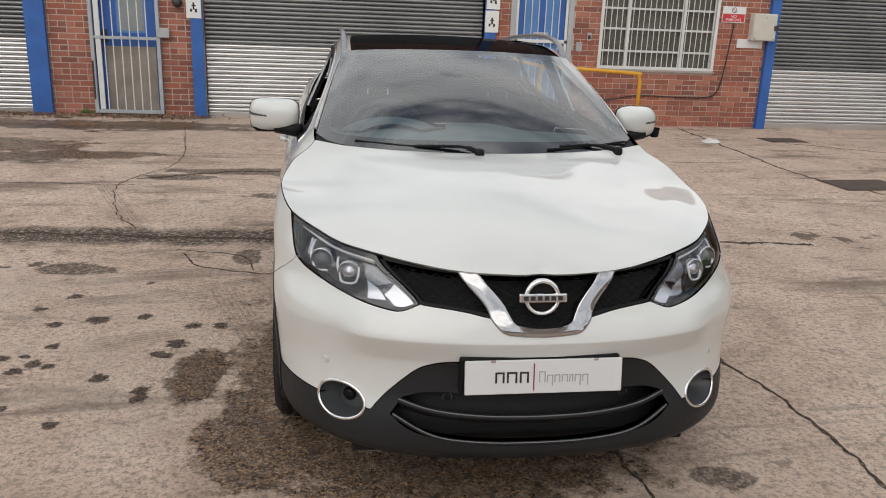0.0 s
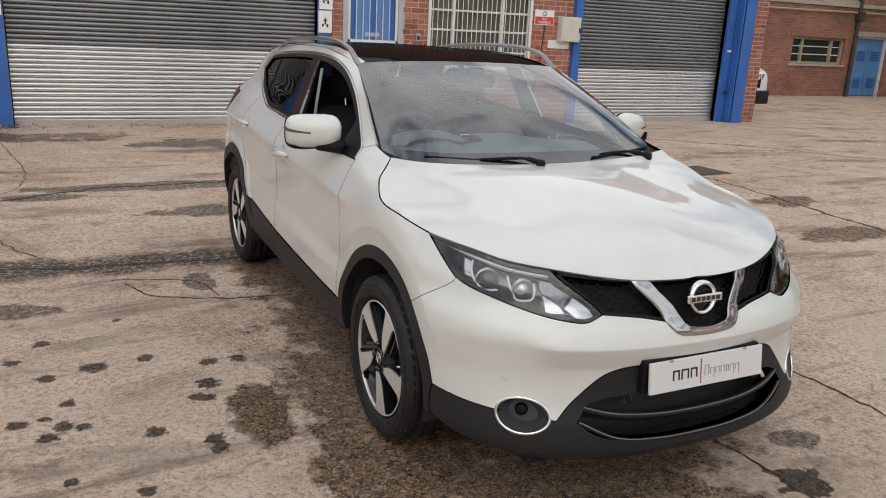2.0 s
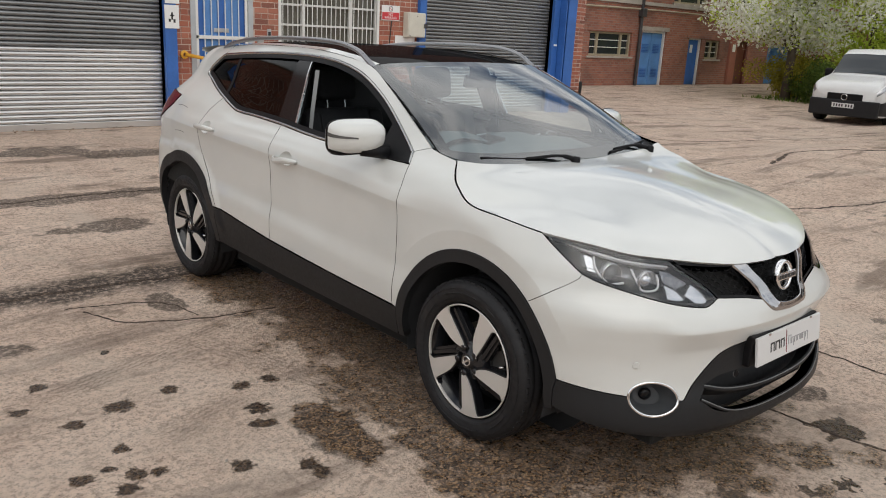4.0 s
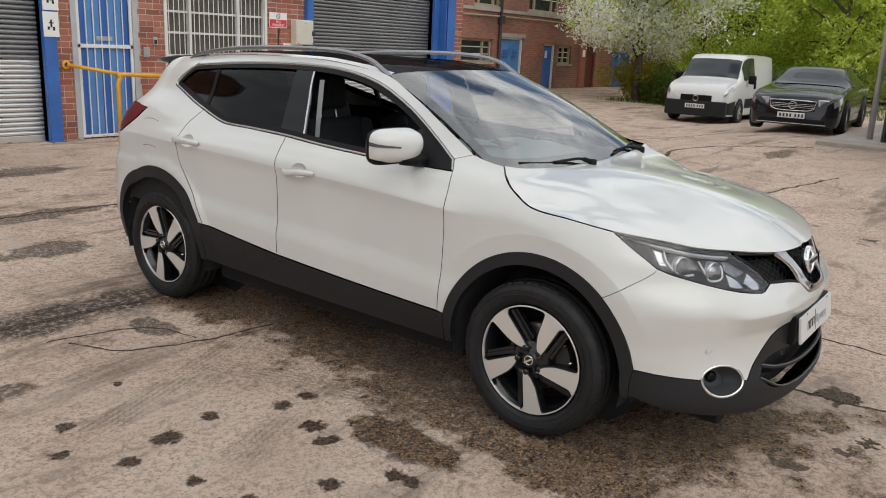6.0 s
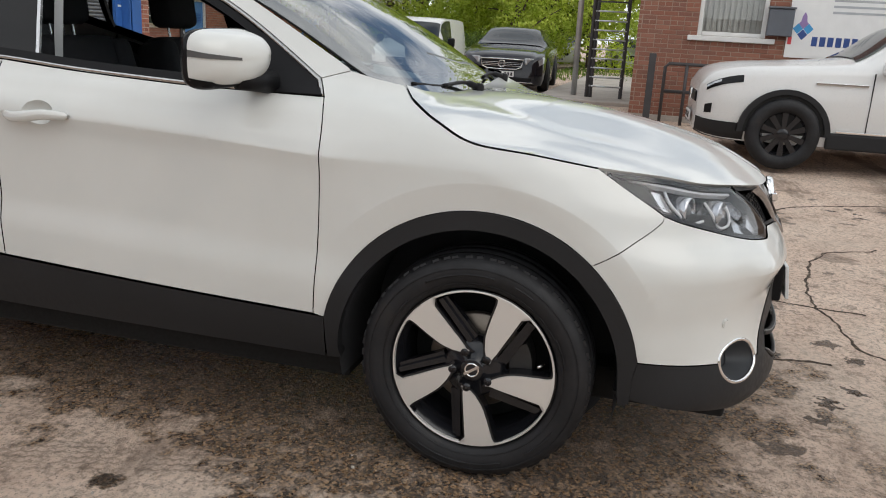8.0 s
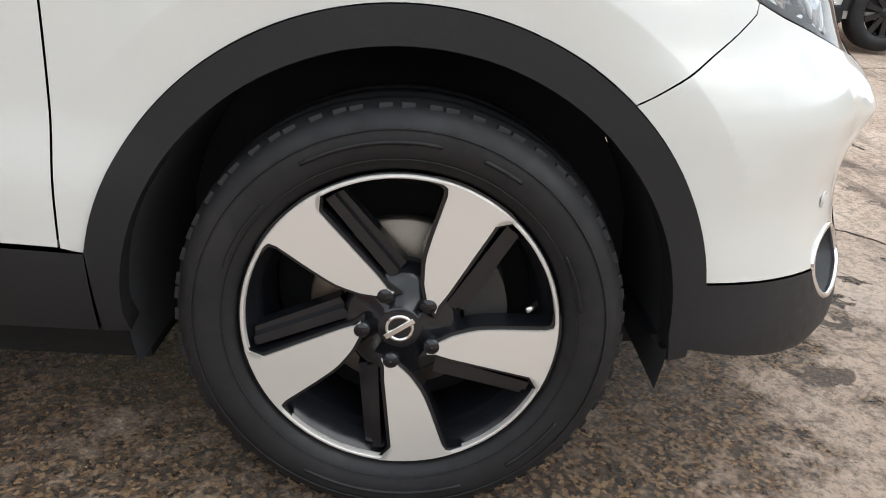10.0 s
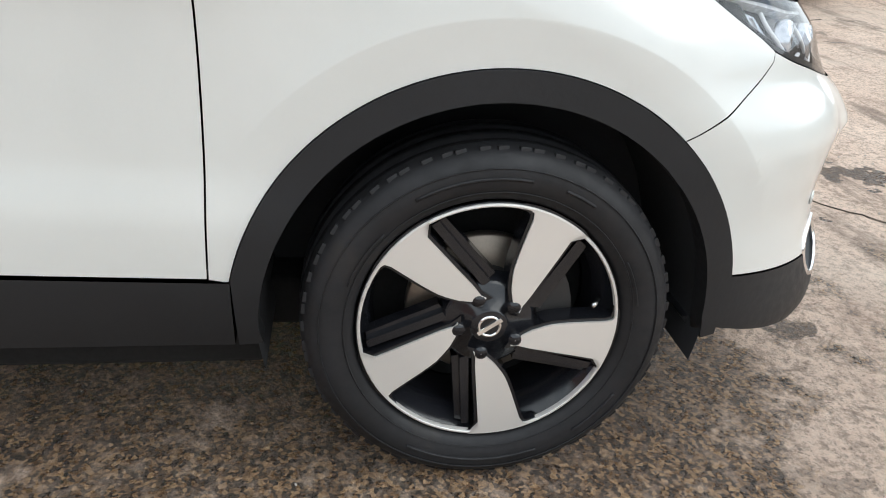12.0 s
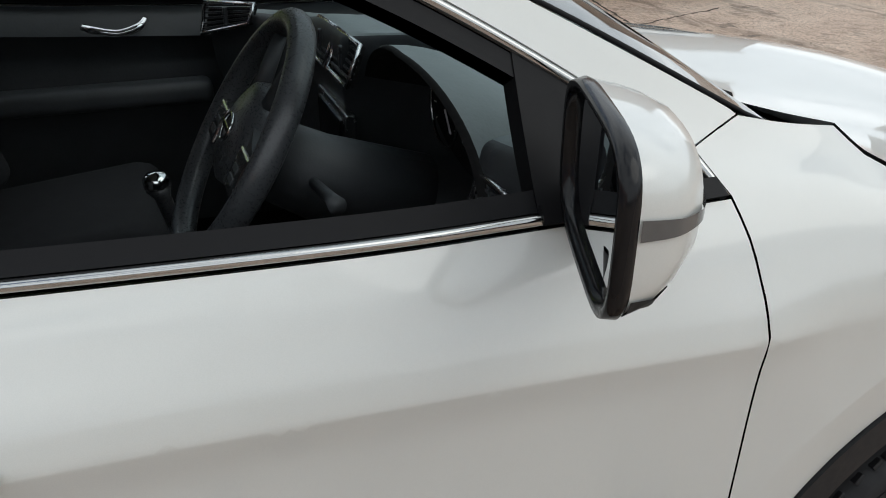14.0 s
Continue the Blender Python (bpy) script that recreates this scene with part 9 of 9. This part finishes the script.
tree((46, 14), 11.0, 5.5, 1.0, M_LEAF_DARK, 12000, "large dark green tree far beyond the hedge", 17, 0.12)
tree((46, -5), 11.0, 5.5, 1.0, M_LEAF_DARK, 12000, "large dark green tree far beyond the hedge", 19, 0.12)
rr = random.Random(2)
woods = thing("woodland", (0, 0, 0), 0, "bright spring woodland closing the view behind the car park", "trees", kind="stuff")
far_blobs = [(rr.uniform(42, 54), rr.uniform(-14, 24), rr.uniform(0.5, 9.5), rr.uniform(1.2, 2.4), rr.uniform(1.2, 2.4), rr.uniform(1.0, 1.8)) for _ in range(110)]
leaf_cloud("foliage", woods, far_blobs, 42000, 0.24, M_LEAF_FRESH, 61)
low_blobs = [(rr.uniform(29, 34), rr.uniform(-6, 13), rr.uniform(0.2, 2.2), rr.uniform(0.6, 1.1), rr.uniform(0.6, 1.1), rr.uniform(0.5, 0.8)) for _ in range(70)]
leaf_cloud("undergrowth", woods, low_blobs, 30000, 0.08, M_LEAF_FRESH, 63)
hedge = thing("hedge", (0, 0, 0), 0, "clipped green hedge behind the parked van", "hedge")
blobs = []
for i in range(60):
    t = i / 59
    x, y = 24.6 - 3.2 * t, 10.6 - 7.3 * t
    blobs.append((x + rr.gauss(0, 0.3), y, ground_z(x, y) + rr.uniform(0.3, 1.15), 0.55, 0.45, 0.42))
leaf_cloud("foliage", hedge, blobs, 46000, 0.042, M_LEAF_DARK, 31)
bm = bmesh.new()
for i in range(12):
    t = i / 11
    x, y = 24.6 - 3.2 * t, 10.6 - 7.3 * t
    tube(bm, [(x, y, ground_z(x, y)), (x + 0.1, y, ground_z(x, y) + 1.0)], 0.03, 5)
part("stems", bm, M_BARK, hedge)
bush = thing("bush", (0, 0, 0), 0, "golden yellow rounded bush at the hedge end", "bush")
leaf_cloud("foliage", bush, [(24.9 + rr.gauss(0, 0.35), 11.3 + rr.gauss(0, 0.4), rr.uniform(0.25, 1.1), 0.5, 0.5, 0.42) for _ in range(14)], 9000, 0.04, M_LEAF_GOLD, 33)
part("stems", tube(bmesh.new(), [(24.9, 11.3, -0.12), (24.95, 11.3, 0.9)], 0.05, 6), M_BARK, bush)
r = np.random.RandomState(5)
n = 26000
c = np.stack([r.uniform(20, 46, n), r.uniform(-7, 3.2, n), np.full(n, 0.16)], 1)
c[: n // 3, 0] = r.uniform(23.5, 40, n // 3)
c[: n // 3, 1] = r.uniform(3, 12, n // 3)
c[: n // 3, 2] = -0.12
lean = r.normal(0, 0.04, (n, 2))
h = r.uniform(0.05, 0.16, n)
w = r.normal(0, 0.02, (n, 2))
v = np.stack([np.c_[c[:, :2] - w, c[:, 2]], np.c_[c[:, :2] + w, c[:, 2]], np.c_[c[:, :2] + lean, c[:, 2] + h]], 1).reshape(-1, 3)
me = bpy.data.meshes.new("grass")
me.from_pydata(v.tolist(), [], [(3 * i, 3 * i + 1, 3 * i + 2) for i in range(n)])
me.materials.append(M_GRASS)
tagged(new("grass", me), "rough green grass verge under the trees", "grass", kind="stuff")
bm = block(20, 60, -20, 3.2, -0.3, 0.17, 0)
tagged(part("verge", bm, plain("verge_soil", (0.07, 0.10, 0.03), 0.95, vary=0.4, scale=1.5)), "grassy verge beyond the kerb", "ground", kind="structure")
